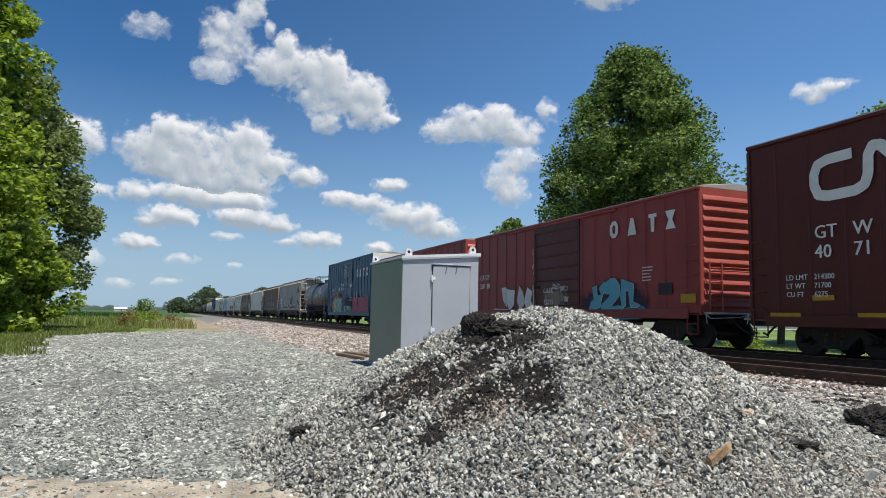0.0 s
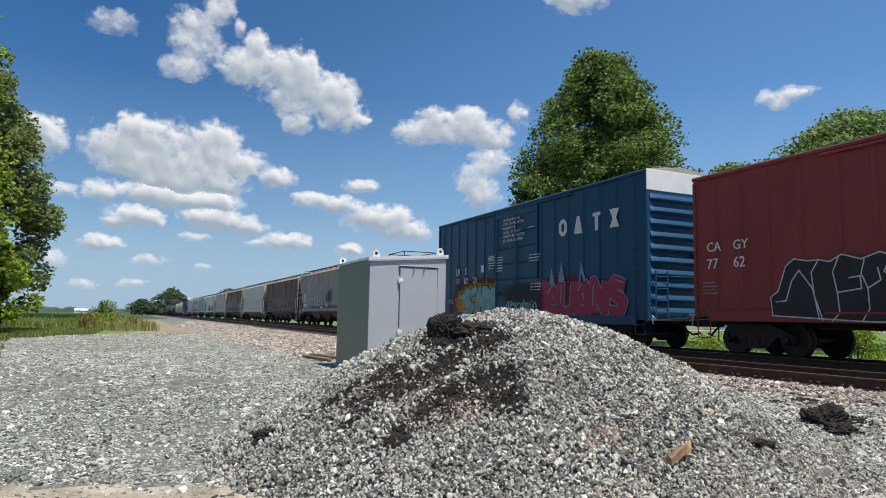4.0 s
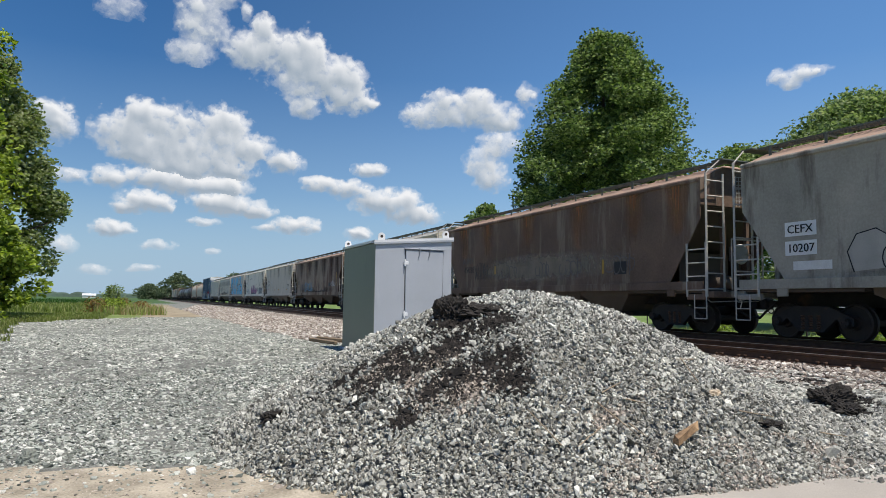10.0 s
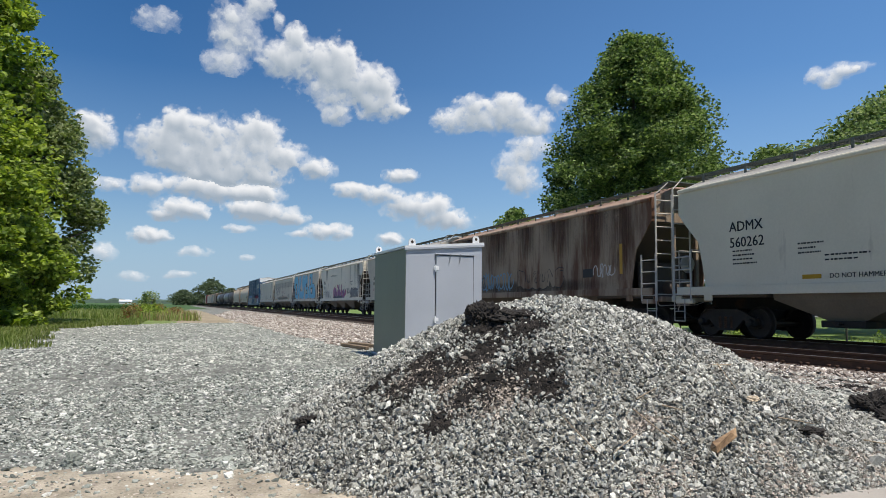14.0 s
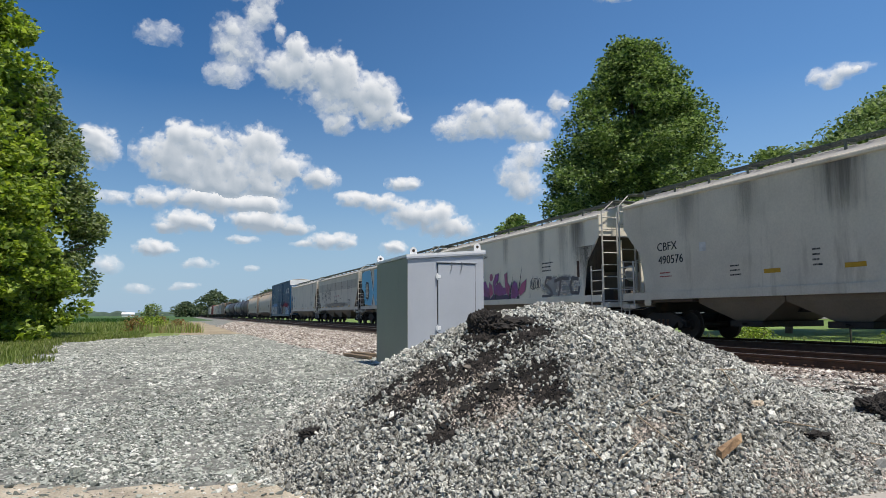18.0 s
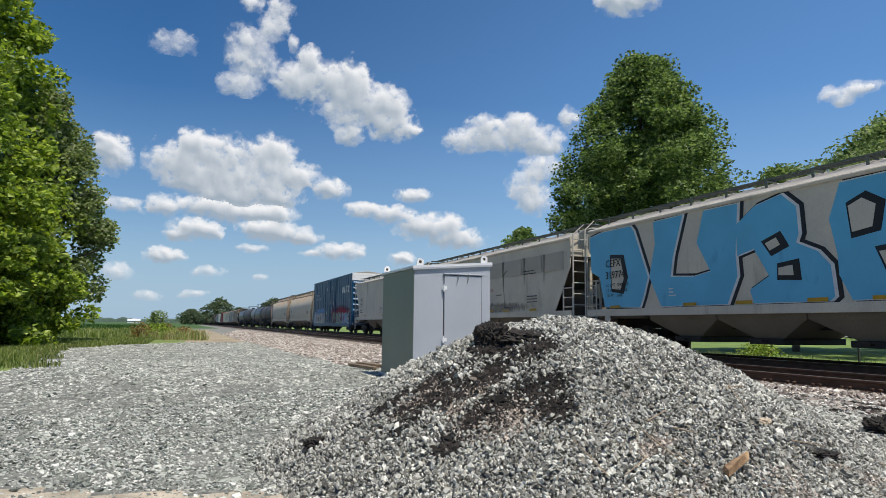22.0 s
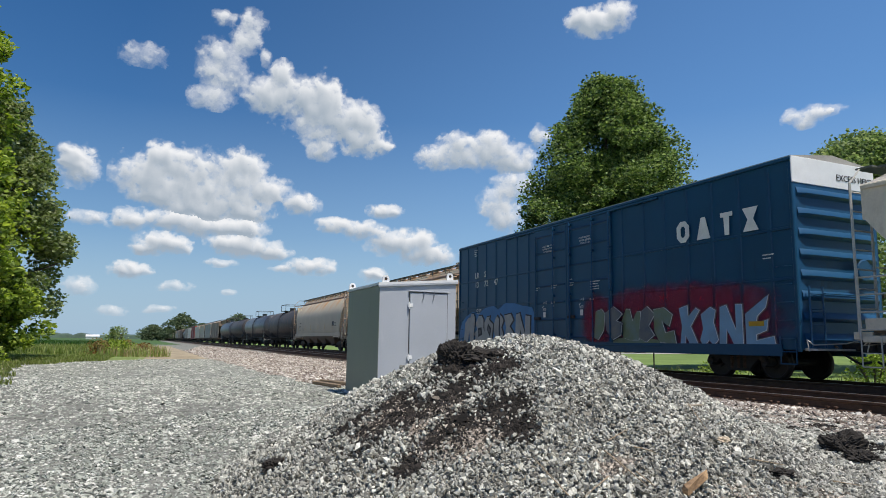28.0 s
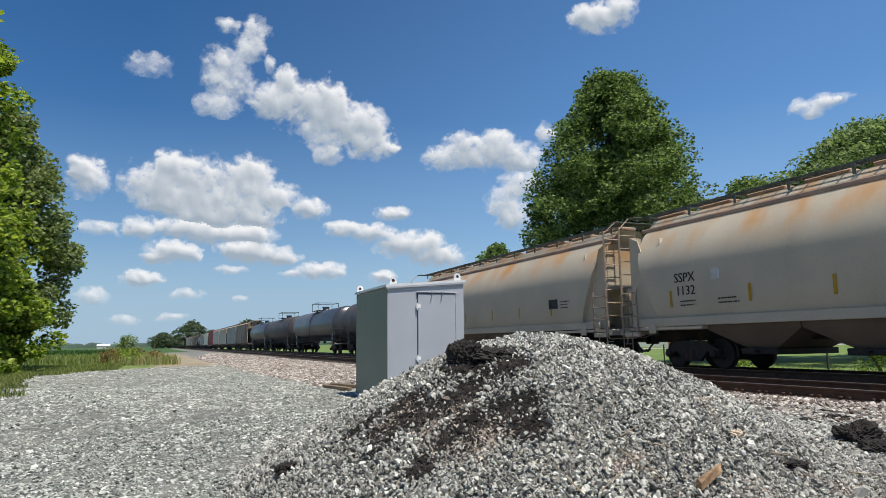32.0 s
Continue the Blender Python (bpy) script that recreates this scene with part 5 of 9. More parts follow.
# -- covered hoppers --
def hopper(label, near, rear, paint, roof=ROOF_GALV, eave=4.2, sill=1.38, bays=3, straight=False, round_side=False, iron=LIGHT_METAL, chute=CHUTE_GRIME, slope=SLOPE_SHEET, far=False, mesh_end=True, tc=1.3):
    c, h = car_root("hopper_car", label, near, rear)
    peak = eave + 0.38
    if round_side:
        prof = [(-1.36, sill)] + [(-1.46 + 0.09 * max(0, 1 - t / 0.25) ** 2 + 0.74 * max(0, (t - 0.48) / 0.52) ** 2, sill + (eave - sill) * t) for t in np.linspace(0.05, 1, 14)]
        prof = prof + [(-0.45, peak - 0.03), (0.45, peak - 0.03)] + [(-x, z) for x, z in prof[::-1]]
        m = Mesh()
        n = len(prof)
        # slanted ends: the shell is cut back towards its foot
        def cut(z):
            return 0.25 + 1.15 * (max(0, (eave - 0.2 - z)) / (eave - sill)) ** 1.2
        m.v = [(x, s * (h - cut(z)), z) for s in (-1, 1) for x, z in prof]
        m.f = [(k, (k + 1) % n, n + (k + 1) % n, n + k) for k in range(n)] + [tuple(range(n)), tuple(range(n, 2 * n))]
        part("shell", m, paint, c, "", smooth=True)
        for k in range(1, 6):
            y = -h + 2 * h * k / 6
            if not far:
                part("weld_seam", Mesh().add([(x - 0.006, y + d, z) for d in (-0.02, 0.02) for x, z in prof[:15]], [(i, i + 1, 16 + i, 15 + i) for i in range(14)]), paint, c)
    else:
        low = 1.0
        if straight:
            o = [(-h, eave), (-h, 3.1), (-h + 1.15, sill), (h - 1.15, sill), (h, 3.1), (h, eave)]
        else:
            o = [(-h, eave), (-h, 3.5), (-h + 0.28, 3.15), (-h + 0.75, 2.65), (-h + 0.9, 2.0), (-h + low, sill), (h - low, sill), (h - 0.9, 2.0), (h - 0.75, 2.65), (h - 0.28, 3.15), (h, 3.5), (h, eave)]
        for s in (-1, 1):
            part("side_sheet", Mesh().prism(o, s * HALF - (0.04 if s > 0 else 0), s * HALF + (0.04 if s < 0 else 0)), paint, c)
        inner = [(-h + 0.02, eave), (-h + 0.02, 3.45), (-h + 3.0, sill - 0.05), (h - 3.0, sill - 0.05), (h - 0.02, 3.45), (h - 0.02, eave)]
        part("hopper_shell", Mesh().prism(inner, -HALF + 0.045, HALF - 0.045), slope, c, "dusty slope sheets, shade painted in, under the car ends")
        for s in (-1, 1):
            e = s * h
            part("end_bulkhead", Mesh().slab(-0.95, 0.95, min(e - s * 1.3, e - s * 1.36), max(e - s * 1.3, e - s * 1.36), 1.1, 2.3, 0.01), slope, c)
            part("end_sheet", Mesh().slab(-HALF, HALF, min(e, e + s * 0.03), max(e, e + s * 0.03), 3.48, eave - 0.002, 0.006), paint, c)
            part("end_gable", Mesh().run([(-HALF, eave), (HALF, eave), (0.6, peak - 0.02), (-0.6, peak - 0.02)], min(e, e + s * 0.03), max(e, e + s * 0.03)), paint, c)
    if round_side:
        for s in (-1, 1):
            e = s * h
            part("end_frame", Mesh().slab(-1.2, 1.2, min(e - s * 1.3, e - s * 1.26), max(e - s * 1.3, e - s * 1.26), 1.4, eave - 0.4, 0.006), slope, c)
            for x in (-1.25, 1.25):
                part("end_brace", Mesh().prism([(e + s * 0.02, 1.2), (e - s * 1.75, 1.3), (e - s * 0.9, 2.6), (e - s * 0.35, eave - 0.35), (e + s * 0.02, eave - 0.2)], x - 0.02, x + 0.02), paint, c)
            part("end_sheet", Mesh().slab(-1.22, 1.22, min(e, e + s * 0.03), max(e, e + s * 0.03), 2.5, eave - 0.2, 0.006), paint, c)
    # roof, eave rail, hatches and running boards
    if not round_side:
        part("roof", Mesh().run([(-HALF, eave), (HALF, eave), (0.6, peak), (-0.6, peak)], -h, h), roof, c)
    for s in (-1, 1):
        x = s * (HALF if not round_side else 0.74)
        part("eave_rail", Mesh().slab(x - 0.045, x + 0.045, -h, h, eave - 0.09 + (0.04 if round_side else 0), eave + 0.03 + (0.04 if round_side else 0), 0.02), paint if not round_side else roof, c)
        if not round_side:
            # the rounded shoulder between side and roof catches the sun
            part("roof_shoulder", Mesh().run([(s * a, z) for a, z in ((1.43, eave - 0.06), (1.52, eave - 0.07), (1.525, eave - 0.01), (1.49, eave + 0.035), (1.40, eave + 0.05), (1.38, eave + 0.01))][::-s], -h, h), paint, c)
    nh = 3 if far else 10
    hatch = shared("hatch_%d" % far, lambda: Mesh().slab(-0.33, 0.33, -0.62 if not far else -2.2, 0.62 if not far else 2.2, 0, 0.11, 0.03), roof)
    for k in range(nh):
        part("hatch_cover", hatch, roof, c, "", shift(0, -h + 2 * h * (k + 0.5) / nh, peak - 0.0))
    bx = 0.68 if not round_side else 0.52
    wz = peak + 0.10
    for s in (-1, 1):
        grate = Mesh()
        for k in range(5):
            x = s * bx - 0.17 + 0.085 * k
            grate.box(x - 0.014, x + 0.014, -h - 0.1, h + 0.1, wz, wz + 0.035)
        for k in range(2 if far else 40):
            y = -h + 2 * h * k / (1 if far else 39)
            grate.box(s * bx - 0.18, s * bx + 0.18, y - 0.02, y + 0.02, wz + 0.005, wz + 0.03)
        w = part("running_board", grate, GALV, c, "galvanised grating walkway")
        if not far and s < 0:
            n = 11
            for k in range(n):
                y = -h + 0.35 + (2 * h - 0.7) * k / (n - 1)
                part("board_bracket", shared("board_bracket", lambda: Mesh().slab(-0.02, 0.02, -0.035, 0.035, -0.26, 0.04, 0.006).box(-0.02, 0.36, -0.02, 0.02, -0.06, -0.02), GALV), GALV, w, "", shift(-bx - 0.17, y, wz))
    for s in (-1, 1):
        part("end_walkway", Mesh().slab(-1.05, 1.05, min(s * (h + 0.02), s * (h + 0.4)), max(s * (h + 0.02), s * (h + 0.4)), wz - 0.002, wz + 0.035, 0.006), GALV, c)
    # side sill, bays, centre sill
    for s in (-1, 1):
        part("side_sill", Mesh().slab(s * (HALF - 0.05) - 0.035, s * (HALF - 0.05) + 0.035, -h + 0.25, h - 0.25, sill - 0.22, sill + 0.02, 0.01) if round_side else Mesh().slab(s * HALF - 0.045, s * HALF + 0.006, -h - 0.1, h + 0.1, sill - 0.22, sill + 0.012, 0.005), paint, c)
    span = 2 * h - 6.2
    wb = span / bays
    for k in range(bays):
        y = -span / 2 + wb * (k + 0.5)
        def bay():
            t, f = wb / 2 - 0.02, 0.42
            return Mesh().add([(-1.36, -t, 0), (1.36, -t, 0), (1.36, t, 0), (-1.36, t, 0), (-1.30, -t, -0.3), (1.30, -t, -0.3), (1.30, t, -0.3), (-1.30, t, -0.3), (-0.95, -f, -0.80), (0.95, -f, -0.80), (0.95, f, -0.80), (-0.95, f, -0.80)],
                              [(0, 1, 2, 3), (0, 4, 5, 1), (1, 5, 6, 2), (2, 6, 7, 3), (3, 7, 4, 0), (4, 8, 9, 5), (5, 9, 10, 6), (6, 10, 11, 7), (7, 11, 8, 4), (8, 11, 10, 9)])
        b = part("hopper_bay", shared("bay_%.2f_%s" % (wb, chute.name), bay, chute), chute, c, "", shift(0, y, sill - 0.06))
        part("outlet_gate", shared("outlet_gate", lambda: Mesh().slab(-1.1, 1.1, -0.55, 0.55, -0.16, 0.0, 0.02).rod((-1.25, 0.0, -0.08), (1.25, 0.0, -0.08), 0.03), STEEL_DARK), STEEL_DARK, b, "", shift(0, 0, -0.78))
    part("centre_sill", Mesh().box(-0.3, 0.3, -h, h, 0.78, sill - 0.08 if far else 1.12), STEEL_DARK, c)
    for s in (-1, 1):
        e = s * h
        y0, y1 = min(e, e - s * 3.0), max(e, e - s * 3.0)
        part("shear_plate", Mesh().slab(-HALF + 0.05, HALF - 0.05, y0, y1, 1.10, 1.18, 0.01), slope, c)
        part("end_sill", Mesh().slab(-HALF + 0.02, HALF - 0.02, min(e, e + s * 0.42), max(e, e + s * 0.42), 0.98, 1.14, 0.015), paint, c)
        truck(c, e - s * tc, far)
        if far:
            part("ladder", Mesh().rod((-HALF, e - s * 0.1, 1.2), (-HALF, e - s * 0.1, eave), 0.03, 4).rod((-HALF, e - s * 0.5, 1.2), (-HALF, e - s * 0.5, eave), 0.03, 4), iron, c)
            continue
        coupler(c, e, s)
        # corner ladder, end ladder, handrails, bolster post
        ladder(c, -HALF - 0.02, e + s * 0.24, 1.0, eave + 0.12, 0.62, 8, iron, False, r=0.02)
        ladder(c, -HALF - 0.03, e - 0.22 if s < 0 else e - 0.46, 1.0, 2.45, 0.68, 4, iron, r=0.02)
        ladder(c, 0.5, e + s * 0.3, 1.15, 3.1, 0.5, 5, iron, False)
        steps(c, -HALF - 0.03, e - 0.22 if s < 0 else e - 0.2, iron)
        part("step_bracket", Mesh().slab(-HALF - 0.02, -HALF + 0.1, min(e + s * 0.2, e - s * 0.5), max(e + s * 0.2, e - s * 0.5), 0.92, 1.06, 0.015).slab(-HALF - 0.03, -HALF + 0.02, min(e - s * 0.95, e - s * 1.25), max(e - s * 0.95, e - s * 1.25), 1.0, 1.3, 0.015), paint, c)
        part("end_handrail", Mesh().chain([(-HALF + 0.75, e + s * 0.36, 1.2), (-HALF + 0.75, e + s * 0.36, 2.55), (HALF - 0.1, e + s * 0.36, 2.55), (HALF - 0.1, e + s * 0.36, 1.2)], 0.02, 6), iron, c)
        for x in (-0.45, 0.45):
            part("end_post", Mesh().slab(x - 0.06, x + 0.06, min(e - s * 0.25, e - s * 0.13), max(e - s * 0.25, e - s * 0.13), 1.15, 3.6, 0.01), paint, c)
        part("board_stile", Mesh().chain([(-HALF - 0.02, e + s * 0.24, eave + 0.1), (-HALF + 0.1, e + s * 0.26, eave + 0.2), (-1.05, e + s * 0.3, wz)], 0.018, 5), iron, c)
        if mesh_end:
            g = Mesh()
            for k in range(8):
                z = 3.55 + 0.11 * k
                g.rod((-0.2, e + s * 0.07, z), (0.5, e + s * 0.07, z + 0.06), 0.011, 4)
            for k in range(7):
                x = -0.2 + 0.117 * k
                g.rod((x, e + s * 0.07, 3.5), (x, e + s * 0.07, 4.35), 0.011, 4)
            part("end_grating", g, iron, c)
        if s < 0:
            bw = Mesh().lathe([(-0.02, 0.25), (0.0, 0.28), (0.02, 0.25)], True, 16, (-0.45, e - 0.42, 2.15))
            for k in range(3):
                a = k * math.pi / 3
                bw.rod((-0.45 - 0.26 * math.cos(a), e - 0.42, 2.15 - 0.26 * math.sin(a)), (-0.45 + 0.26 * math.cos(a), e - 0.42, 2.15 + 0.26 * math.sin(a)), 0.012, 5)
            bw.rod((-0.45, e - 0.42, 2.15), (-0.45, e - 0.2, 2.15), 0.1, 8)
            part("brake_post", Mesh().slab(-0.52, -0.38, e - 0.3, e - 0.16, 1.1, 2.6, 0.01).slab(-0.6, -0.3, e - 0.34, e - 0.14, 1.95, 2.35, 0.02), slope, c)
            part("hand_brake_wheel", bw, iron, c)
            part("air_reservoir", Mesh().lathe([(-0.5, 0.05), (-0.45, 0.2), (0.45, 0.2), (0.5, 0.05)], False, 14, (0.3, e + 0.9, 1.45)), slope, c, smooth=True)
    return c, h


# -- tank cars --
def tank_car(label, near, rear, paint, top=3.95, radius=1.42, far=False):
    c, h = car_root("tank_car", label, near, rear)
    zc = top - radius
    prof = [(-h, 0.05)] + [(-h + 0.55 * (1 - math.cos(a)), radius * math.sin(a)) for a in np.linspace(0.15, math.pi / 2, 7)]
    prof = prof + [(-y, r) for y, r in prof[::-1]]
    part("tank_shell", Mesh().lathe(prof, True, 18 if far else 40, (0, 0, zc)), paint, c, smooth=True)
    for k in range(1, 5):
        if not far:
            y = -h + 2 * h * k / 5
            part("weld_band", Mesh().lathe([(y - 0.03, radius), (y - 0.025, radius + 0.008), (y + 0.025, radius + 0.008), (y + 0.03, radius)], True, 40, (0, 0, zc)), paint, c, smooth=True)
    e = h + 0.35
    for s in (-1, 1):
        part("stub_sill", Mesh().slab(-0.33, 0.33, min(s * e, s * (e - 3.2)), max(s * e, s * (e - 3.2)), 0.75, 1.15, 0.02), STEEL_DARK, c)
        part("bolster_saddle", Mesh().prism([(s * (h - 1.6), 0.8), (s * (h - 1.1), 0.8), (s * (h - 1.2), zc - 0.5), (s * (h - 1.5), zc - 0.5)], -1.2, 1.2), paint, c)
        truck(c, s * (h - 1.35), far)
        part("end_deck", Mesh().slab(-HALF, HALF, min(s * (h - 0.9), s * e), max(s * (h - 0.9), s * e), 1.10, 1.16, 0.01), STEEL_DARK, c)
        if not far:
            coupler(c, s * e, s)
            rail = [(-HALF + 0.05, s * (h - 1.2), 1.15), (-HALF + 0.05, s * (h - 1.2), 2.1), (-HALF + 0.05, s * (e - 0.05), 2.1), (-HALF + 0.05, s * (e - 0.05), 1.15)]
            part("handrail", Mesh().chain(rail, 0.018, 6), iron_dark, c)
            part("handrail", Mesh().chain([(-HALF + 0.05, s * (e - 0.05), 2.1), (HALF - 0.05, s * (e - 0.05), 2.1)], 0.018, 6), iron_dark, c)
            part("diagonal_brace", Mesh().rod((-HALF + 0.1, s * (h - 1.9), 1.15), (-1.0, s * (h - 0.75), 1.95), 0.02, 5), iron_dark, c)
            steps(c, -HALF, s * (e - 0.3) - 0.21, iron_dark)
    part("side_deck", Mesh().slab(-HALF, -HALF + 0.3, -h + 0.6, h - 0.6, 1.08, 1.13, 0.01), STEEL_DARK, c)
    part("handrail", Mesh().chain([(-HALF + 0.03, -h + 0.7, 1.3), (-HALF + 0.03, h - 0.7, 1.3)], 0.016, 5), iron_dark, c)
    # manway, railing and ladder
    part("manway", Mesh().rod((0, -0.3, top - 0.08), (0, -0.3, top + 0.28), 0.32, 16).rod((0, -0.3, top + 0.28), (0, -0.3, top + 0.33), 0.36, 16).rod((0.1, 0.55, top - 0.05), (0.1, 0.55, top + 0.2), 0.12, 10), paint, c)
    pl = part("top_platform", Mesh().slab(-1.0, -0.45, -1.3, 1.3, top - 0.06, top - 0.01, 0.005).slab(0.45, 1.0, -1.3, 1.3, top - 0.06, top - 0.01, 0.005), GALV, c)
    for y in (-1.28, 1.28):
        for x in (-0.98, 0.98):
            part("railing_post", shared("railing_post", lambda: Mesh().rod((0, 0, 0), (0, 0, 0.72), 0.025, 6), iron_dark), iron_dark, pl, "", shift(x, y, top - 0.06))
    part("top_rail", Mesh().chain([(-0.98, -1.28, top + 0.66), (-0.98, 1.28, top + 0.66), (0.98, 1.28, top + 0.66), (0.98, -1.28, top + 0.66), (-0.98, -1.28, top + 0.66)], 0.025, 6), iron_dark, pl)
    if not far:
        m = Mesh()
        for y in (-0.22, 0.22):
            pts = [(-HALF - 0.02, y, 1.1), (-HALF - 0.05, y, zc)] + [((-radius - 0.08) * math.cos(a), y, zc + (radius + 0.08) * math.sin(a)) for a in (0.3, 0.6, 0.9, 1.1)]
            m.chain(pts, 0.022, 5)
        l = part("ladder", m, iron_dark, c)
        for k in range(9):
            if k < 5:
                p = (-HALF - 0.04, 0, 1.35 + 0.36 * k)
            else:
                a = 0.25 + 0.23 * (k - 5)
                p = ((-radius - 0.08) * math.cos(a), 0, zc + (radius + 0.08) * math.sin(a))
            part("rung", shared("tank_rung", lambda: Mesh().rod((0, -0.22, 0), (0, 0.22, 0), 0.016, 5), iron_dark), iron_dark, l, "", shift(*p))
        part("bottom_outlet", Mesh().rod((0, 0, zc - radius - 0.25), (0, 0, zc - radius + 0.1), 0.14, 10), STEEL_DARK, c)
        part("brake_rigging", Mesh().rod((-0.7, -h + 2.5, 0.85), (-0.7, h - 2.5, 0.85), 0.03).slab(-0.9, -0.45, 1.2, 2.1, 0.6, 0.95, 0.05), STEEL_DARK, c)
    return c, h


iron_dark = mat("dark_iron_handrail", (0.05, 0.05, 0.05), 0.6, 0.3, 0.2, 6, 0)

# -- the cars in their order, front of the train first --
TEAL = mat("teal_spray_paint", (0.10, 0.38, 0.46), 0.5, 0, 0.15, 5, 0)
CYAN = mat("sky_blue_spray_paint", (0.13, 0.47, 0.70), 0.5, 0, 0.1, 1, 0, stain=((0.07, 0.26, 0.5), 0.3), streak=0.5)
SPRAY_BLACK = mat("black_spray_paint", (0.015, 0.015, 0.02), 0.5, 0, 0.1, 5, 0)
SPRAY_WHITE = mat("white_spray_paint", (0.72, 0.71, 0.70), 0.5, 0, 0.15, 5, 0)
SPRAY_PALE = mat("pale_grey_spray_paint", (0.58, 0.57, 0.55), 0.5, 0, 0.25, 4, 0)
SPRAY_RED = mat("crimson_spray_paint", (0.36, 0.02, 0.06), 0.5, 0, 0.25, 4, 0)
SPRAY_MINT = mat("mint_spray_paint", (0.20, 0.50, 0.44), 0.5, 0, 0.25, 3, 0)
SPRAY_PINK = mat("pink_purple_spray_paint", (0.34, 0.06, 0.16), 0.5, 0, 0.45, 2.5, 0, two=(0.22, 0.06, 0.26))
SPRAY_ROSE = mat("rose_spray_paint", (0.52, 0.13, 0.20), 0.5, 0, 0.35, 2.5, 0, two=(0.36, 0.07, 0.20))
SPRAY_VIOLET = mat("dark_violet_spray_paint", (0.10, 0.035, 0.13), 0.5, 0, 0.3, 2.5, 0, two=(0.03, 0.03, 0.07))
SPRAY_STEEL = mat("pale_blue_spray_paint", (0.16, 0.30, 0.42), 0.5, 0, 0.3, 3, 0)
RUSTY_IRON = mat("rusty_tan_iron", (0.34, 0.25, 0.18), 0.7, 0, 0.25, 4, 0.05)
LETTER_DIM = mat("faded_pale_lettering", (0.36, 0.27, 0.25), 0.6, 0, 0.2, 5, 0)
SPRAY_SILVER = mat("silver_spray_paint", (0.36, 0.35, 0.33), 0.5, 0.0, 0.25, 2, 0)
SPRAY_HAZE = mat("pale_sprayed_haze", (0.43, 0.41, 0.37), 0.6, 0, 0.2, 2, 0)
SPRAY_COAL = mat("charcoal_spray_paint", (0.028, 0.025, 0.024), 0.6, 0, 0.3, 5, 0)
SPRAY_FADED = mat("faded_dark_spray_paint", (0.12, 0.11, 0.11), 0.6, 0, 0.3, 5, 0)


SOOT = haze_paint("dark_grime_runs", (0.07, 0.06, 0.052), 0.6, 0.9)
SOOT_THIN = haze_paint("thin_grime_film", (0.12, 0.10, 0.085), 0.34, 0.9)
DUST = haze_paint("pale_road_dust", (0.36, 0.31, 0.245), 0.7, 0.5)
RUST_RUN = haze_paint("orange_rust_runs", (0.34, 0.15, 0.06), 0.7, 0.9)
RUST_DARK = haze_paint("dark_rust_runs", (0.10, 0.045, 0.025), 0.8, 0.9)
SLATE_HAZE = haze_paint("slate_blue_spray_haze", (0.05, 0.055, 0.075), 0.8)
SILVER_HAZE = haze_paint("silver_spray_haze", (0.40, 0.40, 0.40), 0.6)
YELLOW_HAZE = haze_paint("faded_yellow_spray", (0.36, 0.30, 0.10), 0.6)
FLAME = haze_paint("orange_spray_haze", (0.62, 0.30, 0.04), 1.0)
FLAME_RIM = haze_paint("dark_red_spray_haze", (0.20, 0.028, 0.012), 0.9)
CRIMSON_HAZE = haze_paint("crimson_spray_haze", (0.26, 0.012, 0.04), 0.7)
SKY_SPRAY = mat("light_blue_spray_paint", (0.045, 0.17, 0.38), 0.5, 0, 0.2, 1.5, 0)
OLIVE_PAINT = mat("yellow_green_spray_paint", (0.24, 0.27, 0.07), 0.5, 0, 0.4, 2.5, 0, two=(0.12, 0.17, 0.16))
SLATE_PAINT = mat("slate_blue_spray_paint", (0.07, 0.11, 0.17), 0.5, 0, 0.3, 2.5, 0, two=(0.16, 0.15, 0.13))
ICE_PAINT = mat("ice_blue_spray_paint", (0.26, 0.40, 0.52), 0.5, 0, 0.3, 2.0, 0, two=(0.16, 0.30, 0.44))
SEA_PAINT = mat("sea_green_spray_paint", (0.11, 0.36, 0.34), 0.5, 0, 0.3, 2.5, 0, two=(0.28, 0.46, 0.40))
TEAL_DEEP = mat("deep_teal_spray_paint", (0.035, 0.21, 0.27), 0.5, 0, 0.2, 3, 0)


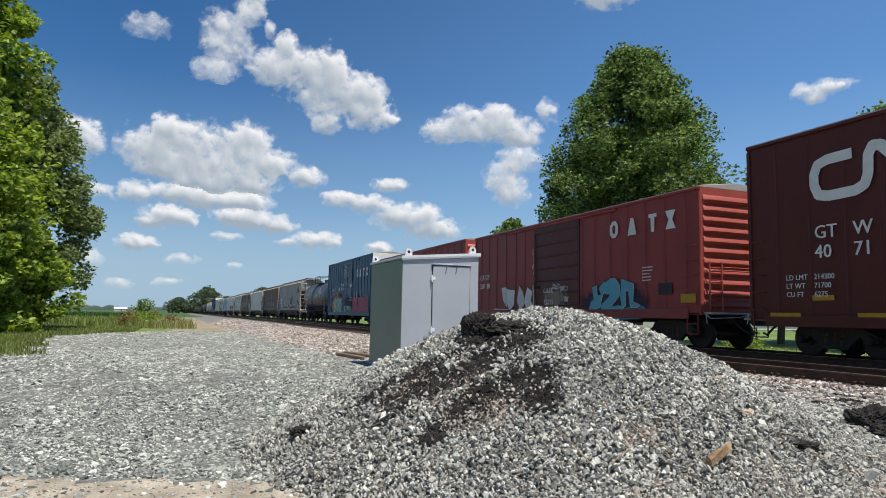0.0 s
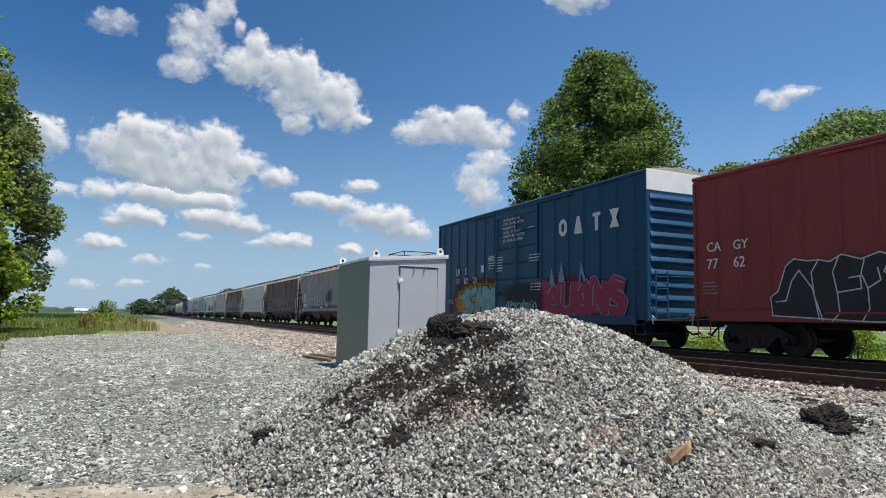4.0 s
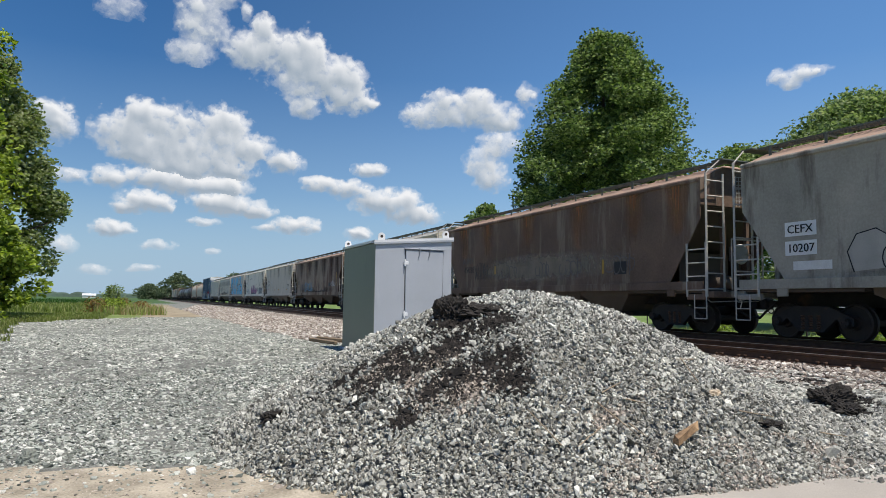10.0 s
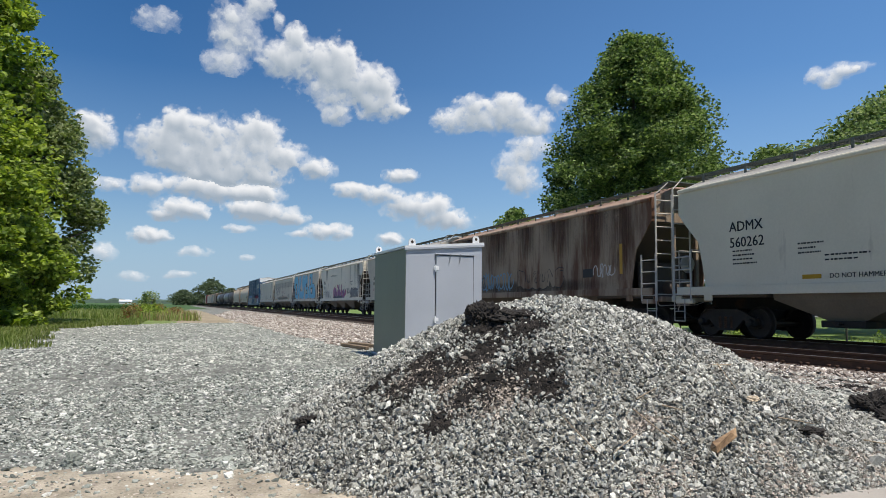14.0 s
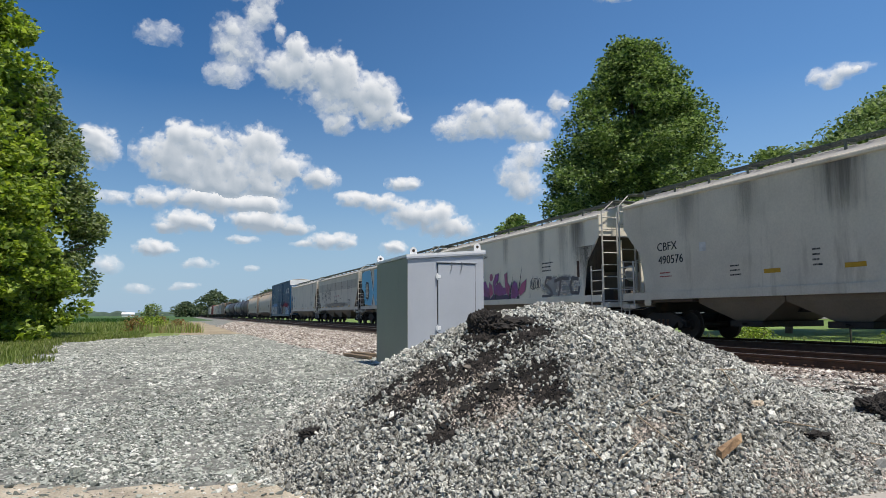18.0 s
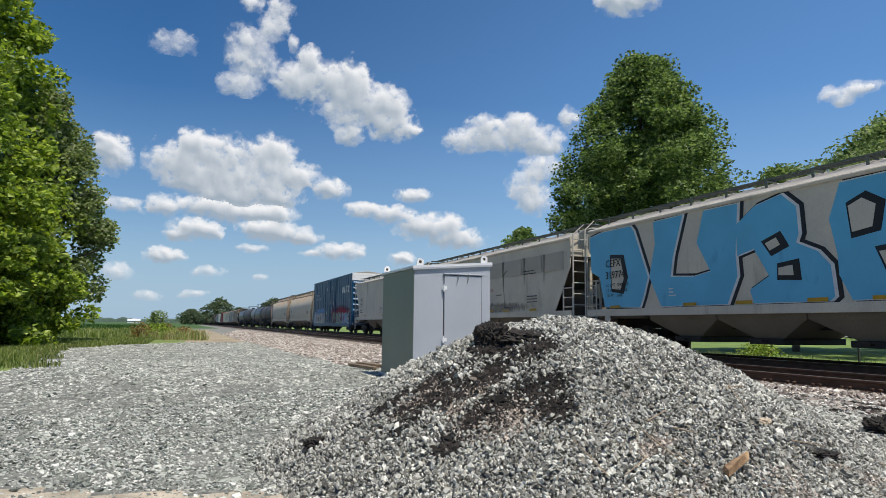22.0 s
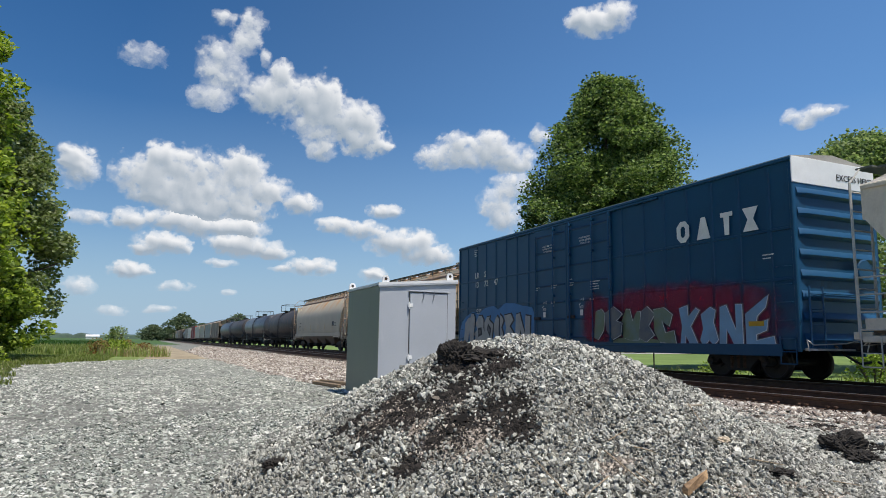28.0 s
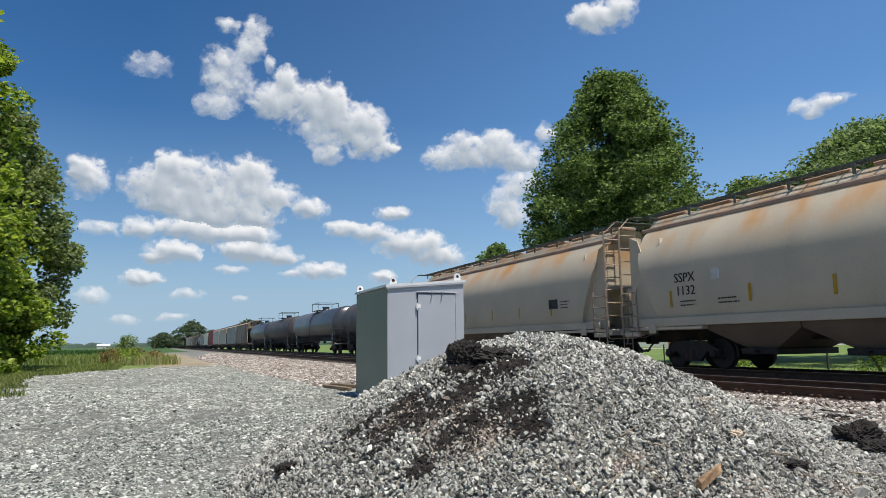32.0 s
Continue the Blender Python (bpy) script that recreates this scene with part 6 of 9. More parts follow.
def four_signs(c, places, z, height, material):
    """A large four-character emblem as plain blocks: a ring, a wedge, a post and an hourglass."""
    w, k = height * 0.8, height * 0.26
    x = -HALF - 0.012
    y = places[0]
    m = Mesh()
    o = [(0.3, 0), (0.7, 0), (1, 0.25), (1, 0.75), (0.7, 1), (0.3, 1), (0, 0.75), (0, 0.25)]
    i = [(0.42, 0.24), (0.58, 0.24), (0.68, 0.36), (0.68, 0.64), (0.58, 0.76), (0.42, 0.76), (0.32, 0.64), (0.32, 0.36)]
    m.add([(x, y - a * w, z + b * height) for a, b in o + i], [(j, (j + 1) % 8, 8 + (j + 1) % 8, 8 + j) for j in range(8)])
    part("emblem", m, material, c, "white block emblem")
    m = Mesh()
    y = places[1]
    m.add([(x, y - a * w, z + b * height) for a, b in ((0, 0), (1, 0), (0.66, 1), (0.34, 1))], [(0, 1, 2, 3)])
    part("emblem", m, material, c)
    m = Mesh()
    y = places[2]
    m.add([(x, y - a * w, z + b * height) for a, b in ((0.34, 0), (0.66, 0), (0.7, 0.8), (0.92, 0.8), (0.92, 1), (0.08, 1), (0.08, 0.8), (0.3, 0.8))], [(0, 1, 2, 7), (6, 3, 4, 5)])
    part("emblem", m, material, c)
    m = Mesh()
    y = places[3]
    m.add([(x, y - a * w, z + b * height) for a, b in ((0, 0), (1, 0), (0.68, 0.5), (1, 1), (0, 1), (0.32, 0.5))], [(0, 1, 2, 5), (5, 2, 3, 4)])
    part("emblem", m, material, c)


# 1: brown-red box car with a white line emblem
c, h = boxcar("brown-red boxcar with white lettering and a winding white emblem", -130.3, -115.2, 5.28, 0.85, MAROON_PAINT, MAROON_PAINT, MAROON_PAINT, ((5.9, 9.2),), [0.9 * k + 0.8 for k in range(6)] + [15.1 - 0.8 - 0.9 * k for k in range(6)], 9)
m = Mesh()
r = h - 1.95
stroke(m, [(r - 0.95, 4.52), (r - 0.35, 4.5), (r - 0.1, 4.42), (r, 4.2), (r, 3.95), (r - 0.1, 3.72), (r - 0.35, 3.66), (r - 1.0, 3.68), (r - 1.22, 3.78), (r - 1.3, 4.0), (r - 1.32, 4.4), (r - 1.42, 4.58), (r - 1.6, 4.56), (r - 2.3, 3.75), (r - 2.5, 3.68), (r - 2.65, 3.8), (r - 2.67, 4.5)], 0.24, -HALF - 0.012)
part("emblem", m, LETTER_WHITE, c, "winding white line emblem")
for txt, dy, z, s in (("GT", 0, 2.72, 0.3), ("W", 0.95, 2.72, 0.3), ("40", 0, 2.27, 0.3), ("71", 0.95, 2.27, 0.3), ("05", 1.85, 2.27, 0.3)):
    words(c, txt, r + 0.06 - dy, z, s, LETTER_WHITE, -HALF)
for k, (a, b) in enumerate((("LD LMT", "214300"), ("LT WT", "71700"), ("CU FT", "6275"))):
    words(c, a, h - 1.1, 1.79 - 0.2 * k, 0.12, LETTER_WHITE, -HALF)
    words(c, b, h - 1.85, 1.79 - 0.2 * k, 0.12, LETTER_WHITE, -HALF)
patch(c, "reflector", h - 2.35, h - 1.8, 1.3, 1.42, YELLOW)
for y in (h - 0.65, h - 2.9, h - 6.5):
    patch(c, "reflector", y - 0.85, y, 0.93, 1.02, YELLOW, -HALF - 0.03)

# 2: red box car with a darker door
RED_RIBS = [0.62, 1.5, 2.4, 3.3, 4.2, 5.1, 5.9, 9.3, 10.1, 10.9, 11.8, 12.7, 13.5, 14.3]
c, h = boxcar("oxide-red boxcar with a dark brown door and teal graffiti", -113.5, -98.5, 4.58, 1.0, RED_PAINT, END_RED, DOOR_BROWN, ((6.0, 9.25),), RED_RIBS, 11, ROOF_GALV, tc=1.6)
mid = -106.0
four_signs(c, [-109.35 - mid, -110.3 - mid, -111.3 - mid, -112.1 - mid], 3.5, 0.56, LETTER_WHITE)
words(c, "CA GY", -99.1 - mid, 2.5, 0.24, LETTER_WHITE)
words(c, "260  20", -99.1 - mid, 2.1, 0.24, LETTER_WHITE)
piece(c, [((5.35, 1.17), (1.52, 1.08), (1.25, 0.68), (1.94, 0.72), (5.2, 0.75))], [SPRAY_PALE], SPRAY_FADED, 0.03, label="pale grey spray-painted underlay")
piece(c, [((4.62, 2.07), (4.2, 2.11), (3.93, 1.71), (4.1, 1.22), (4.44, 1.52)), ((4.1, 2.01), (3.37, 1.94), (3.44, 1.31), (3.83, 1.08), (4.03, 1.32)),
          ((2.96, 2.12), (2.66, 1.86), (2.45, 1.39), (2.88, 1.06), (3.18, 1.5)), ((2.27, 2.03), (1.87, 1.84), (1.99, 1.48), (1.65, 1.2), (1.88, 1.01), (2.37, 1.12), (2.51, 1.58)),
          ((1.84, 2.09), (1.58, 2.06), (1.57, 1.03), (1.77, 1.12))], [SPRAY_PALE, SPRAY_WHITE], SPRAY_FADED, 0.035, label="pale grey spray-painted graffiti letter", x=-HALF - 0.008)
haze(c, -1.3, -5.6, 0.8, 1.9, SLATE_HAZE, name="graffiti", label="dark blue spray haze")
piece(c, [((-1.68, 0.72), (-1.75, 0.96), (-2.8, 1.06), (-5.02, 1.23), (-5.15, 1.16), (-5.25, 0.94), (-4.86, 0.82), (-2.96, 0.74))], [TEAL_DEEP], SPRAY_BLACK, 0.03, label="deep teal spray-painted underlay")
piece(c, [((-2.33, 1.87), (-2.59, 1.95), (-2.62, 1.57), (-2.85, 1.62), (-2.72, 1.83), (-3.01, 2.07), (-3.07, 1.81), (-2.89, 1.53), (-2.77, 1.18), (-2.44, 1.13), (-2.11, 1.08), (-2.26, 1.4), (-2.44, 1.43)),
          ((-2.82, 1.75), (-3.1, 2.02), (-3.36, 2.14), (-3.61, 2.14), (-3.85, 1.94), (-3.87, 1.58), (-3.63, 1.38), (-3.36, 1.21), (-3.79, 1.24), (-4.06, 1.17), (-3.94, 1.02), (-2.89, 1.02), (-2.81, 1.25), (-3.25, 1.5), (-3.38, 1.63), (-3.14, 1.64)),
          ((-3.97, 2.1), (-4.59, 1.92), (-4.55, 1.36), (-4.91, 1.25), (-4.73, 1.16), (-4.41, 1.19), (-4.31, 1.73), (-4.16, 1.7), (-4.17, 1.23), (-3.98, 1.17), (-3.91, 1.51))],
      [TEAL], SPRAY_BLACK, 0.04, (-0.02, -0.01), -HALF - 0.008, SPRAY_PALE, "teal spray-painted graffiti letter with a black outline")
for y, z in ((1.75, 3.35), (1.7, 3.05), (1.72, 2.75), (1.66, 2.5)):
    scrawl(c, y + 0.12, y - 0.14, z, z + 0.22, 1, SPRAY_PALE, int(z * 100), 0.045)
for k, (y, w, z) in enumerate(((0.9, 0.9, 1.75), (0.2, 0.5, 1.9), (-0.3, 0.5, 1.8), (0.8, 0.6, 1.3), (-0.6, 0.3, 1.4))):
    scrawl(c, y, y - w, z, z + 0.2, 2, SPRAY_PALE, 300 + k, 0.025, -HALF - 0.07)
haze(c, 1.3, -1.3, 1.0, 2.1, DUST, -HALF - 0.062)
bars(c, -111.0 - mid, 2.0, 0.5, 0.5, 5, LETTER_WHITE)
patch(c, "notice_plate", -112.35 - mid, -111.75 - mid, 1.55, 1.9, SPRAY_BLACK, -HALF)
patch(c, "reflector", -113.3 - mid, -112.7 - mid, 1.3, 1.55, YELLOW, -HALF)

# 3: red box car with scrawled graffiti
c, h = boxcar("oxide-red boxcar with black bubble graffiti and yellow bars", -97.3, -82.3, 4.68, 1.0, RED_PAINT, END_RED, RED_PAINT, ((6.05, 9.05),), RED_RIBS, 9, ROOF_GALV, tc=1.6)
mid = -89.8
four_signs(c, [-92.55 - mid, -93.45 - mid, -94.35 - mid, -95.1 - mid], 3.5, 0.58, LETTER_WHITE)
words(c, "CA", -82.75 - mid, 2.65, 0.24, LETTER_WHITE)
words(c, "GY", -83.6 - mid, 2.65, 0.24, LETTER_WHITE)
words(c, "77", -82.75 - mid, 2.2, 0.26, LETTER_WHITE)
words(c, "62", -83.6 - mid, 2.2, 0.26, LETTER_WHITE)
words(c, "CLOSE AND LOCK DOORS", -88.95 - mid, 4.08, 0.105, LETTER_WHITE, -HALF - 0.07)
words(c, "BEFORE MOVING CAR", -88.95 - mid, 3.9, 0.105, LETTER_WHITE, -HALF - 0.07)
tag = ((5.1, 1.42), (4.89, 1.56), (4.68, 2.12), (4.46, 2.28), (4.11, 2.21), (3.86, 2.22), (3.6, 2.16), (3.32, 2.3), (2.91, 2.17), (2.51, 2.29), (2.26, 2.18), (1.88, 2.27), (1.61, 2.19), (1.59, 1.7), (1.48, 1.37), (1.41, 0.9), (1.67, 0.86), (2.94, 0.88), (5.05, 0.99))
g = part("graffiti", flat(tag, -HALF - 0.036), SPRAY_COAL, c, "black bubble graffiti with pale outlines")
lines = stroke(Mesh(), list(tag) + [tag[0]], 0.03, -HALF - 0.039)
for bend in (((4.97, 1.31), (4.69, 1.33), (4.53, 1.79), (4.34, 2.01), (4.02, 1.59), (3.88, 0.9)), ((3.86, 2.22), (4.04, 1.95), (3.98, 1.41), (3.8, 0.89)), ((3.39, 2.27), (3.54, 1.93), (3.45, 1.49), (2.92, 1.56), (2.94, 1.82), (3.19, 1.79)),
             ((3.45, 1.49), (3.41, 1.05), (3.6, 0.87)), ((2.84, 2.17), (2.92, 1.87), (2.79, 1.56), (2.52, 1.72), (2.58, 1.98)), ((2.79, 1.56), (2.77, 1.13), (2.94, 0.87)),
             ((2.32, 2.18), (2.45, 1.89), (2.27, 1.72), (2.01, 1.75), (2.25, 1.38), (2.29, 0.87)), ((2.26, 1.93), (1.74, 1.93)), ((2.04, 1.71), (2.0, 1.38), (1.84, 1.37), (1.8, 1.66))):
    stroke(lines, bend, 0.03, -HALF - 0.039)
part("graffiti_line", lines, SPRAY_PALE, g)
scrawled = Mesh()
for bend in (((1.22, 1.86), (1.04, 1.96), (1.08, 1.86)), ((0.97, 1.74), (0.92, 2.06), (0.61, 2.09)), ((1.0, 1.9), (0.7, 1.94)), ((0.59, 2.04), (0.68, 1.79), (0.51, 1.77), (0.42, 2.0), (0.59, 2.04)),
             ((0.38, 1.75), (0.33, 2.04), (0.14, 2.0), (0.29, 1.9), (0.13, 1.74)), ((0.12, 2.03), (-0.13, 2.05), (0.15, 1.76), (-0.14, 1.78)), ((-0.12, 1.76), (-0.25, 2.06), (-0.34, 1.79)), ((-0.14, 1.88), (-0.32, 1.89))):
    stroke(scrawled, bend, 0.034, -HALF - 0.072)
for bend in (((-0.27, 1.97), (-0.45, 2.03), (-0.5, 1.93), (-0.28, 1.77), (-0.56, 1.78)), ((-0.6, 1.98), (-0.54, 1.81), (-0.67, 1.77), (-0.76, 1.96), (-0.6, 1.98)), ((-0.76, 1.95), (-0.91, 2.04), (-0.96, 1.94), (-0.77, 1.77), (-0.99, 1.79)),
             ((-1.06, 2.03), (-1.01, 1.79)), ((-1.28, 2.06), (-1.2, 1.95), (-1.25, 1.81))):
    stroke(scrawled, bend, 0.034, -HALF - 0.072)
part("graffiti", scrawled, SPRAY_PALE, c, "thin pale scrawled spray lettering")
for y, z, w, t in ((2.04, 3.39, 0.3, 0.05), (1.85, 3.24, 0.22, 0.14), (2.2, 2.98, 0.14, 0.1), (1.84, 2.96, 0.12, 0.22), (2.04, 2.72, 0.3, 0.26), (1.9, 2.5, 0.2, 0.06)):
    patch(c, "sticker", y - w / 2, y + w / 2, z - t / 2, z + t / 2, SPRAY_PALE, -HALF)
patch(c, "notice_plate", 0.93, 1.2, 3.0, 3.16, SPRAY_PALE, -HALF - 0.07)
bars(c, 0.2, 2.8, 0.62, 0.05, 1, LETTER_DIM)
for s0 in (-91.8, -93.9, -95.9):
    patch(c, "reflector", s0 - mid, s0 + 0.12 - mid if s0 != -95.9 else s0 + 0.35 - mid, 1.3, 1.95, YELLOW, -HALF)
for s0, z in ((-95.2, 1.9), (-93.4, 1.35), (-83.0, 1.55), (-94.5, 1.1)):
    bars(c, s0 + 0.4 - mid, z, 0.55, 0.36, 4, LETTER_DIM)

# 4: navy box car with white end tops
c, h = boxcar("navy blue high-cube boxcar with white end top and orange graffiti", -80.5, -65.6, 5.33, 0.85, BLUE_PAINT, BLUE_END, BLUE_PAINT, ((5.9, 7.5), (7.52, 9.1)), [0.6, 1.45, 2.3, 3.15, 4.0, 4.85, 5.7, 9.3, 10.15, 11.0, 11.85, 12.7, 13.55, 14.3], 10, ROOF_GALV, WHITE, tc=2.0)
mid = -73.05
four_signs(c, [-76.0 - mid, -76.9 - mid, -77.9 - mid, -78.8 - mid], 3.75, 0.6, LETTER_WHITE)
words(c, "LR", -67.6 - mid, 2.78, 0.3, LETTER_WHITE)
words(c, "S", -68.55 - mid, 2.78, 0.3, LETTER_WHITE)
for k, txt in enumerate(("10", "02", "23")):
    words(c, txt, -67.62 - 0.85 * k - mid, 2.36, 0.27, LETTER_WHITE)
for k, txt in enumerate(("CLOSE AND LOCK", "BOTH DOORS BEFORE", "MOVING CAR", "CIERRE Y BLOQUEE", "AMBAS PUERTAS ANTES", "DE MOVER EL CARRO")):
    words(c, txt, -72.1 - mid, 4.75 - 0.17 * k, 0.11, LETTER_WHITE, -HALF - 0.07)
for s0, z, n in ((-70.75, 2.9, 5), (-70.75, 3.3, 2), (-71.6, 2.75, 6), (-66.9, 1.5, 2), (-74.1, 3.0, 3), (-74.0, 4.3, 1), (-74.2, 1.9, 3)):
    bars(c, s0 - mid, z, 0.7 if n != 3 else 1.0, 0.11 * n, n, LETTER_WHITE, -HALF - (0.07 if s0 < -71.5 else 0))
patch(c, "notice_plate", -70.35 - mid, -70.1 - mid, 2.8, 3.1, LETTER_WHITE, -HALF)
haze(c, 6.3, -0.2, 0.2, 2.75, FLAME_RIM, name="graffiti", label="dark red spray haze round orange", off=0.003, foot=0.72)
haze(c, 5.9, 0.0, 0.3, 2.5, FLAME, name="graffiti", label="orange spray-painted haze", off=0.0045, foot=0.72)
haze(c, 0.2, -6.5, 0.2, 2.5, FLAME_RIM, name="graffiti", off=0.0035, foot=0.72)
piece(c, [((5.07, 0.77), (5.11, 1.07), (4.29, 1.02), (3.19, 0.97), (1.02, 1.12), (0.74, 0.82), (3.19, 0.74))], [TEAL_DEEP], SPRAY_BLACK, 0.04, label="deep teal spray-painted underlay")
piece(c, [((4.61, 1.98), (4.21, 2.16), (3.85, 2.02), (3.42, 2.21), (3.3, 1.99), (3.55, 1.82), (4.08, 1.73), (3.86, 1.55), (3.57, 1.43), (3.63, 1.14), (4.1, 0.92), (4.8, 0.81), (4.59, 1.14), (4.13, 1.21), (4.44, 1.44), (4.64, 1.68)),
          ((5.09, 1.77), (4.63, 1.88), (4.6, 1.68), (4.84, 1.64)),
          ((3.48, 1.35), (3.15, 2.13), (2.94, 2.19), (2.86, 1.69), (2.72, 2.17), (2.39, 2.18), (2.33, 1.67), (2.41, 0.79), (2.72, 0.83), (2.75, 1.34), (2.97, 1.3), (3.1, 0.85), (3.4, 1.06))],
      [SEA_PAINT], SPRAY_BLACK, 0.06, (-0.05, 0.01), -HALF - 0.008, SPRAY_MINT, "mint green spray-painted graffiti letter with a black outline")
piece(c, [((2.32, 2.1), (2.08, 2.0), (1.82, 0.84), (2.2, 0.8), (2.31, 1.26)),
          ((1.96, 2.12), (1.48, 2.03), (1.09, 2.2), (1.14, 1.69), (1.31, 1.63), (1.34, 1.87), (1.63, 1.93), (1.72, 1.58), (1.36, 1.38), (1.65, 1.32), (1.59, 1.06), (1.24, 1.0), (1.67, 0.84), (1.91, 1.26), (2.02, 1.66))],
      [SEA_PAINT], SPRAY_BLACK, 0.06, (-0.05, 0.01), -HALF - 0.012, SPRAY_MINT, "mint green spray-painted graffiti letter with a black outline")
haze(c, 0.9, -2.2, 0.9, 2.3, SLATE_HAZE, -HALF - 0.062, "graffiti")
scrawl(c, 0.6, -1.6, 1.0, 1.5, 5, SPRAY_MINT, 24, 0.05, -HALF - 0.066)
scrawl(c, -72.1 - mid, -74.6 - mid, 1.4, 2.2, 6, SPRAY_BLACK, 22, 0.04, -HALF - 0.07)
graffiti(c, -74.3 - mid, -79.6 - mid, 0.82, 2.3, 6, SPRAY_RED, SPRAY_STEEL, 23, SPRAY_STEEL, spikes=0.6, label="crimson spray-painted graffiti with blue outlines")

# 5: black tank car
c, h = tank_car("black tank car with a ladder and railed top platform", -64.2, -52.6, TANK_BLACK, 3.98, 1.42)
mid = -58.4
for s0 in (-53.6, -55.2, -56.7, -60.2, -61.5):
    a = 0.5
    part("reflector", Mesh().box(-1.445, -1.432, s0 - mid - 0.05, s0 - mid + 0.05, 2.35, 2.85), YELLOW, c)
words(c, "17755", -55.15 - mid, 2.62, 0.23, LETTER_WHITE, -1.425)
words(c, "ADMX", -54.25 - mid, 2.62, 0.23, LETTER_WHITE, -1.425)
for s0, z, w, n in ((-54.35, 2.2, 1.4, 3), (-61.0, 2.75, 1.6, 6), (-59.0, 2.3, 0.8, 4), (-57.9, 2.15, 0.7, 4)):
    bars(c, s0 - mid, z, w, 0.1 * n, n, LETTER_WHITE, -1.43)
words(c, "NEENER", -60.0 - mid, 1.98, 0.2, SPRAY_STEEL, -1.445, 1.0, "graffiti")

# 6: grimy grey hopper with line graffiti
c, h = hopper("grimy grey covered hopper with black line graffiti", -51.3, -35.6, GREY_GRIMY, ROOF_RUST, 4.28, 1.4, 3, True, tc=1.5)
mid = -43.45
for z, t in ((2.42, "CEFX"), (1.98, "10207")):
    patch(c, "number_panel", -37.6 - mid, -36.8 - mid, z - 0.04, z + 0.29, WHITE)
    words(c, t, -36.86 - mid, z + 0.03, 0.19, LETTER_BLACK, -HALF - 0.012)
patch(c, "number_panel", -37.95 - mid, -37.0 - mid, 1.6, 1.8, SPRAY_WHITE)
haze(c, -1.2, -3.2, 1.5, 3.2, SOOT_THIN)
haze(c, -6.9, -5.4, 2.9, 4.1, SOOT)
haze(c, 7.4, -7.4, 1.2, 1.8, SOOT)
haze(c, -5.2, -6.8, 1.7, 2.6, YELLOW_HAZE)
tag_piece(c, -38.3 - mid, -45.2 - mid, 1.45, 2.55, (
    ((0.02, 0.05), (0.0, 0.45), (0.03, 0.78), (0.09, 0.86), (0.13, 0.7), (0.15, 0.5), (0.12, 0.1)),
    ((0.21, 0.05), (0.19, 0.5), (0.21, 0.85), (0.26, 0.92), (0.3, 0.8), (0.28, 0.5), (0.24, 0.45)),
    ((0.31, 0.1), (0.31, 0.7), (0.36, 0.98), (0.42, 0.92), (0.44, 0.7), (0.37, 0.62), (0.4, 0.4), (0.46, 0.3), (0.52, 0.1)),
    ((0.47, 0.45), (0.48, 0.9), (0.53, 1.02), (0.56, 0.9), (0.53, 0.3), (0.62, 0.35), (0.66, 0.12), (0.54, 0.05)),
    ((0.63, 0.3), (0.62, 0.7), (0.66, 0.98), (0.73, 1.05), (0.79, 0.85), (0.8, 0.5), (0.74, 0.2), (0.68, 0.1)),
    ((0.84, 0.05), (0.82, 0.3), (0.87, 0.48), (0.94, 0.45), (0.97, 0.3), (0.98, 0.05))),
    ((0.15, 0.3, 0.3), (0.72, 0.58, 0.33)), SPRAY_BLACK, SPRAY_HAZE, 0.034)
scrawl(c, -44.3 - mid, -45.6 - mid, 1.9, 2.7, 3, SPRAY_BLACK, 42, 0.07)
patch(c, "notice_plate", -43.6 - mid, -42.6 - mid, 1.42, 1.54, SPRAY_WHITE)
patch(c, "notice_plate", -50.3 - mid, -49.7 - mid, 1.75, 2.1, SPRAY_BLACK)
bars(c, -46.6 - mid, 1.45, 1.1, 0.2, 2, LETTER_BLACK)
m = Mesh()
stroke(m, [(-46.4 - mid, 3.6), (-46.38 - mid, 3.1), (-46.36 - mid, 2.7)], 0.04, -HALF - 0.025)
part("graffiti", m, SPRAY_BLACK, c)

# 7: brown hopper
c, h = hopper("brown rust-grimed covered hopper with faint graffiti", -34.2, -18.1, BROWN_GRIME, ROOF_RUST, 4.2, 1.4, 4, True, tc=1.4)
mid = -26.15
words(c, "ADMX", -19.7 - mid, 2.5, 0.26, SPRAY_FADED)
haze(c, -7.4, 7.4, 1.3, 2.9, DUST)
for y in (-7.2, -5.4, -2.6, 0.8, 4.1, 6.3):
    haze(c, y - 0.8, y + 0.8, 2.2, 4.12, RUST_RUN, runs=True)
words(c, "49028", -19.85 - mid, 2.08, 0.28, LETTER_BLACK)
scrawl(c, -20.9 - mid, -22.2 - mid, 1.75, 2.5, 3, SPRAY_BLACK, 45, 0.028)
for y0, y1, n in ((-23.4, -24.6, 2), (-26.0, -26.9, 2), (-27.6, -28.9, 2), (-30.2, -31.6, 2)):
    scrawl(c, y0 - mid, y1 - mid, 1.7, 2.3, n, SPRAY_FADED, 46 + n, 0.035)
patch(c, "notice_plate", -31.2 - mid, -30.6 - mid, 1.7, 2.1, SPRAY_BLACK)
patch(c, "reflector", -22.85 - mid, -22.75 - mid, 1.95, 2.3, YELLOW)
patch(c, "reflector", -30.1 - mid, -30.0 - mid, 1.75, 2.2, YELLOW)

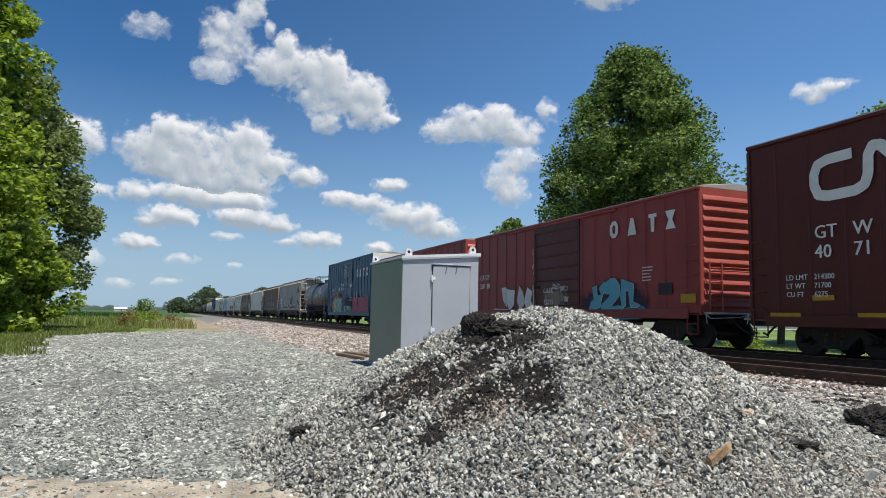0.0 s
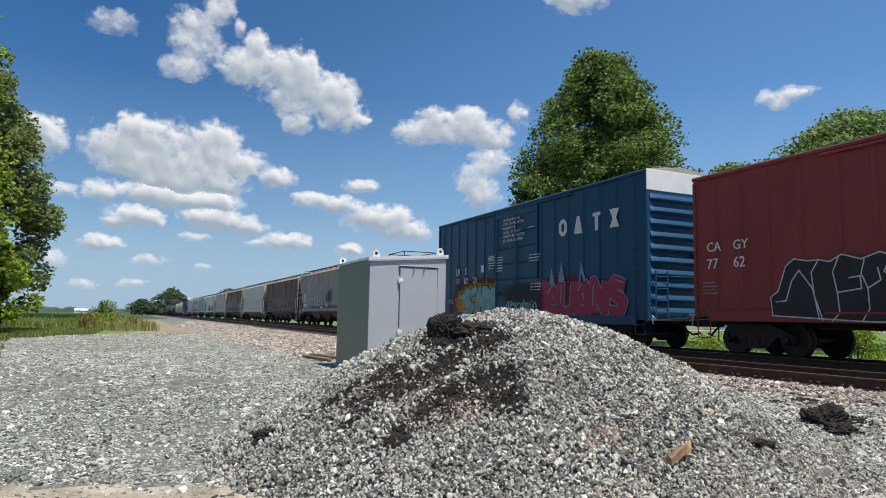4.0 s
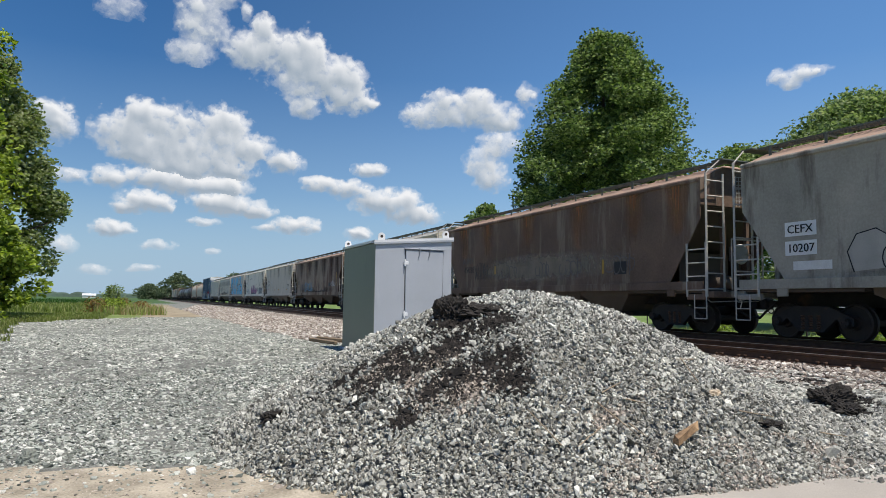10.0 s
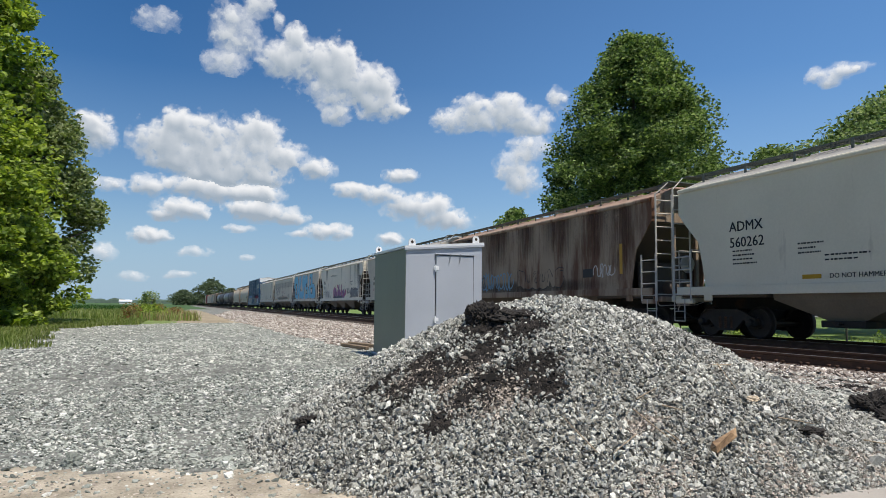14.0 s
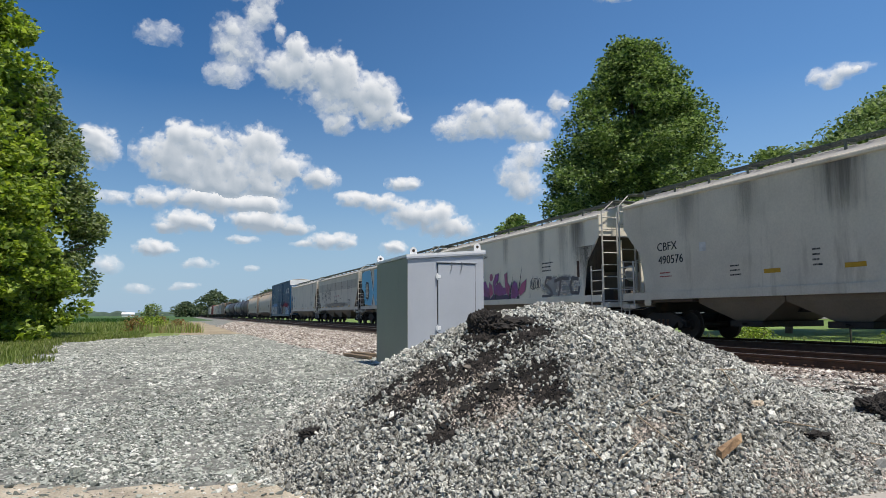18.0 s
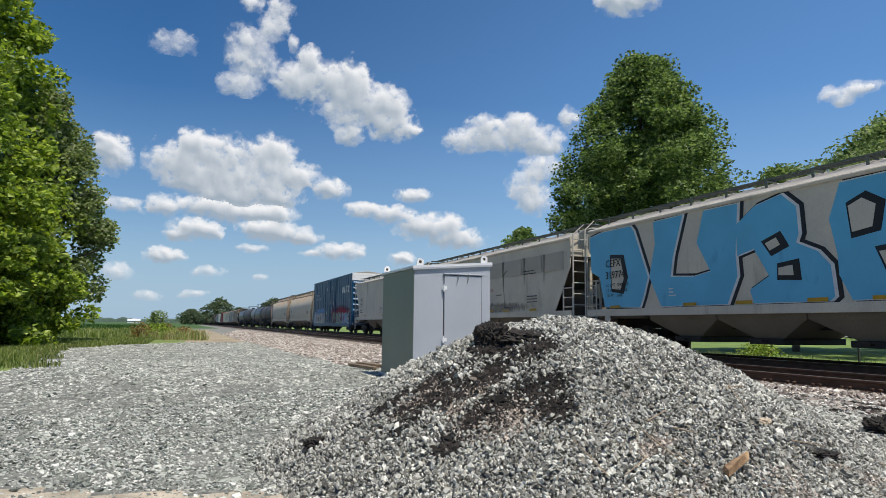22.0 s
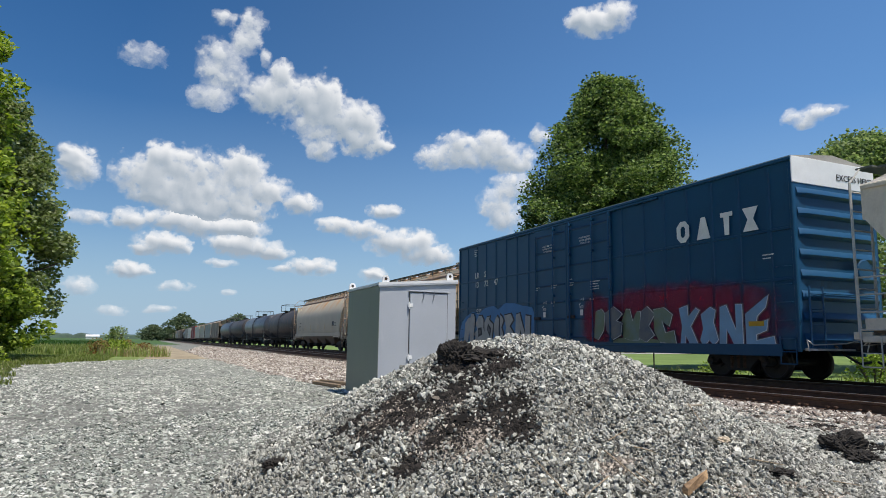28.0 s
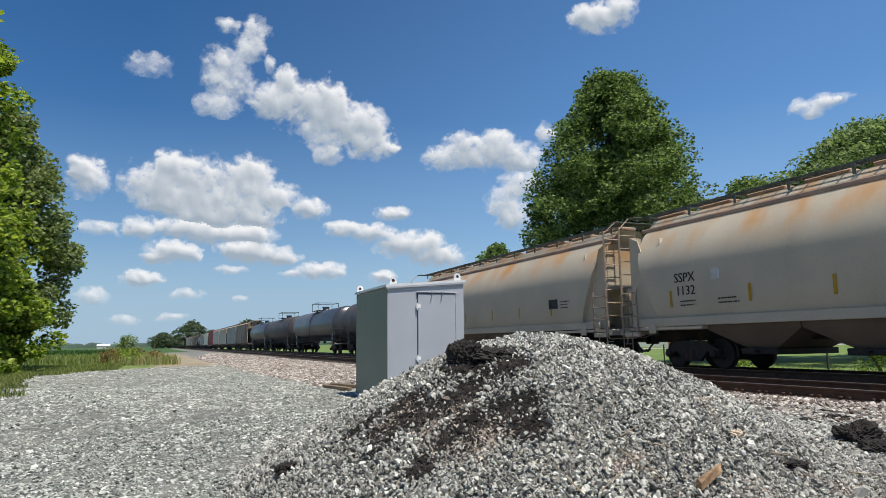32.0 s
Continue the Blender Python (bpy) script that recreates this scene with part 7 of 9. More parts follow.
# 8: pale grey clean hopper
c, h = hopper("clean pale grey covered hopper with yellow reflector bars", -16.6, -0.3, GREY_CLEAN, ROOF_GALV, 4.22, 1.38, 3, False, chute=CHUTE_GREY)
mid = -8.45
words(c, "ADMX", -2.2 - mid, 2.82, 0.26, LETTER_BLACK)
words(c, "560262", -2.2 - mid, 2.4, 0.26, LETTER_BLACK)
words(c, "WARNING", -11.7 - mid, 2.35, 0.13, LETTER_BLACK)
for s0 in (-4.4, -7.1, -9.7, -12.9, -15.4):
    patch(c, "reflector", s0 - 0.5 - mid, s0 - mid, 1.5, 1.6, YELLOW)
for s0 in (-10.25, -5.1):
    words(c, "DO NOT HAMMER ON CAR", s0 - mid, 1.5, 0.11, LETTER_BLACK)
for s0, z, w, n in ((-2.3, 1.95, 1.0, 4), (-11.2, 1.95, 1.8, 3), (-14.4, 2.2, 1.6, 3), (-4.3, 2.1, 0.7, 3), (-5.0, 1.9, 1.2, 2), (-7.9, 1.5, 1.2, 1), (-15.2, 2.4, 0.8, 4)):
    bars(c, s0 - mid, z, w, 0.11 * n, n, LETTER_BLACK)

# 9: rust-streaked hopper
c, h = hopper("rust-streaked grey covered hopper with outlined graffiti", 0.95, 17.5, RUST_STREAK, ROOF_RUST, 4.2, 1.4, 3, False)
mid = 9.22
words(c, "TILX", 16.4 - mid, 2.68, 0.26, LETTER_BLACK)
for y, w, z0, z1 in ((-6.9, 0.7, 1.7, 4.6), (-5.3, 0.9, 2.4, 4.6), (-2.9, 1.2, 2.6, 4.6), (-0.3, 0.8, 2.7, 4.6), (2.5, 1.4, 2.4, 4.6), (5.4, 1.0, 2.5, 4.6)):
    haze(c, y - w * 1.5, y + w * 1.5, z0 - 0.4, 4.12, RUST_DARK, runs=True)
haze(c, -8.0, 8.0, 1.2, 2.0, SOOT)
words(c, "54225", 16.35 - mid, 2.2, 0.28, LETTER_BLACK)
bars(c, 16.0 - mid, 1.9, 0.9, 0.2, 2, LETTER_BLACK)
patch(c, "reflector", 16.45 - mid, 16.62 - mid, 1.75, 2.5, YELLOW)
scrawl(c, 15.0 - mid, 12.8 - mid, 1.6, 2.2, 7, SPRAY_FADED, 51, 0.04)
graffiti(c, 9.6 - mid, 6.0 - mid, 1.5, 2.3, 6, RUST_STREAK, SPRAY_BLACK, 52, SPRAY_BLACK, spikes=0.1, label="hollow black-outlined graffiti")
scrawl(c, 13.2 - mid, 10.2 - mid, 1.5, 2.3, 5, SPRAY_STEEL, 53, 0.06)
patch(c, "notice_plate", 4.1 - mid, 4.7 - mid, 1.85, 2.15, SPRAY_BLACK)
patch(c, "reflector", 2.4 - mid, 2.55 - mid, 1.9, 2.9, YELLOW)
scrawl(c, 4.0 - mid, 2.9 - mid, 1.8, 2.3, 3, SPRAY_PALE, 54, 0.04)

# 10: grey hopper
c, h = hopper("grey covered hopper with dark drips and black lettering", 18.95, 34.0, GREY_WARM, ROOF_GALV, 4.25, 1.4, 3, False, chute=CHUTE_GREY)
mid = 26.47
words(c, "CBFX", 32.4 - mid, 2.65, 0.25, LETTER_BLACK)
words(c, "490576", 32.35 - mid, 2.25, 0.25, LETTER_BLACK)
bars(c, 32.3 - mid, 1.85, 0.7, 0.22, 2, LETTER_RED)
patch(c, "notice_plate", 30.35 - mid, 30.6 - mid, 2.5, 2.75, SPRAY_PALE)
for y, w, z0, z1 in ((-6.45, 0.55, 2.6, 4.6), (-5.7, 0.45, 2.5, 4.6), (-3.95, 0.5, 2.6, 4.5), (-0.3, 0.6, 2.9, 4.6), (2.4, 0.4, 3.0, 4.5), (4.6, 0.5, 2.8, 4.5), (-7.0, 0.5, 1.5, 2.4)):
    haze(c, y - w * 1.6, y + w * 1.6, z0 - 0.3, min(z1, 4.17), SOOT if w > 0.5 else SOOT_THIN, runs=True)
for s0 in (28.4, 26.2, 21.7):
    patch(c, "reflector", s0 - 0.5 - mid, s0 - mid, 1.75, 1.86, YELLOW)
for s0, z, w, n in ((29.5, 1.75, 0.4, 3), (27.0, 1.85, 0.3, 4), (24.1, 1.8, 0.4, 3), (21.3, 1.9, 1.2, 4), (23.4, 1.95, 0.5, 1)):
    bars(c, s0 - mid, z, w, 0.12 * n, n, LETTER_BLACK)

# 11: off-white hopper with pink graffiti
c, h = hopper("off-white covered hopper with pink and purple graffiti", 35.45, 51.5, GREY_OFFWHITE, ROOF_GALV, 4.2, 1.4, 3, False, chute=CHUTE_GREY)
mid = 43.47
words(c, "NRLX", 50.1 - mid, 2.78, 0.26, LETTER_BLACK)
words(c, "5995", 50.1 - mid, 2.3, 0.27, LETTER_BLACK)
for k, (a, b) in enumerate((("LD LMT", "224400 LB"), ("LT WT", "61600 LB"))):
    words(c, a, 50.0 - mid, 1.95 - 0.2 * k, 0.11, LETTER_BLACK)
    words(c, b, 49.35 - mid, 1.95 - 0.2 * k, 0.11, LETTER_BLACK)
words(c, "DO NOT HAMMER ON CAR", 47.05 - mid, 3.4, 0.14, LETTER_BLACK)
patch(c, "notice_plate", 47.9 - mid, 48.2 - mid, 2.55, 2.85, SPRAY_PALE)
patch(c, "reflector", 50.55 - mid, 50.7 - mid, 1.75, 2.5, YELLOW)
scrawl(c, 49.2 - mid, 47.3 - mid, 1.5, 2.2, 6, SPRAY_PALE, 60, 0.05)
piece(c, [((2.27, 1.42), (2.08, 1.8), (0.22, 1.65), (-0.87, 1.6), (-2.11, 1.62), (-2.09, 1.42))], [SPRAY_VIOLET], SPRAY_VIOLET, 0.02, label="dark violet spray-painted underlay")
piece(c, [((2.23, 2.17), (1.89, 2.38), (1.46, 2.54), (1.56, 2.32), (1.9, 2.15), (1.76, 1.65), (2.1, 1.42), (2.25, 1.77)), ((1.8, 2.24), (1.24, 2.3), (1.04, 2.0), (0.65, 1.89), (0.88, 1.52), (1.6, 1.65), (1.81, 1.95)),
          ((0.85, 2.23), (0.55, 2.07), (0.45, 1.69), (0.73, 1.52), (0.86, 1.9)),
          ((0.43, 2.24), (0.18, 2.56), (-0.17, 2.6), (-0.1, 2.3), (0.26, 2.05), (-0.23, 2.2), (-0.62, 1.91), (-1.15, 1.97), (-0.87, 1.64), (-0.2, 1.58), (0.37, 1.69)),
          ((-0.74, 2.52), (-0.98, 2.59), (-1.03, 2.15), (-1.28, 1.96), (-1.13, 1.54), (-0.88, 1.72), (-0.77, 2.16)), ((-1.4, 1.95), (-1.67, 2.19), (-1.9, 2.09), (-2.11, 1.58), (-1.74, 1.42), (-1.37, 1.45)), ((-2.0, 1.67), (-2.37, 2.06), (-2.78, 2.22), (-2.62, 1.72), (-2.22, 1.55))],
      [SPRAY_ROSE, SPRAY_PINK], SPRAY_HAZE, 0.035, (0, 0), -HALF - 0.006, label="pink and purple spray-painted graffiti letter with a pale outline")
piece(c, [[(0.65 + 0.16 * math.cos(a), 2.46 + 0.17 * math.sin(a)) for a in np.linspace(0, 6.28, 11)[:-1]]], [SPRAY_ROSE], SPRAY_ROSE, 0.01)
for y, z, w in ((47.6, 2.35, 0.12), (46.6, 2.1, 0.1), (44.9, 2.5, 0.1), (43.4, 2.75, 0.12), (42.0, 2.6, 0.1), (41.2, 2.85, 0.12)):
    part("graffiti", flat([(y + 0.25 - mid, 1.42), (y + 0.25 + w - mid, 1.42), (y - 0.15 - mid, z)], -HALF - 0.018), SPRAY_BLACK, c)
m = Mesh()
for k, line in enumerate((((-4.8, 2.16), (-4.44, 2.19), (-4.3, 1.93), (-4.68, 1.73), (-4.85, 1.54), (-4.57, 1.45), (-4.05, 1.45)), ((-5.0, 2.02), (-5.5, 2.12), (-6.05, 2.08)), ((-5.47, 2.05), (-5.4, 1.7), (-5.27, 1.45)), ((-6.72, 2.03), (-6.28, 2.09), (-6.14, 1.81), (-6.24, 1.54), (-6.68, 1.52), (-6.77, 1.77)))):
    stroke(m, line, 0.13, -HALF - 0.006 - 0.001 * k)
part("graffiti", m, SPRAY_FADED, c, "worn grey outlined graffiti")
haze(c, -3.8, -7.0, 1.35, 2.3, SILVER_HAZE, name="graffiti", label="worn silver spray paint")
patch(c, "rust_streak", -6.78, -6.62, 2.1, 2.7, RUST)
scrawl(c, -3.1, -3.9, 1.75, 2.25, 3, SPRAY_FADED, 63, 0.03)
for y, w, z0, z1 in ((-6.65, 0.5, 2.3, 4.2), (-5.65, 0.35, 1.9, 4.1), (-4.05, 0.3, 2.0, 4.2), (-0.85, 0.3, 2.8, 4.2), (5.3, 0.5, 2.9, 4.2), (-7.3, 0.7, 1.5, 3.2)):
    haze(c, y - w * 1.6, y + w * 1.6, z0 - 0.3, min(z1, 4.12), SOOT_THIN if w < 0.5 else SOOT, runs=True)
bars(c, 39.4 - mid, 2.45, 0.9, 0.45, 3, LETTER_BLACK)
# 12: grey hopper under sky blue painted letters
c, h = hopper("grey covered hopper painted with huge sky blue letters", 53.0, 67.9, GREY_WARM, ROOF_GALV, 4.25, 1.4, 3, False, chute=CHUTE_GREY)
mid = 60.45
piece(c, [((7.40, 4.0), (6.63, 4.12), (5.02, 4.13), (4.83, 3.94), (4.16, 2.39), (4.41, 1.77), (4.58, 1.45), (6.51, 1.5), (6.8, 2.54), (7.3, 2.75)),
          ((3.85, 4.1), (2.52, 4.13), (2.98, 2.92), (3.1, 2.33), (2.15, 2.27), (1.45, 2.38), (1.96, 3.23), (1.66, 4.12), (0.4, 4.12), (0.52, 2.73), (0.48, 2.18), (0.86, 1.45), (3.56, 1.45), (4.09, 2.38), (3.79, 3.41)),
          ((0.48, 3.55), (-0.15, 3.95), (-1.0, 4.12), (-1.43, 3.75), (-1.47, 3.07), (-1.38, 2.87), (-1.96, 2.61), (-2.28, 2.26), (-2.35, 1.54), (-2.23, 1.45), (-0.04, 1.45), (0.08, 1.8), (-0.55, 2.12), (-0.1, 2.85), (0.46, 2.72)),
          ((-2.6, 4.1), (-4.2, 4.12), (-4.31, 2.99), (-5.09, 2.97), (-5.62, 2.63), (-5.97, 2.07), (-6.0, 1.49), (-5.16, 1.45), (-2.77, 1.45), (-2.48, 2.01), (-2.46, 2.49), (-2.29, 3.31))],
      [CYAN], SPRAY_BLACK, 0.08, (-0.14, 0.01), -HALF, SPRAY_WHITE, "huge sky blue painted letter outlined in black and white",
      [((6.05, 3.17), (5.47, 3.12), (5.28, 2.45), (5.49, 2.02), (6.0, 2.09)), ((-0.51, 2.96), (-0.9, 3.09), (-1.04, 2.86), (-0.68, 2.73)), ((-0.91, 2.32), (-1.36, 2.37), (-1.39, 2.07), (-0.9, 2.1)),
       ((-2.91, 2.92), (-2.84, 3.55), (-3.2, 3.69), (-3.53, 3.49), (-3.42, 2.99)), ((-3.49, 2.48), (-4.37, 2.55), (-4.38, 2.07), (-3.66, 2.06))], GREY_WARM)
words(c, "CEFX", 66.85 - mid, 2.85, 0.25, LETTER_BLACK, -HALF - 0.045)
words(c, "319774", 66.85 - mid, 2.45, 0.25, LETTER_BLACK, -HALF - 0.045)
for k, (a, b) in enumerate((("LD LMT", "224000 LB"), ("LT WT", "62000 LB"), ("CU FT", "5450"))):
    words(c, a, 66.8 - mid, 2.18 - 0.18 * k, 0.1, LETTER_BLACK, -HALF - 0.045)
    words(c, b, 66.2 - mid, 2.18 - 0.18 * k, 0.1, LETTER_BLACK, -HALF - 0.045)
for s0 in (66.6, 63.0, 61.0, 58.8, 57.2, 54.6):
    patch(c, "reflector", s0 - 0.55 - mid, s0 - mid, 1.44, 1.53, YELLOW, -HALF - 0.045)
for s0, z in ((63.6, 1.75), (56.0, 1.8)):
    bars(c, s0 - mid, z, 0.3, 0.3, 3, LETTER_WHITE, -HALF - 0.045)

# 13: grey hopper with black drips
c, h = hopper("two-tone grey covered hopper with black spray scribbles", 69.2, 85.5, GREY_WARM, ROOF_GALV, 4.2, 1.4, 3, True, chute=CHUTE_GREY)
mid = 77.35
for k in range(9):
    patch(c, "side_panel", 69.6 + 1.75 * k + 0.03 - mid, 69.6 + 1.75 * (k + 1) - 0.03 - mid, 3.0, 3.72, GREY_DULL, -HALF - 0.018, label="darker grey repainted panel")
words(c, "CEFX", 83.75 - mid, 2.72, 0.25, LETTER_BLACK, -HALF - 0.02)
haze(c, -8.0, 8.0, 1.3, 2.0, DUST, -HALF - 0.001)
for y in (3.6, 0.2, -2.4, -4.5, -6.2, 6.0):
    haze(c, y - 0.16, y + 0.16, 2.2, 3.72, SOOT, -HALF - 0.023, runs=True)
words(c, "30883", 83.75 - mid, 2.28, 0.25, LETTER_BLACK, -HALF - 0.02)
words(c, "DO NOT HAMMER ON CAR", 78.3 - mid, 2.4, 0.13, LETTER_RED, -HALF - 0.02)
words(c, "ARI THROUGH SILL", 80.7 - mid, 1.44, 0.12, LETTER_BLACK, -HALF - 0.02)
smears(c, 82.7 - mid, 81.3 - mid, 1.7, 3.1, 60, SPRAY_BLACK, 71, -HALF - 0.02)
smears(c, 80.7 - mid, 79.3 - mid, 2.1, 3.1, 48, SPRAY_BLACK, 72, -HALF - 0.02)
smears(c, 77.9 - mid, 76.9 - mid, 1.65, 2.9, 26, SPRAY_FADED, 73, -HALF - 0.02)
m = Mesh()
stroke(m, [(74.5 - mid, 3.3), (74.9 - mid, 3.1), (74.8 - mid, 2.2), (74.75 - mid, 1.65), (74.2 - mid, 1.6)], 0.045, -HALF - 0.03)
part("graffiti", m, SPRAY_BLACK, c)
for s0 in (83.5, 81.9, 79.0, 76.6, 74.9, 72.4):
    patch(c, "reflector", s0 - 0.6 - mid, s0 - mid, 1.44, 1.54, YELLOW, -HALF - 0.02)
for s0, z, w, n in ((77.9, 1.8, 1.6, 3), (72.9, 3.0, 1.6, 2), (72.6, 1.8, 0.9, 3), (75.6, 2.2, 0.7, 1)):
    bars(c, s0 - mid, z, w, 0.12 * n, n, LETTER_BLACK, -HALF - 0.03)

# 14: grey hopper
c, h = hopper("plain grey covered hopper with black lettering", 86.9, 103.1, GREY_WARM, ROOF_GALV, 4.2, 1.4, 4, False, chute=CHUTE_GREY)
mid = 95.0
words(c, "NRLX", 101.6 - mid, 2.68, 0.25, LETTER_BLACK)
for y, w, z0, z1 in ((-6.0, 0.3, 2.4, 4.5), (4.4, 0.25, 2.8, 4.5)):
    haze(c, y - w * 1.6, y + w * 1.6, z0 - 0.3, 4.12, SOOT_THIN, runs=True)
words(c, "5947", 101.6 - mid, 2.3, 0.25, LETTER_BLACK)
patch(c, "notice_plate", 99.3 - mid, 99.6 - mid, 2.6, 2.85, SPRAY_PALE)
bars(c, 101.7 - mid, 1.75, 1.0, 0.3, 2, LETTER_BLACK)
for s0, z, w, n in ((95.6, 1.7, 0.7, 5), (93.5, 1.65, 1.2, 3), (90.9, 2.6, 1.4, 1), (89.5, 2.0, 0.8, 3)):
    bars(c, s0 - mid, z, w, 0.09 * n, n, SPRAY_FADED)
for s0 in (102.5, 100.3, 95.2, 91.9, 88.6):
    patch(c, "reflector", s0 - 0.6 - mid, s0 - mid, 1.46, 1.56, YELLOW)
patch(c, "notice_plate", 89.6 - mid, 89.95 - mid, 1.75, 2.1, SPRAY_BLACK)

# 15: long navy box car
c, h = boxcar("long navy blue high-cube boxcar with white end top and lettered graffiti", 104.75, 122.95, 5.27, 0.75, BLUE_PAINT, BLUE_END, BLUE_PAINT, ((6.7, 9.2), (9.22, 11.4)), [0.7, 1.6, 2.5, 3.4, 4.3, 5.2, 6.2, 11.9, 12.8, 13.7, 14.6, 15.5, 16.4, 17.3], 8, ROOF_GALV, WHITE, (2.35, 3.55), 2.15)
mid = 113.85
four_signs(c, [108.5 - mid, 107.75 - mid, 106.95 - mid, 106.2 - mid], 3.66, 0.6, LETTER_WHITE)
for txt, s0, z in (("LR", 121.25, 3.7), ("S", 120.35, 3.7), ("13", 121.25, 3.28), ("72", 120.35, 3.28), ("47", 119.45, 3.28)):
    words(c, txt, s0 - mid, z, 0.26, LETTER_WHITE)
for k, (a, b) in enumerate((("LD LMT", "205400"), ("LT WT", "80600"), ("CU FT", "7500"))):
    words(c, a, 121.1 - mid, 2.2 - 0.16 * k, 0.1, LETTER_WHITE)
    words(c, b, 120.2 - mid, 2.2 - 0.16 * k, 0.1, LETTER_WHITE)
for s0, z, w, n in ((121.2, 4.7, 0.5, 4), (113.76, 2.84, 0.5, 2), (113.76, 3.05, 0.45, 1), (112.48, 2.62, 0.9, 4), (116.0, 2.8, 0.5, 2), (114.85, 2.82, 0.5, 2), (105.6, 2.9, 0.5, 2)):
    bars(c, s0 - mid, z, w * 0.7, 0.085 * n, n, LETTER_WHITE, -HALF - 0.07)
for s0, z in ((115.46, 4.39), (113.13, 4.42)):
    for k, txt in enumerate(("CLOSE AND LOCK", "DOORS BEFORE", "MOVING CAR")):
        words(c, txt, s0 - 0.04 * k - mid, z - 0.1 * k, 0.062, LETTER_WHITE, -HALF - 0.07)
    words(c, "OPEN", s0 - 0.02 - mid, 2.29, 0.06, LETTER_WHITE, -HALF - 0.07)
    words(c, "CLOSE", s0 - 0.56 - mid, 2.27, 0.06, LETTER_WHITE, -HALF - 0.07)
    words(c, "ASD", s0 - mid, 2.03, 0.085, LETTER_WHITE, -HALF - 0.07)
    patch(c, "notice_plate", s0 - 0.2 - mid, s0 - 0.04 - mid, 1.78, 1.98, LETTER_WHITE, -HALF - 0.07)
    patch(c, "lettering", s0 - 0.26 - mid, s0 - 0.24 - mid, 2.26, 2.38, LETTER_WHITE, -HALF - 0.07)
    for y, z0 in ((0.08, 2.2), (-0.62, 2.19)):
        part("lettering", stroke(Mesh(), [(s0 - 0.14 + y - mid, z0), (s0 - 0.07 + y - mid, z0 - 0.06)], 0.03, -HALF - 0.078), LETTER_WHITE, c)
for s0 in (114.73, 113.69, 112.38, 111.47):
    rod = part("lock_rod", Mesh().rod((-HALF - 0.1, s0 - mid, 0.9), (-HALF - 0.1, s0 - mid, 5.1), 0.022, 6), BLUE_END, c)
    for z in (1.1, 2.5, 3.9, 4.95):
        part("rod_guide", Mesh().slab(-HALF - 0.125, -HALF - 0.01, s0 - 0.05 - mid, s0 + 0.05 - mid, z, z + 0.08, 0.008), BLUE_PAINT, rod)
piece(c, [((9.0, 0.72), (8.95, 1.3), (8.7, 1.75), (8.3, 2.0), (7.6, 2.2), (7.0, 2.08), (6.4, 2.32), (5.6, 2.38), (5.2, 2.2), (4.6, 2.45), (3.8, 2.4), (3.2, 2.28), (2.5, 2.2), (2.1, 1.7), (1.9, 0.72))], [SKY_SPRAY], SKY_SPRAY, 0.01, label="light blue spray paint behind silver letters", x=-HALF + 0.002)
SILVER_LETTERS = [((8.49, 0.8), (8.35, 1.71), (8.07, 1.91), (7.81, 1.97), (7.72, 2.1), (7.47, 2.09), (7.32, 1.87), (7.39, 1.61), (7.5, 0.74), (7.8, 0.74), (7.94, 1.35), (8.09, 0.74)),
                  ((7.29, 1.67), (7.0, 1.99), (6.7, 2.0), (6.52, 1.83), (6.52, 1.45), (6.33, 1.16), (6.5, 0.72), (7.3, 0.72), (7.3, 1.07), (7.45, 1.2), (7.12, 1.4)),
                  ((6.43, 1.7), (6.2, 1.92), (5.92, 1.95), (6.0, 1.8), (5.62, 1.6), (5.71, 1.18), (5.75, 0.72), (6.4, 0.72), (6.4, 1.06))]
piece(c, SILVER_LETTERS, [SPRAY_SILVER], SPRAY_BLACK, 0.05, (-0.05, 0.0), -HALF - 0.006, None, "silver spray-painted graffiti letter with a black outline", [((6.98, 1.4), (6.75, 1.42), (6.7, 1.22), (6.95, 1.15)), ((6.05, 1.55), (5.85, 1.4), (5.92, 1.15), (6.1, 1.4))], SPRAY_FADED)
piece(c, [((5.47, 1.78), (5.27, 1.95), (5.1, 1.82), (5.13, 1.46), (5.11, 0.94), (5.07, 0.70), (5.70, 0.70), (5.47, 1.06), (5.56, 1.48)),
          ((5.02, 1.99), (4.85, 1.92), (4.71, 1.74), (4.89, 1.46), (4.75, 1.22), (4.7, 0.70), (5.07, 0.70), (4.97, 1.17), (5.0, 1.58)),
          ((4.65, 1.95), (4.1, 2.0), (3.9, 1.75), (4.2, 1.5), (3.85, 1.2), (3.85, 0.72), (4.7, 0.70), (4.5, 1.45)),
          ((3.75, 0.72), (3.7, 1.95), (3.4, 2.0), (3.0, 1.2), (2.95, 1.9), (2.6, 1.85), (2.65, 0.75), (2.95, 0.72), (3.35, 1.35), (3.4, 0.72))],
      [SPRAY_SILVER], SPRAY_BLACK, 0.05, (-0.05, 0.0), -HALF - 0.008, None, "silver spray-painted graffiti letter with a black outline")
haze(c, -0.7, -9.2, 0.3, 2.7, CRIMSON_HAZE, name="graffiti", label="crimson spray haze behind the letters", off=0.003, foot=0.64)
haze(c, -0.75, -2.5, 0.45, 2.6, CRIMSON_HAZE, -HALF - 0.062, "graffiti", "crimson spray haze on the door", foot=0.9)
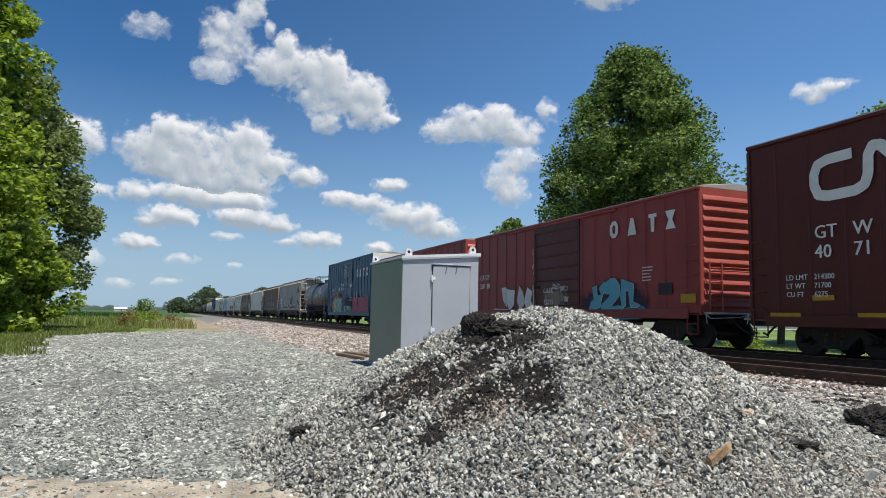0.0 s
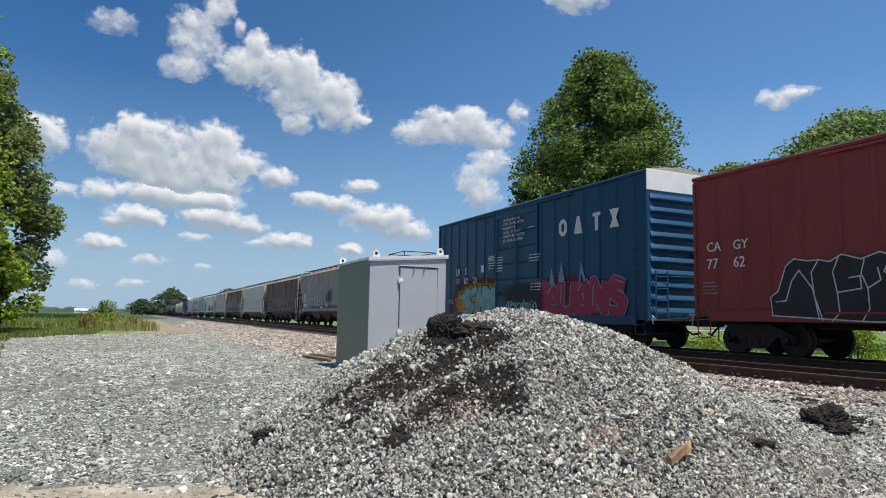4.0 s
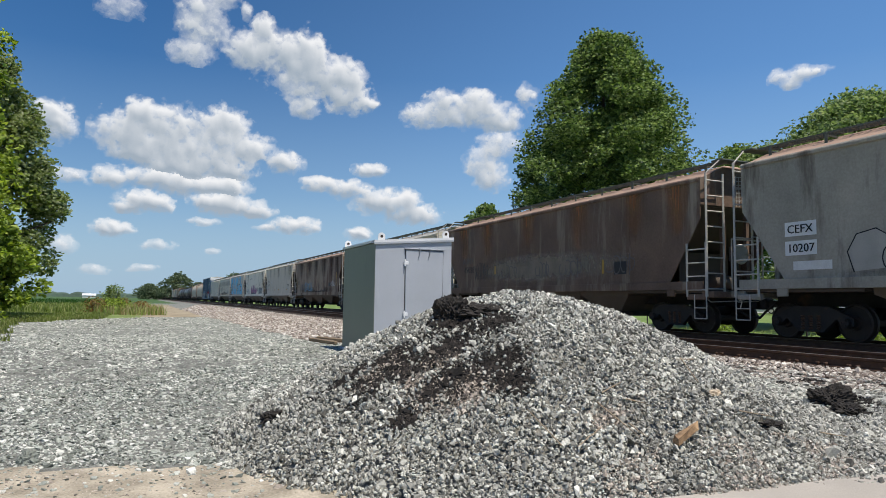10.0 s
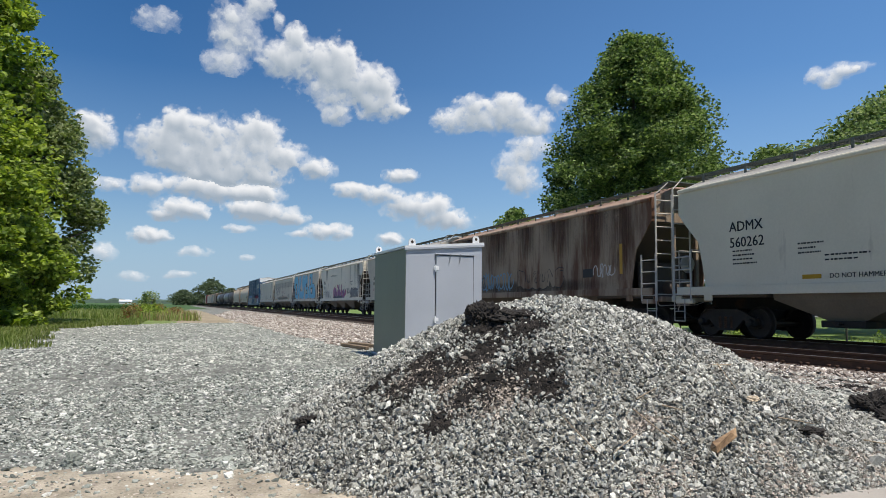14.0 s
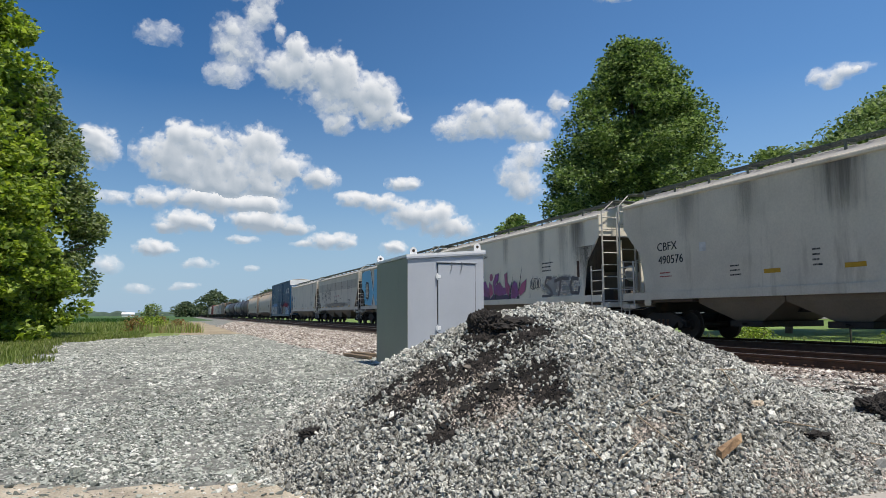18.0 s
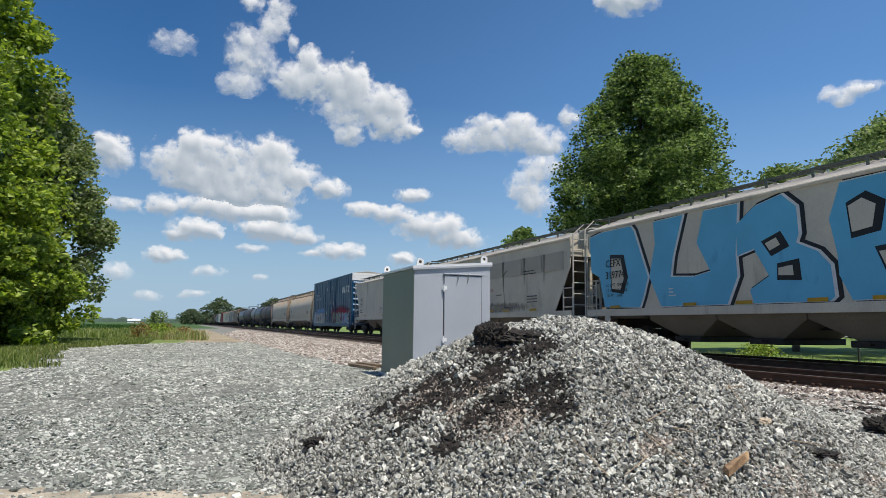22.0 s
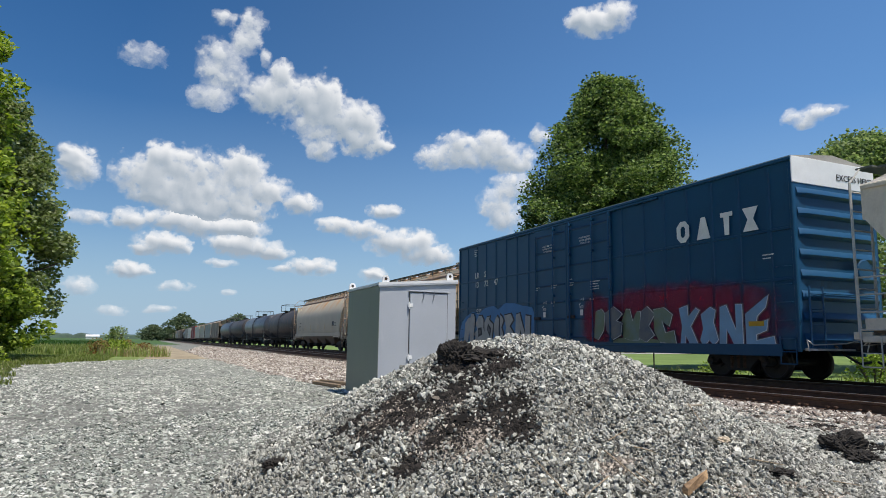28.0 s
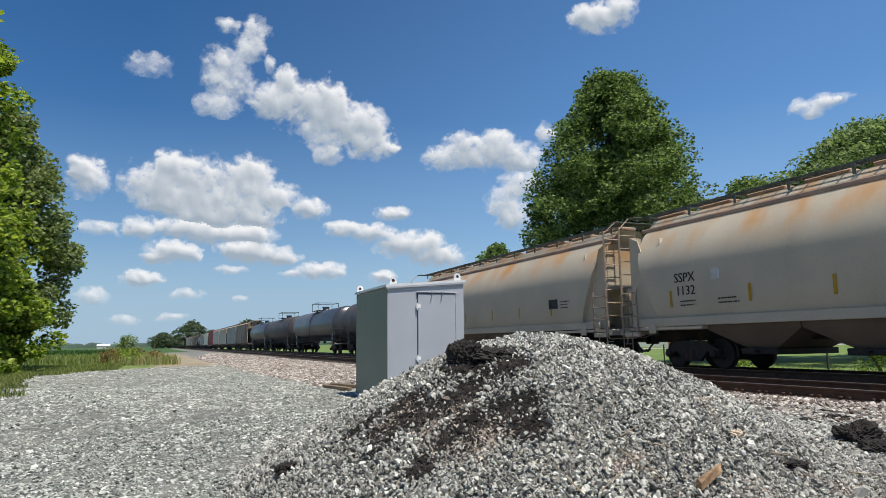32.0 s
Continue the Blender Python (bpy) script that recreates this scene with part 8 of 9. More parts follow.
piece(c, [((-1.62, 1.86), (-1.94, 1.95), (-2.1, 1.79), (-2.03, 1.26), (-1.74, 0.96), (-1.53, 1.04)), ((-2.1, 1.79), (-2.55, 2.0), (-2.97, 1.76), (-2.67, 1.55), (-2.95, 1.47), (-2.88, 1.11), (-2.49, 0.96), (-2.17, 1.26))],
      [OLIVE_PAINT, SLATE_PAINT], SPRAY_BLACK, 0.035, (-0.02, 0), -HALF - 0.07, SPRAY_WHITE, "olive and slate spray-painted graffiti letter")
piece(c, [((-2.86, 1.54), (-3.07, 1.9), (-3.25, 1.89), (-3.37, 1.53), (-3.57, 1.8), (-3.74, 1.8), (-3.64, 0.96), (-3.2, 0.96), (-2.93, 1.03)), ((-3.77, 1.8), (-4.04, 1.95), (-4.35, 1.7), (-4.08, 1.37), (-4.31, 1.1), (-3.97, 0.9), (-3.64, 1.03)),
          ((-4.31, 1.84), (-4.75, 1.88), (-5.07, 1.67), (-4.94, 1.35), (-4.65, 1.49), (-4.78, 1.16), (-5.12, 1.22), (-5.2, 0.84), (-4.53, 0.9), (-4.32, 1.23))],
      [OLIVE_PAINT, SLATE_PAINT], SPRAY_BLACK, 0.035, (-0.02, 0), -HALF - 0.006, SPRAY_WHITE, "olive and slate spray-painted graffiti letter")
piece(c, [((-1.4, 0.72), (-1.5, 1.1), (-2.5, 1.0), (-3.6, 1.05), (-4.6, 0.95), (-5.2, 0.9), (-5.25, 0.72))], [OLIVE_PAINT], SPRAY_BLACK, 0.02)
piece(c, [((-5.34, 1.83), (-5.65, 1.9), (-5.67, 1.59), (-5.95, 1.82), (-6.08, 1.75), (-5.75, 1.33), (-6.07, 0.73), (-5.81, 0.7), (-5.56, 1.09), (-5.53, 0.68), (-5.33, 0.68), (-5.44, 1.34)),
          ((-6.14, 1.63), (-6.47, 1.82), (-6.64, 1.73), (-6.56, 1.43), (-6.71, 0.97), (-6.55, 0.83), (-6.4, 0.97), (-6.2, 0.79), (-6.09, 0.97), (-6.21, 1.26)),
          ((-6.75, 0.8), (-6.8, 1.8), (-7.0, 1.85), (-7.3, 1.2), (-7.3, 1.85), (-7.5, 1.85), (-7.5, 0.75), (-7.3, 0.7), (-7.0, 1.25), (-6.95, 0.75)),
          ((-7.6, 0.72), (-7.6, 1.6), (-8.3, 2.05), (-8.2, 1.75), (-7.95, 1.55), (-7.9, 1.35), (-8.25, 1.45), (-8.2, 1.2), (-7.9, 1.1), (-7.9, 0.95), (-8.4, 1.05), (-8.45, 0.8))],
      [ICE_PAINT], SPRAY_FADED, 0.035, (-0.02, 0), -HALF - 0.006, SPRAY_WHITE, "ice blue spray-painted graffiti letter with a white outline")
patch(c, "reflector", 105.7 - mid, 106.15 - mid, 1.3, 1.42, YELLOW, -HALF - 0.02)
words(c, "EXCESS HEIGHT CAR", 0.1, 4.85, 0.15, LETTER_BLACK, 0, name="lettering", turn=pose(0, 0, 0, 90, 0, 0)).location = (0.05, -h - 0.03, 4.85)

# 16 and 17: tan grey round-sided hoppers with rust
for near, rear, num in ((124.3, 142.1, "SSPX"), (143.4, 161.2, "")):
    c, h = hopper("tan grey round-sided covered hopper with rust patches", near, rear, TAN_RUSTY, ROOF_RUST, 4.25, 1.42, 4, False, True, iron=RUSTY_IRON, slope=GREY_WARM, tc=2.2)
    mid = (near + rear) / 2
    if num:
        words(c, "SSPX", 140.0 - mid, 2.42, 0.26, LETTER_BLACK, -HALF + 0.005)
        words(c, "1132", 139.95 - mid, 2.05, 0.26, LETTER_BLACK, -HALF + 0.005)
        patch(c, "notice_plate", 138.3 - mid, 138.6 - mid, 2.4, 2.7, SPRAY_PALE, -HALF + 0.0)
    else:
        bars(c, 158.9 - mid, 2.05, 0.9, 0.6, 2, LETTER_BLACK, -HALF + 0.003)
    for d, z, n in ((2.3, 1.75, 2), (3.7, 1.75, 2)):
        bars(c, h - d, z, 0.7, 0.11 * n, n, LETTER_BLACK, -HALF + 0.012)
    for d in (1.9, 4.7, 7.0, 9.8, 12.2, 14.6):
        patch(c, "reflector", h - d - 0.09, h - d, 1.75, 2.2, YELLOW, -HALF + 0.005)
    patch(c, "notice_plate", -h + 2.7, -h + 3.3, 2.0, 2.35, SPRAY_BLACK, -HALF + 0.005)
    bars(c, -h + 2.55, 2.0, 0.7, 0.33, 3, LETTER_BLACK, -HALF + 0.005)

# tanks and the cars that stay far away
for a, b, p in ((162.6, 177.6, TANK_RUSTY), (180.2, 198.4, TANK_BLACK), (201.0, 216.2, TANK_RUSTY), (218.6, 233.8, TANK_BLACK)):
    tank_car("dark rust-stained tank car with a railed top platform", a, b, p, 4.05, 1.45, far=a > 200)
FAR_CARS = ((RUST_STREAK, "h", "brown covered hopper"), (GREY_GRIMY, "h", "grimy grey covered hopper"), (TAN_RUSTY, "h", "pale tan covered hopper"), (GREY_WARM, "h", "grey covered hopper"),
            (RED_PAINT, "b", "oxide-red boxcar"), (GREY_OFFWHITE, "h", "off-white covered hopper"), (GREY_GRIMY, "h", "grimy grey covered hopper"), (TANK_BLACK, "t", "black tank car"), (BROWN_GRIME, "h", "brown covered hopper"))
s0 = 236.2
for k in range(22):
    p, kind, label = FAR_CARS[k % 9]
    label += " far down the train"
    if kind == "h":
        hopper(label, s0, s0 + 16.0, p, ROOF_RUST, 4.25, 1.38, 3, True, far=True)
    elif kind == "b":
        boxcar(label, s0, s0 + 15.2, 4.7, 1.0, p, END_RED, p, ((6, 9),), [1.5 * j + 0.8 for j in range(10)], 8, far=True)
    else:
        tank_car(label, s0, s0 + 15.0, p, 3.95, 1.42, far=True)
    s0 += 17.6


# ---- plants ----
def leaf_material(name, tones, rough=0.5, through=0.42):
    m = heap_material(name, tones, rough, 0.25, 0.0, 3.0)
    n, l = m.node_tree.nodes, m.node_tree.links
    p, out = n["Principled BSDF"], n["Material Output"]
    hsv = [k for k in n if k.type == "HUE_SAT"][0]
    tr, mix = n.new("ShaderNodeBsdfTranslucent"), n.new("ShaderNodeMixShader")
    gain = n.new("ShaderNodeHueSaturation")
    gain.inputs["Saturation"].default_value, gain.inputs["Value"].default_value = 1.15, 1.5
    l.new(hsv.outputs[0], gain.inputs["Color"])
    l.new(gain.outputs[0], tr.inputs[0])
    mix.inputs[0].default_value = through
    l.new(p.outputs[0], mix.inputs[1])
    l.new(tr.outputs[0], mix.inputs[2])
    l.new(mix.outputs[0], out.inputs[0])
    return m


BARK = mat("grey_brown_bark", (0.14, 0.11, 0.085), 0.95, 0, 0.35, 5, 0.8, 40)
MAPLE_LEAF = leaf_material("maple_leaves", [(0.05, 0.09, 0.03), (0.115, 0.175, 0.05), (0.20, 0.275, 0.085), (0.36, 0.43, 0.18)])
SHADE_LEAF = leaf_material("light_green_shade_tree_leaves", [(0.09, 0.14, 0.05), (0.16, 0.225, 0.075), (0.24, 0.31, 0.12), (0.36, 0.42, 0.20)])
BUSH_LEAF = leaf_material("bright_bush_leaves", [(0.08, 0.125, 0.025), (0.18, 0.25, 0.045), (0.30, 0.385, 0.07), (0.46, 0.54, 0.12)])
POPLAR_LEAF = leaf_material("grey_green_poplar_leaves", [(0.11, 0.15, 0.045), (0.17, 0.225, 0.07), (0.25, 0.30, 0.12), (0.42, 0.46, 0.28)])
FAR_LEAF = leaf_material("hazy_far_leaves", [(0.09, 0.125, 0.07), (0.125, 0.165, 0.09), (0.16, 0.20, 0.115)])
WEED_LEAF = leaf_material("rusty_dock_leaves", [(0.20, 0.10, 0.04), (0.28, 0.17, 0.07), (0.22, 0.22, 0.07), (0.34, 0.26, 0.13)])
GRASS_BLADE = leaf_material("grass_blades", [(0.11, 0.15, 0.035), (0.16, 0.205, 0.05), (0.21, 0.255, 0.075), (0.30, 0.30, 0.13)])
DRY_BLADE = leaf_material("dry_weed_stems", [(0.26, 0.20, 0.10), (0.34, 0.30, 0.14), (0.20, 0.28, 0.07), (0.26, 0.34, 0.09), (0.46, 0.40, 0.24)])


def leaves(name, centres, size, material, parent, seed, spread=0.5, up=0.5):
    """Folded leaves, two faces each, one at every centre."""
    rng = np.random.default_rng(seed)
    c = np.asarray(centres)
    n = len(c)
    m = turns(rng, n)
    s = size * rng.uniform(0.6, 1.3, n)
    base = np.array([(0, -0.5, 0), (0, 0.5, 0), (-0.36, 0.02, 0.12), (0.36, 0.02, 0.12)])
    v = np.einsum("nij,kj->nki", m, base) * s[:, None, None]
    v[:, :, 2] *= 1 - 0.5 * up
    v += c[:, None, :]
    f = (np.array([(0, 3, 1), (0, 1, 2)])[None] + (np.arange(n) * 4)[:, None, None]).reshape(-1, 3)
    ob = new(name, quick_mesh(name, v.reshape(-1, 3), f, material))
    ob.parent = parent
    return ob


def limbs(parent, height, spread, trunk, seed, base=0.25, count=9):
    rnd = random.Random(seed)
    m = Mesh()
    z, x, y, r = -0.3, 0.0, 0.0, trunk
    while z < height * 0.8:
        nz, nx, ny = z + height * 0.12, x + rnd.uniform(-0.15, 0.15), y + rnd.uniform(-0.15, 0.15)
        nr = trunk * max(0.15, 1 - nz / height)
        m.rod((x, y, z), (nx, ny, nz), r, 9, nr)
        z, x, y, r = nz, nx, ny, nr
    part("trunk", m, BARK, parent, smooth=True)
    for k in range(count):
        t = base + (0.85 - base) * k / count
        a = k * 2.4 + rnd.uniform(-0.4, 0.4)
        z = height * t
        l = spread * (1.05 - 0.6 * t) * rnd.uniform(0.7, 1)
        p0 = (0, 0, z)
        p1 = (l * 0.5 * math.cos(a), l * 0.5 * math.sin(a), z + l * 0.3)
        p2 = (l * math.cos(a), l * math.sin(a), z + l * 0.55)
        r0 = trunk * 0.45 * (1 - t) + 0.03
        part("limb", Mesh().rod(p0, p1, r0, 6, r0 * 0.6).rod(p1, p2, r0 * 0.6, 6, r0 * 0.2), BARK, parent)


def crown_points(rng, n, clumps, clump_r, profile, z0, z1, hollow=0.55, squash=0.7):
    """Leaf places in clumps that follow a crown's outline: profile(t) is the radius at a share of its height."""
    out = []
    for k in range(clumps):
        t = rng.uniform(0, 1) ** 0.85
        a = rng.uniform(0, 2 * np.pi)
        rr = profile(t) * (hollow + (1 - hollow) * rng.uniform(0, 1) ** 0.5) * rng.uniform(0.9, 1.05)
        cz = z0 + (z1 - z0) * t
        c = np.array([rr * np.cos(a), rr * np.sin(a), cz])
        cr = clump_r * rng.uniform(0.6, 1.3)
        d = rng.normal(size=(n // clumps, 3))
        d /= np.linalg.norm(d, axis=1)[:, None]
        d *= (rng.uniform(0.2, 1, n // clumps) ** 0.5)[:, None] * cr
        d[:, 2] *= squash
        out.append(c + d)
    return np.concatenate(out)


def tree(x, y, height, profile, z0, n, clumps, clump_r, leaf, material, label, seed, trunk=0.35, spread=5.0, hollow=0.5, base_z=None):
    z = ground_z(x, y) if base_z is None else base_z
    t = thing("tree", label, "tree", shift(x, y, z))
    limbs(t, height, spread, trunk, seed)
    rng = np.random.default_rng(seed)
    pts = crown_points(rng, n, clumps, clump_r, profile, z0, height - clump_r * 0.5, hollow)
    leaves("crown", pts, leaf, material, t, seed + 1)
    return t


def ovoid(r, top=0.16):
    def f(t):
        return r * (0.78 + 0.22 * min(1, t / 0.18)) * max(0.0, 1 - (max(0.0, t - 0.25) / 0.76) ** 1.55) ** 0.75 + top * (1 - t)
    return f


def taper(r):
    """Broad at the foot, narrowing to a blunt point."""
    def f(t):
        return r * (0.85 + 0.15 * min(1, t / 0.12)) * (1 - 0.95 * max(0.0, (t - 0.2) / 0.85) ** 2.1) + 0.1
    return f


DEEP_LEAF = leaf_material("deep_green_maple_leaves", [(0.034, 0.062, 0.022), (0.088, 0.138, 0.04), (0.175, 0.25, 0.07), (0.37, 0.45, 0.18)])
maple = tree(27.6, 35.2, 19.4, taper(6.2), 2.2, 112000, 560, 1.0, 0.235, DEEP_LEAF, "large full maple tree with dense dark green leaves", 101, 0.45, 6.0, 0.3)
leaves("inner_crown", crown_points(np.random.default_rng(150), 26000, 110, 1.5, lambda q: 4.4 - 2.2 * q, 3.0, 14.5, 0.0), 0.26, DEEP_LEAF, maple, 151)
tree(40.6, 26.6, 14.8, ovoid(9.4), 2.0, 50000, 260, 1.4, 0.29, SHADE_LEAF, "broad green shade tree beyond the tracks", 103, 0.4, 6.5)
tree(37.6, 33.0, 12.6, ovoid(4.9), 2.0, 26000, 110, 1.1, 0.26, MAPLE_LEAF, "smaller green tree beside the shade trees", 105, 0.25, 3.5)
tree(37.5, 70.8, 13.2, ovoid(4.4), 2.0, 9000, 100, 1.1, 0.45, MAPLE_LEAF, "green tree behind the railway line", 107, 0.3, 3.5)
tree(49.0, 20.0, 15.5, ovoid(7.5), 2.0, 13000, 160, 1.4, 0.42, MAPLE_LEAF, "tall green tree behind the lawn", 109, 0.4, 6.0)

# left of the lot: thicket, poplar and tall trees
tree(-10.3, 35.0, 20.6, ovoid(4.6, 0.6), 3.0, 30000, 120, 1.1, 0.32, BUSH_LEAF, "tall dark green tree rising over the thicket", 111, 0.3, 3.5)
tree(-6.7, 37.0, 12.6, ovoid(2.7, 0.4), 2.0, 32000, 150, 0.85, 0.24, POPLAR_LEAF, "grey-green poplar with small fluttering leaves", 113, 0.25, 3.0)
tree(-9.4, 30.5, 13.6, ovoid(4.2, 0.4), 2.0, 30000, 170, 1.0, 0.28, BUSH_LEAF, "tall leafy tree at the edge of the lot", 115, 0.3, 3.8)
tree(-12.5, 22.0, 10.0, ovoid(4.6, 0.5), 1.5, 20000, 140, 1.1, 0.28, BUSH_LEAF, "leafy bright green tree at the edge of the lot", 116, 0.25, 3.4)


def thicket(x, y, r, h, n, seed, material, leaf, label):
    t = thing("bush", label, "bush", shift(x, y, ground_z(x, y)), "thicket bushes")
    rng = np.random.default_rng(seed)
    rnd = random.Random(seed)
    for k in range(6):
        a, l = rnd.uniform(0, 6.28), rnd.uniform(0.4, 0.9) * r
        part("stem", Mesh().rod((0, 0, -0.1), (l * 0.5 * math.cos(a), l * 0.5 * math.sin(a), h * 0.45), 0.05, 5, 0.03).rod((l * 0.5 * math.cos(a), l * 0.5 * math.sin(a), h * 0.45), (l * math.cos(a), l * math.sin(a), h * 0.85), 0.03, 5, 0.01), BARK, t)
    pts = crown_points(rng, n, max(30, n // 130), 0.55, lambda q: r * math.sqrt(max(0.02, 1 - q ** 2.2)) * (0.8 + 0.2 * min(1, q / 0.2)), 0.15, h, 0.45)
    leaves("foliage", pts, leaf, material, t, seed + 1)
    return t


thicket(-7.6, 29.5, 2.9, 5.6, 16000, 121, BUSH_LEAF, 0.30, "bright green leafy bush with large leaves")
thicket(-6.1, 33.0, 2.1, 4.2, 10000, 123, BUSH_LEAF, 0.28, "bright green leafy bush at the edge of the lot")
thicket(-8.4, 25.0, 2.6, 4.6, 14000, 125, BUSH_LEAF, 0.2, "dense green bush with pointed leaves")
thicket(-6.6, 31.3, 1.6, 2.2, 7000, 126, BUSH_LEAF, 0.18, "low green bush in the long grass")
thicket(-7.6, 21.6, 1.9, 2.6, 8000, 127, BUSH_LEAF, 0.2, "low green bush at the edge of the lot")
thicket(-10.0, 27.0, 3.4, 8.0, 16000, 128, BUSH_LEAF, 0.32, "tall bright green bush with large leaves")
thicket(-2.0, 60.0, 0.65, 1.8, 900, 129, SHADE_LEAF, 0.2, "small sapling standing in the weeds")
rw = random.Random(77)
for k in range(9):
    yw = rw.uniform(44, 64)
    thicket(grass_edge(yw) - rw.uniform(-0.6, 2.4), yw, rw.uniform(0.25, 0.6), rw.uniform(0.35, 0.8), 400, 160 + 2 * k, BUSH_LEAF if k % 3 else WEED_LEAF, 0.17, "weedy bush with green and brown leaves")
thicket(23.2, 15.4, 0.8, 1.5, 2200, 131, BUSH_LEAF, 0.12, "small leafy bush beyond the tracks")
thicket(24.6, 23.5, 0.7, 0.8, 1400, 132, BUSH_LEAF, 0.12, "low weedy bush beyond the tracks")
thicket(21.2, 11.0, 0.9, 0.7, 1500, 133, BUSH_LEAF, 0.12, "low weedy bush beside the far track")

for k, (x, y, h, r) in enumerate(((16.9, 352, 13.6, 8.5), (42.5, 350, 14.0, 9.0), (31, 420, 11, 8), (4.5, 400, 8.5, 7))):
    tree(x, y, h, ovoid(r, 1.0), 1.0, 5000, 90, 2.2, 1.1, FAR_LEAF, "distant round green tree on the horizon", 140 + k, 0.5, 6, 0.3)


def blades(name, rng, spots_, height, width, material, label, seed):
    """Upright bent grass blades, all in one mesh."""
    p = np.array(spots_)
    n = len(p)
    a, lean, h = rng.uniform(0, 2 * np.pi, n), rng.uniform(0.05, 0.7, n), height * rng.uniform(0.4, 1.3, n)
    d = np.stack([np.cos(a), np.sin(a), np.zeros(n)], 1)
    s = np.stack([-np.sin(a), np.cos(a), np.zeros(n)], 1) * width
    up = np.array([0, 0, 1.0])
    mid = p + d * (lean * h * 0.35)[:, None] + up * (h * 0.6)[:, None]
    tip = p + d * (lean * h)[:, None] + up * h[:, None]
    v = np.stack([p - s, p + s, mid + s * 0.7, mid - s * 0.7, tip], 1).reshape(-1, 3)
    f = (np.array([(0, 1, 2), (0, 2, 3), (3, 2, 4)])[None] + (np.arange(n) * 5)[:, None, None]).reshape(-1, 3)
    ob = new(name, quick_mesh(name, v, f, material))
    return tagged(ob, label, "grass", kind="stuff")


rng = np.random.default_rng(51)
sp = spots(rng, 42000, -12, -1.5, 17, 44, lambda x, y: x < grass_edge(y) + 0.5 + 0.9 * noise.noise((x * 0.7, y * 0.7, 9)), ground_z)
blades("long_grass", rng, sp, 0.17, 0.014, GRASS_BLADE, "long green grass along the edge of the lot", 52)
sp = spots(rng, 5000, -2.4, 3.4, 42, 66, lambda x, y: x < grass_edge(y) + 1.5, ground_z)
blades("dry_weeds", rng, sp, 0.55, 0.025, DRY_BLADE, "dry brown and green weeds at the end of the lot", 53)
sp = spots(rng, 7000, -16, -2.0, 46, 75, lambda x, y: True, ground_z)
blades("tall_weeds", rng, sp, 0.45, 0.04, GRASS_BLADE, "tall green weeds before the field", 54)
sp = spots(rng, 26000, 17.9, 27, 4, 42, lambda x, y: noise.noise((x * 0.5, y * 0.5, 4)) > -0.25 and x < 22 + 4 * noise.noise((y * 0.3, 2, 2)), ground_z)
blades("verge_weeds", rng, sp, 0.34, 0.02, GRASS_BLADE, "green weeds along the far side of the tracks", 55)
sp = spots(rng, 14000, -60, -2, 75, 130, lambda x, y: True, ground_z)
blades("bean_plants", rng, sp, 0.6, 0.12, leaf_material("bean_leaves", [(0.03, 0.075, 0.014), (0.045, 0.10, 0.02), (0.06, 0.125, 0.03)]), "rows of low green field crop", 56)


def tree_line():
    """Low woods along the horizon."""
    m = Mesh()
    n = 500
    for k in range(n):
        a = radians(-40 + 130 * k / (n - 1))
        r = 1500
        top = 9 + 5 * noise.noise((k * 0.13, 0, 0)) + 4 * noise.noise((k * 0.5, 3, 0)) + 1.5 * noise.noise((k * 1.7, 5, 0))
        for rr, z in ((r - 14, -1), (r - 10, max(2, top) * 0.7), (r, max(2.5, top)), (r + 14, -1)):
            m.v.append((rr * math.sin(a), rr * math.cos(a), z))
    for k in range(n - 1):
        for j in range(3):
            m.f.append((4 * k + j, 4 * k + 4 + j, 4 * k + 5 + j, 4 * k + 1 + j))
    ob = new("backdrop", m.data("backdrop", mat("hazy_blue_green_woods", (0.075, 0.115, 0.085), 0.95, 0, 0.3, 0.03, 0.5, 0.2), True))
    tagged(ob, "hazy blue-green woods along the horizon", "tree line", kind="structure")


tree_line()

# ---- beyond the tracks: houses, cars, posts; barn in the field ----
SIDING = mat("white_siding", (0.62, 0.62, 0.60), 0.6, 0, 0.06)
ROOF_SHINGLE = mat("grey_roof_shingles", (0.16, 0.16, 0.165), 0.9, 0, 0.2, 2, 0.3)
BRICK_RED = mat("red_brick_wall", (0.26, 0.11, 0.075), 0.9, 0, 0.25, 3, 0.3)
GLASS_DARK = mat("dark_window_glass", (0.02, 0.025, 0.03), 0.08, 0, 0.1, 2, 0, spec=0.6)


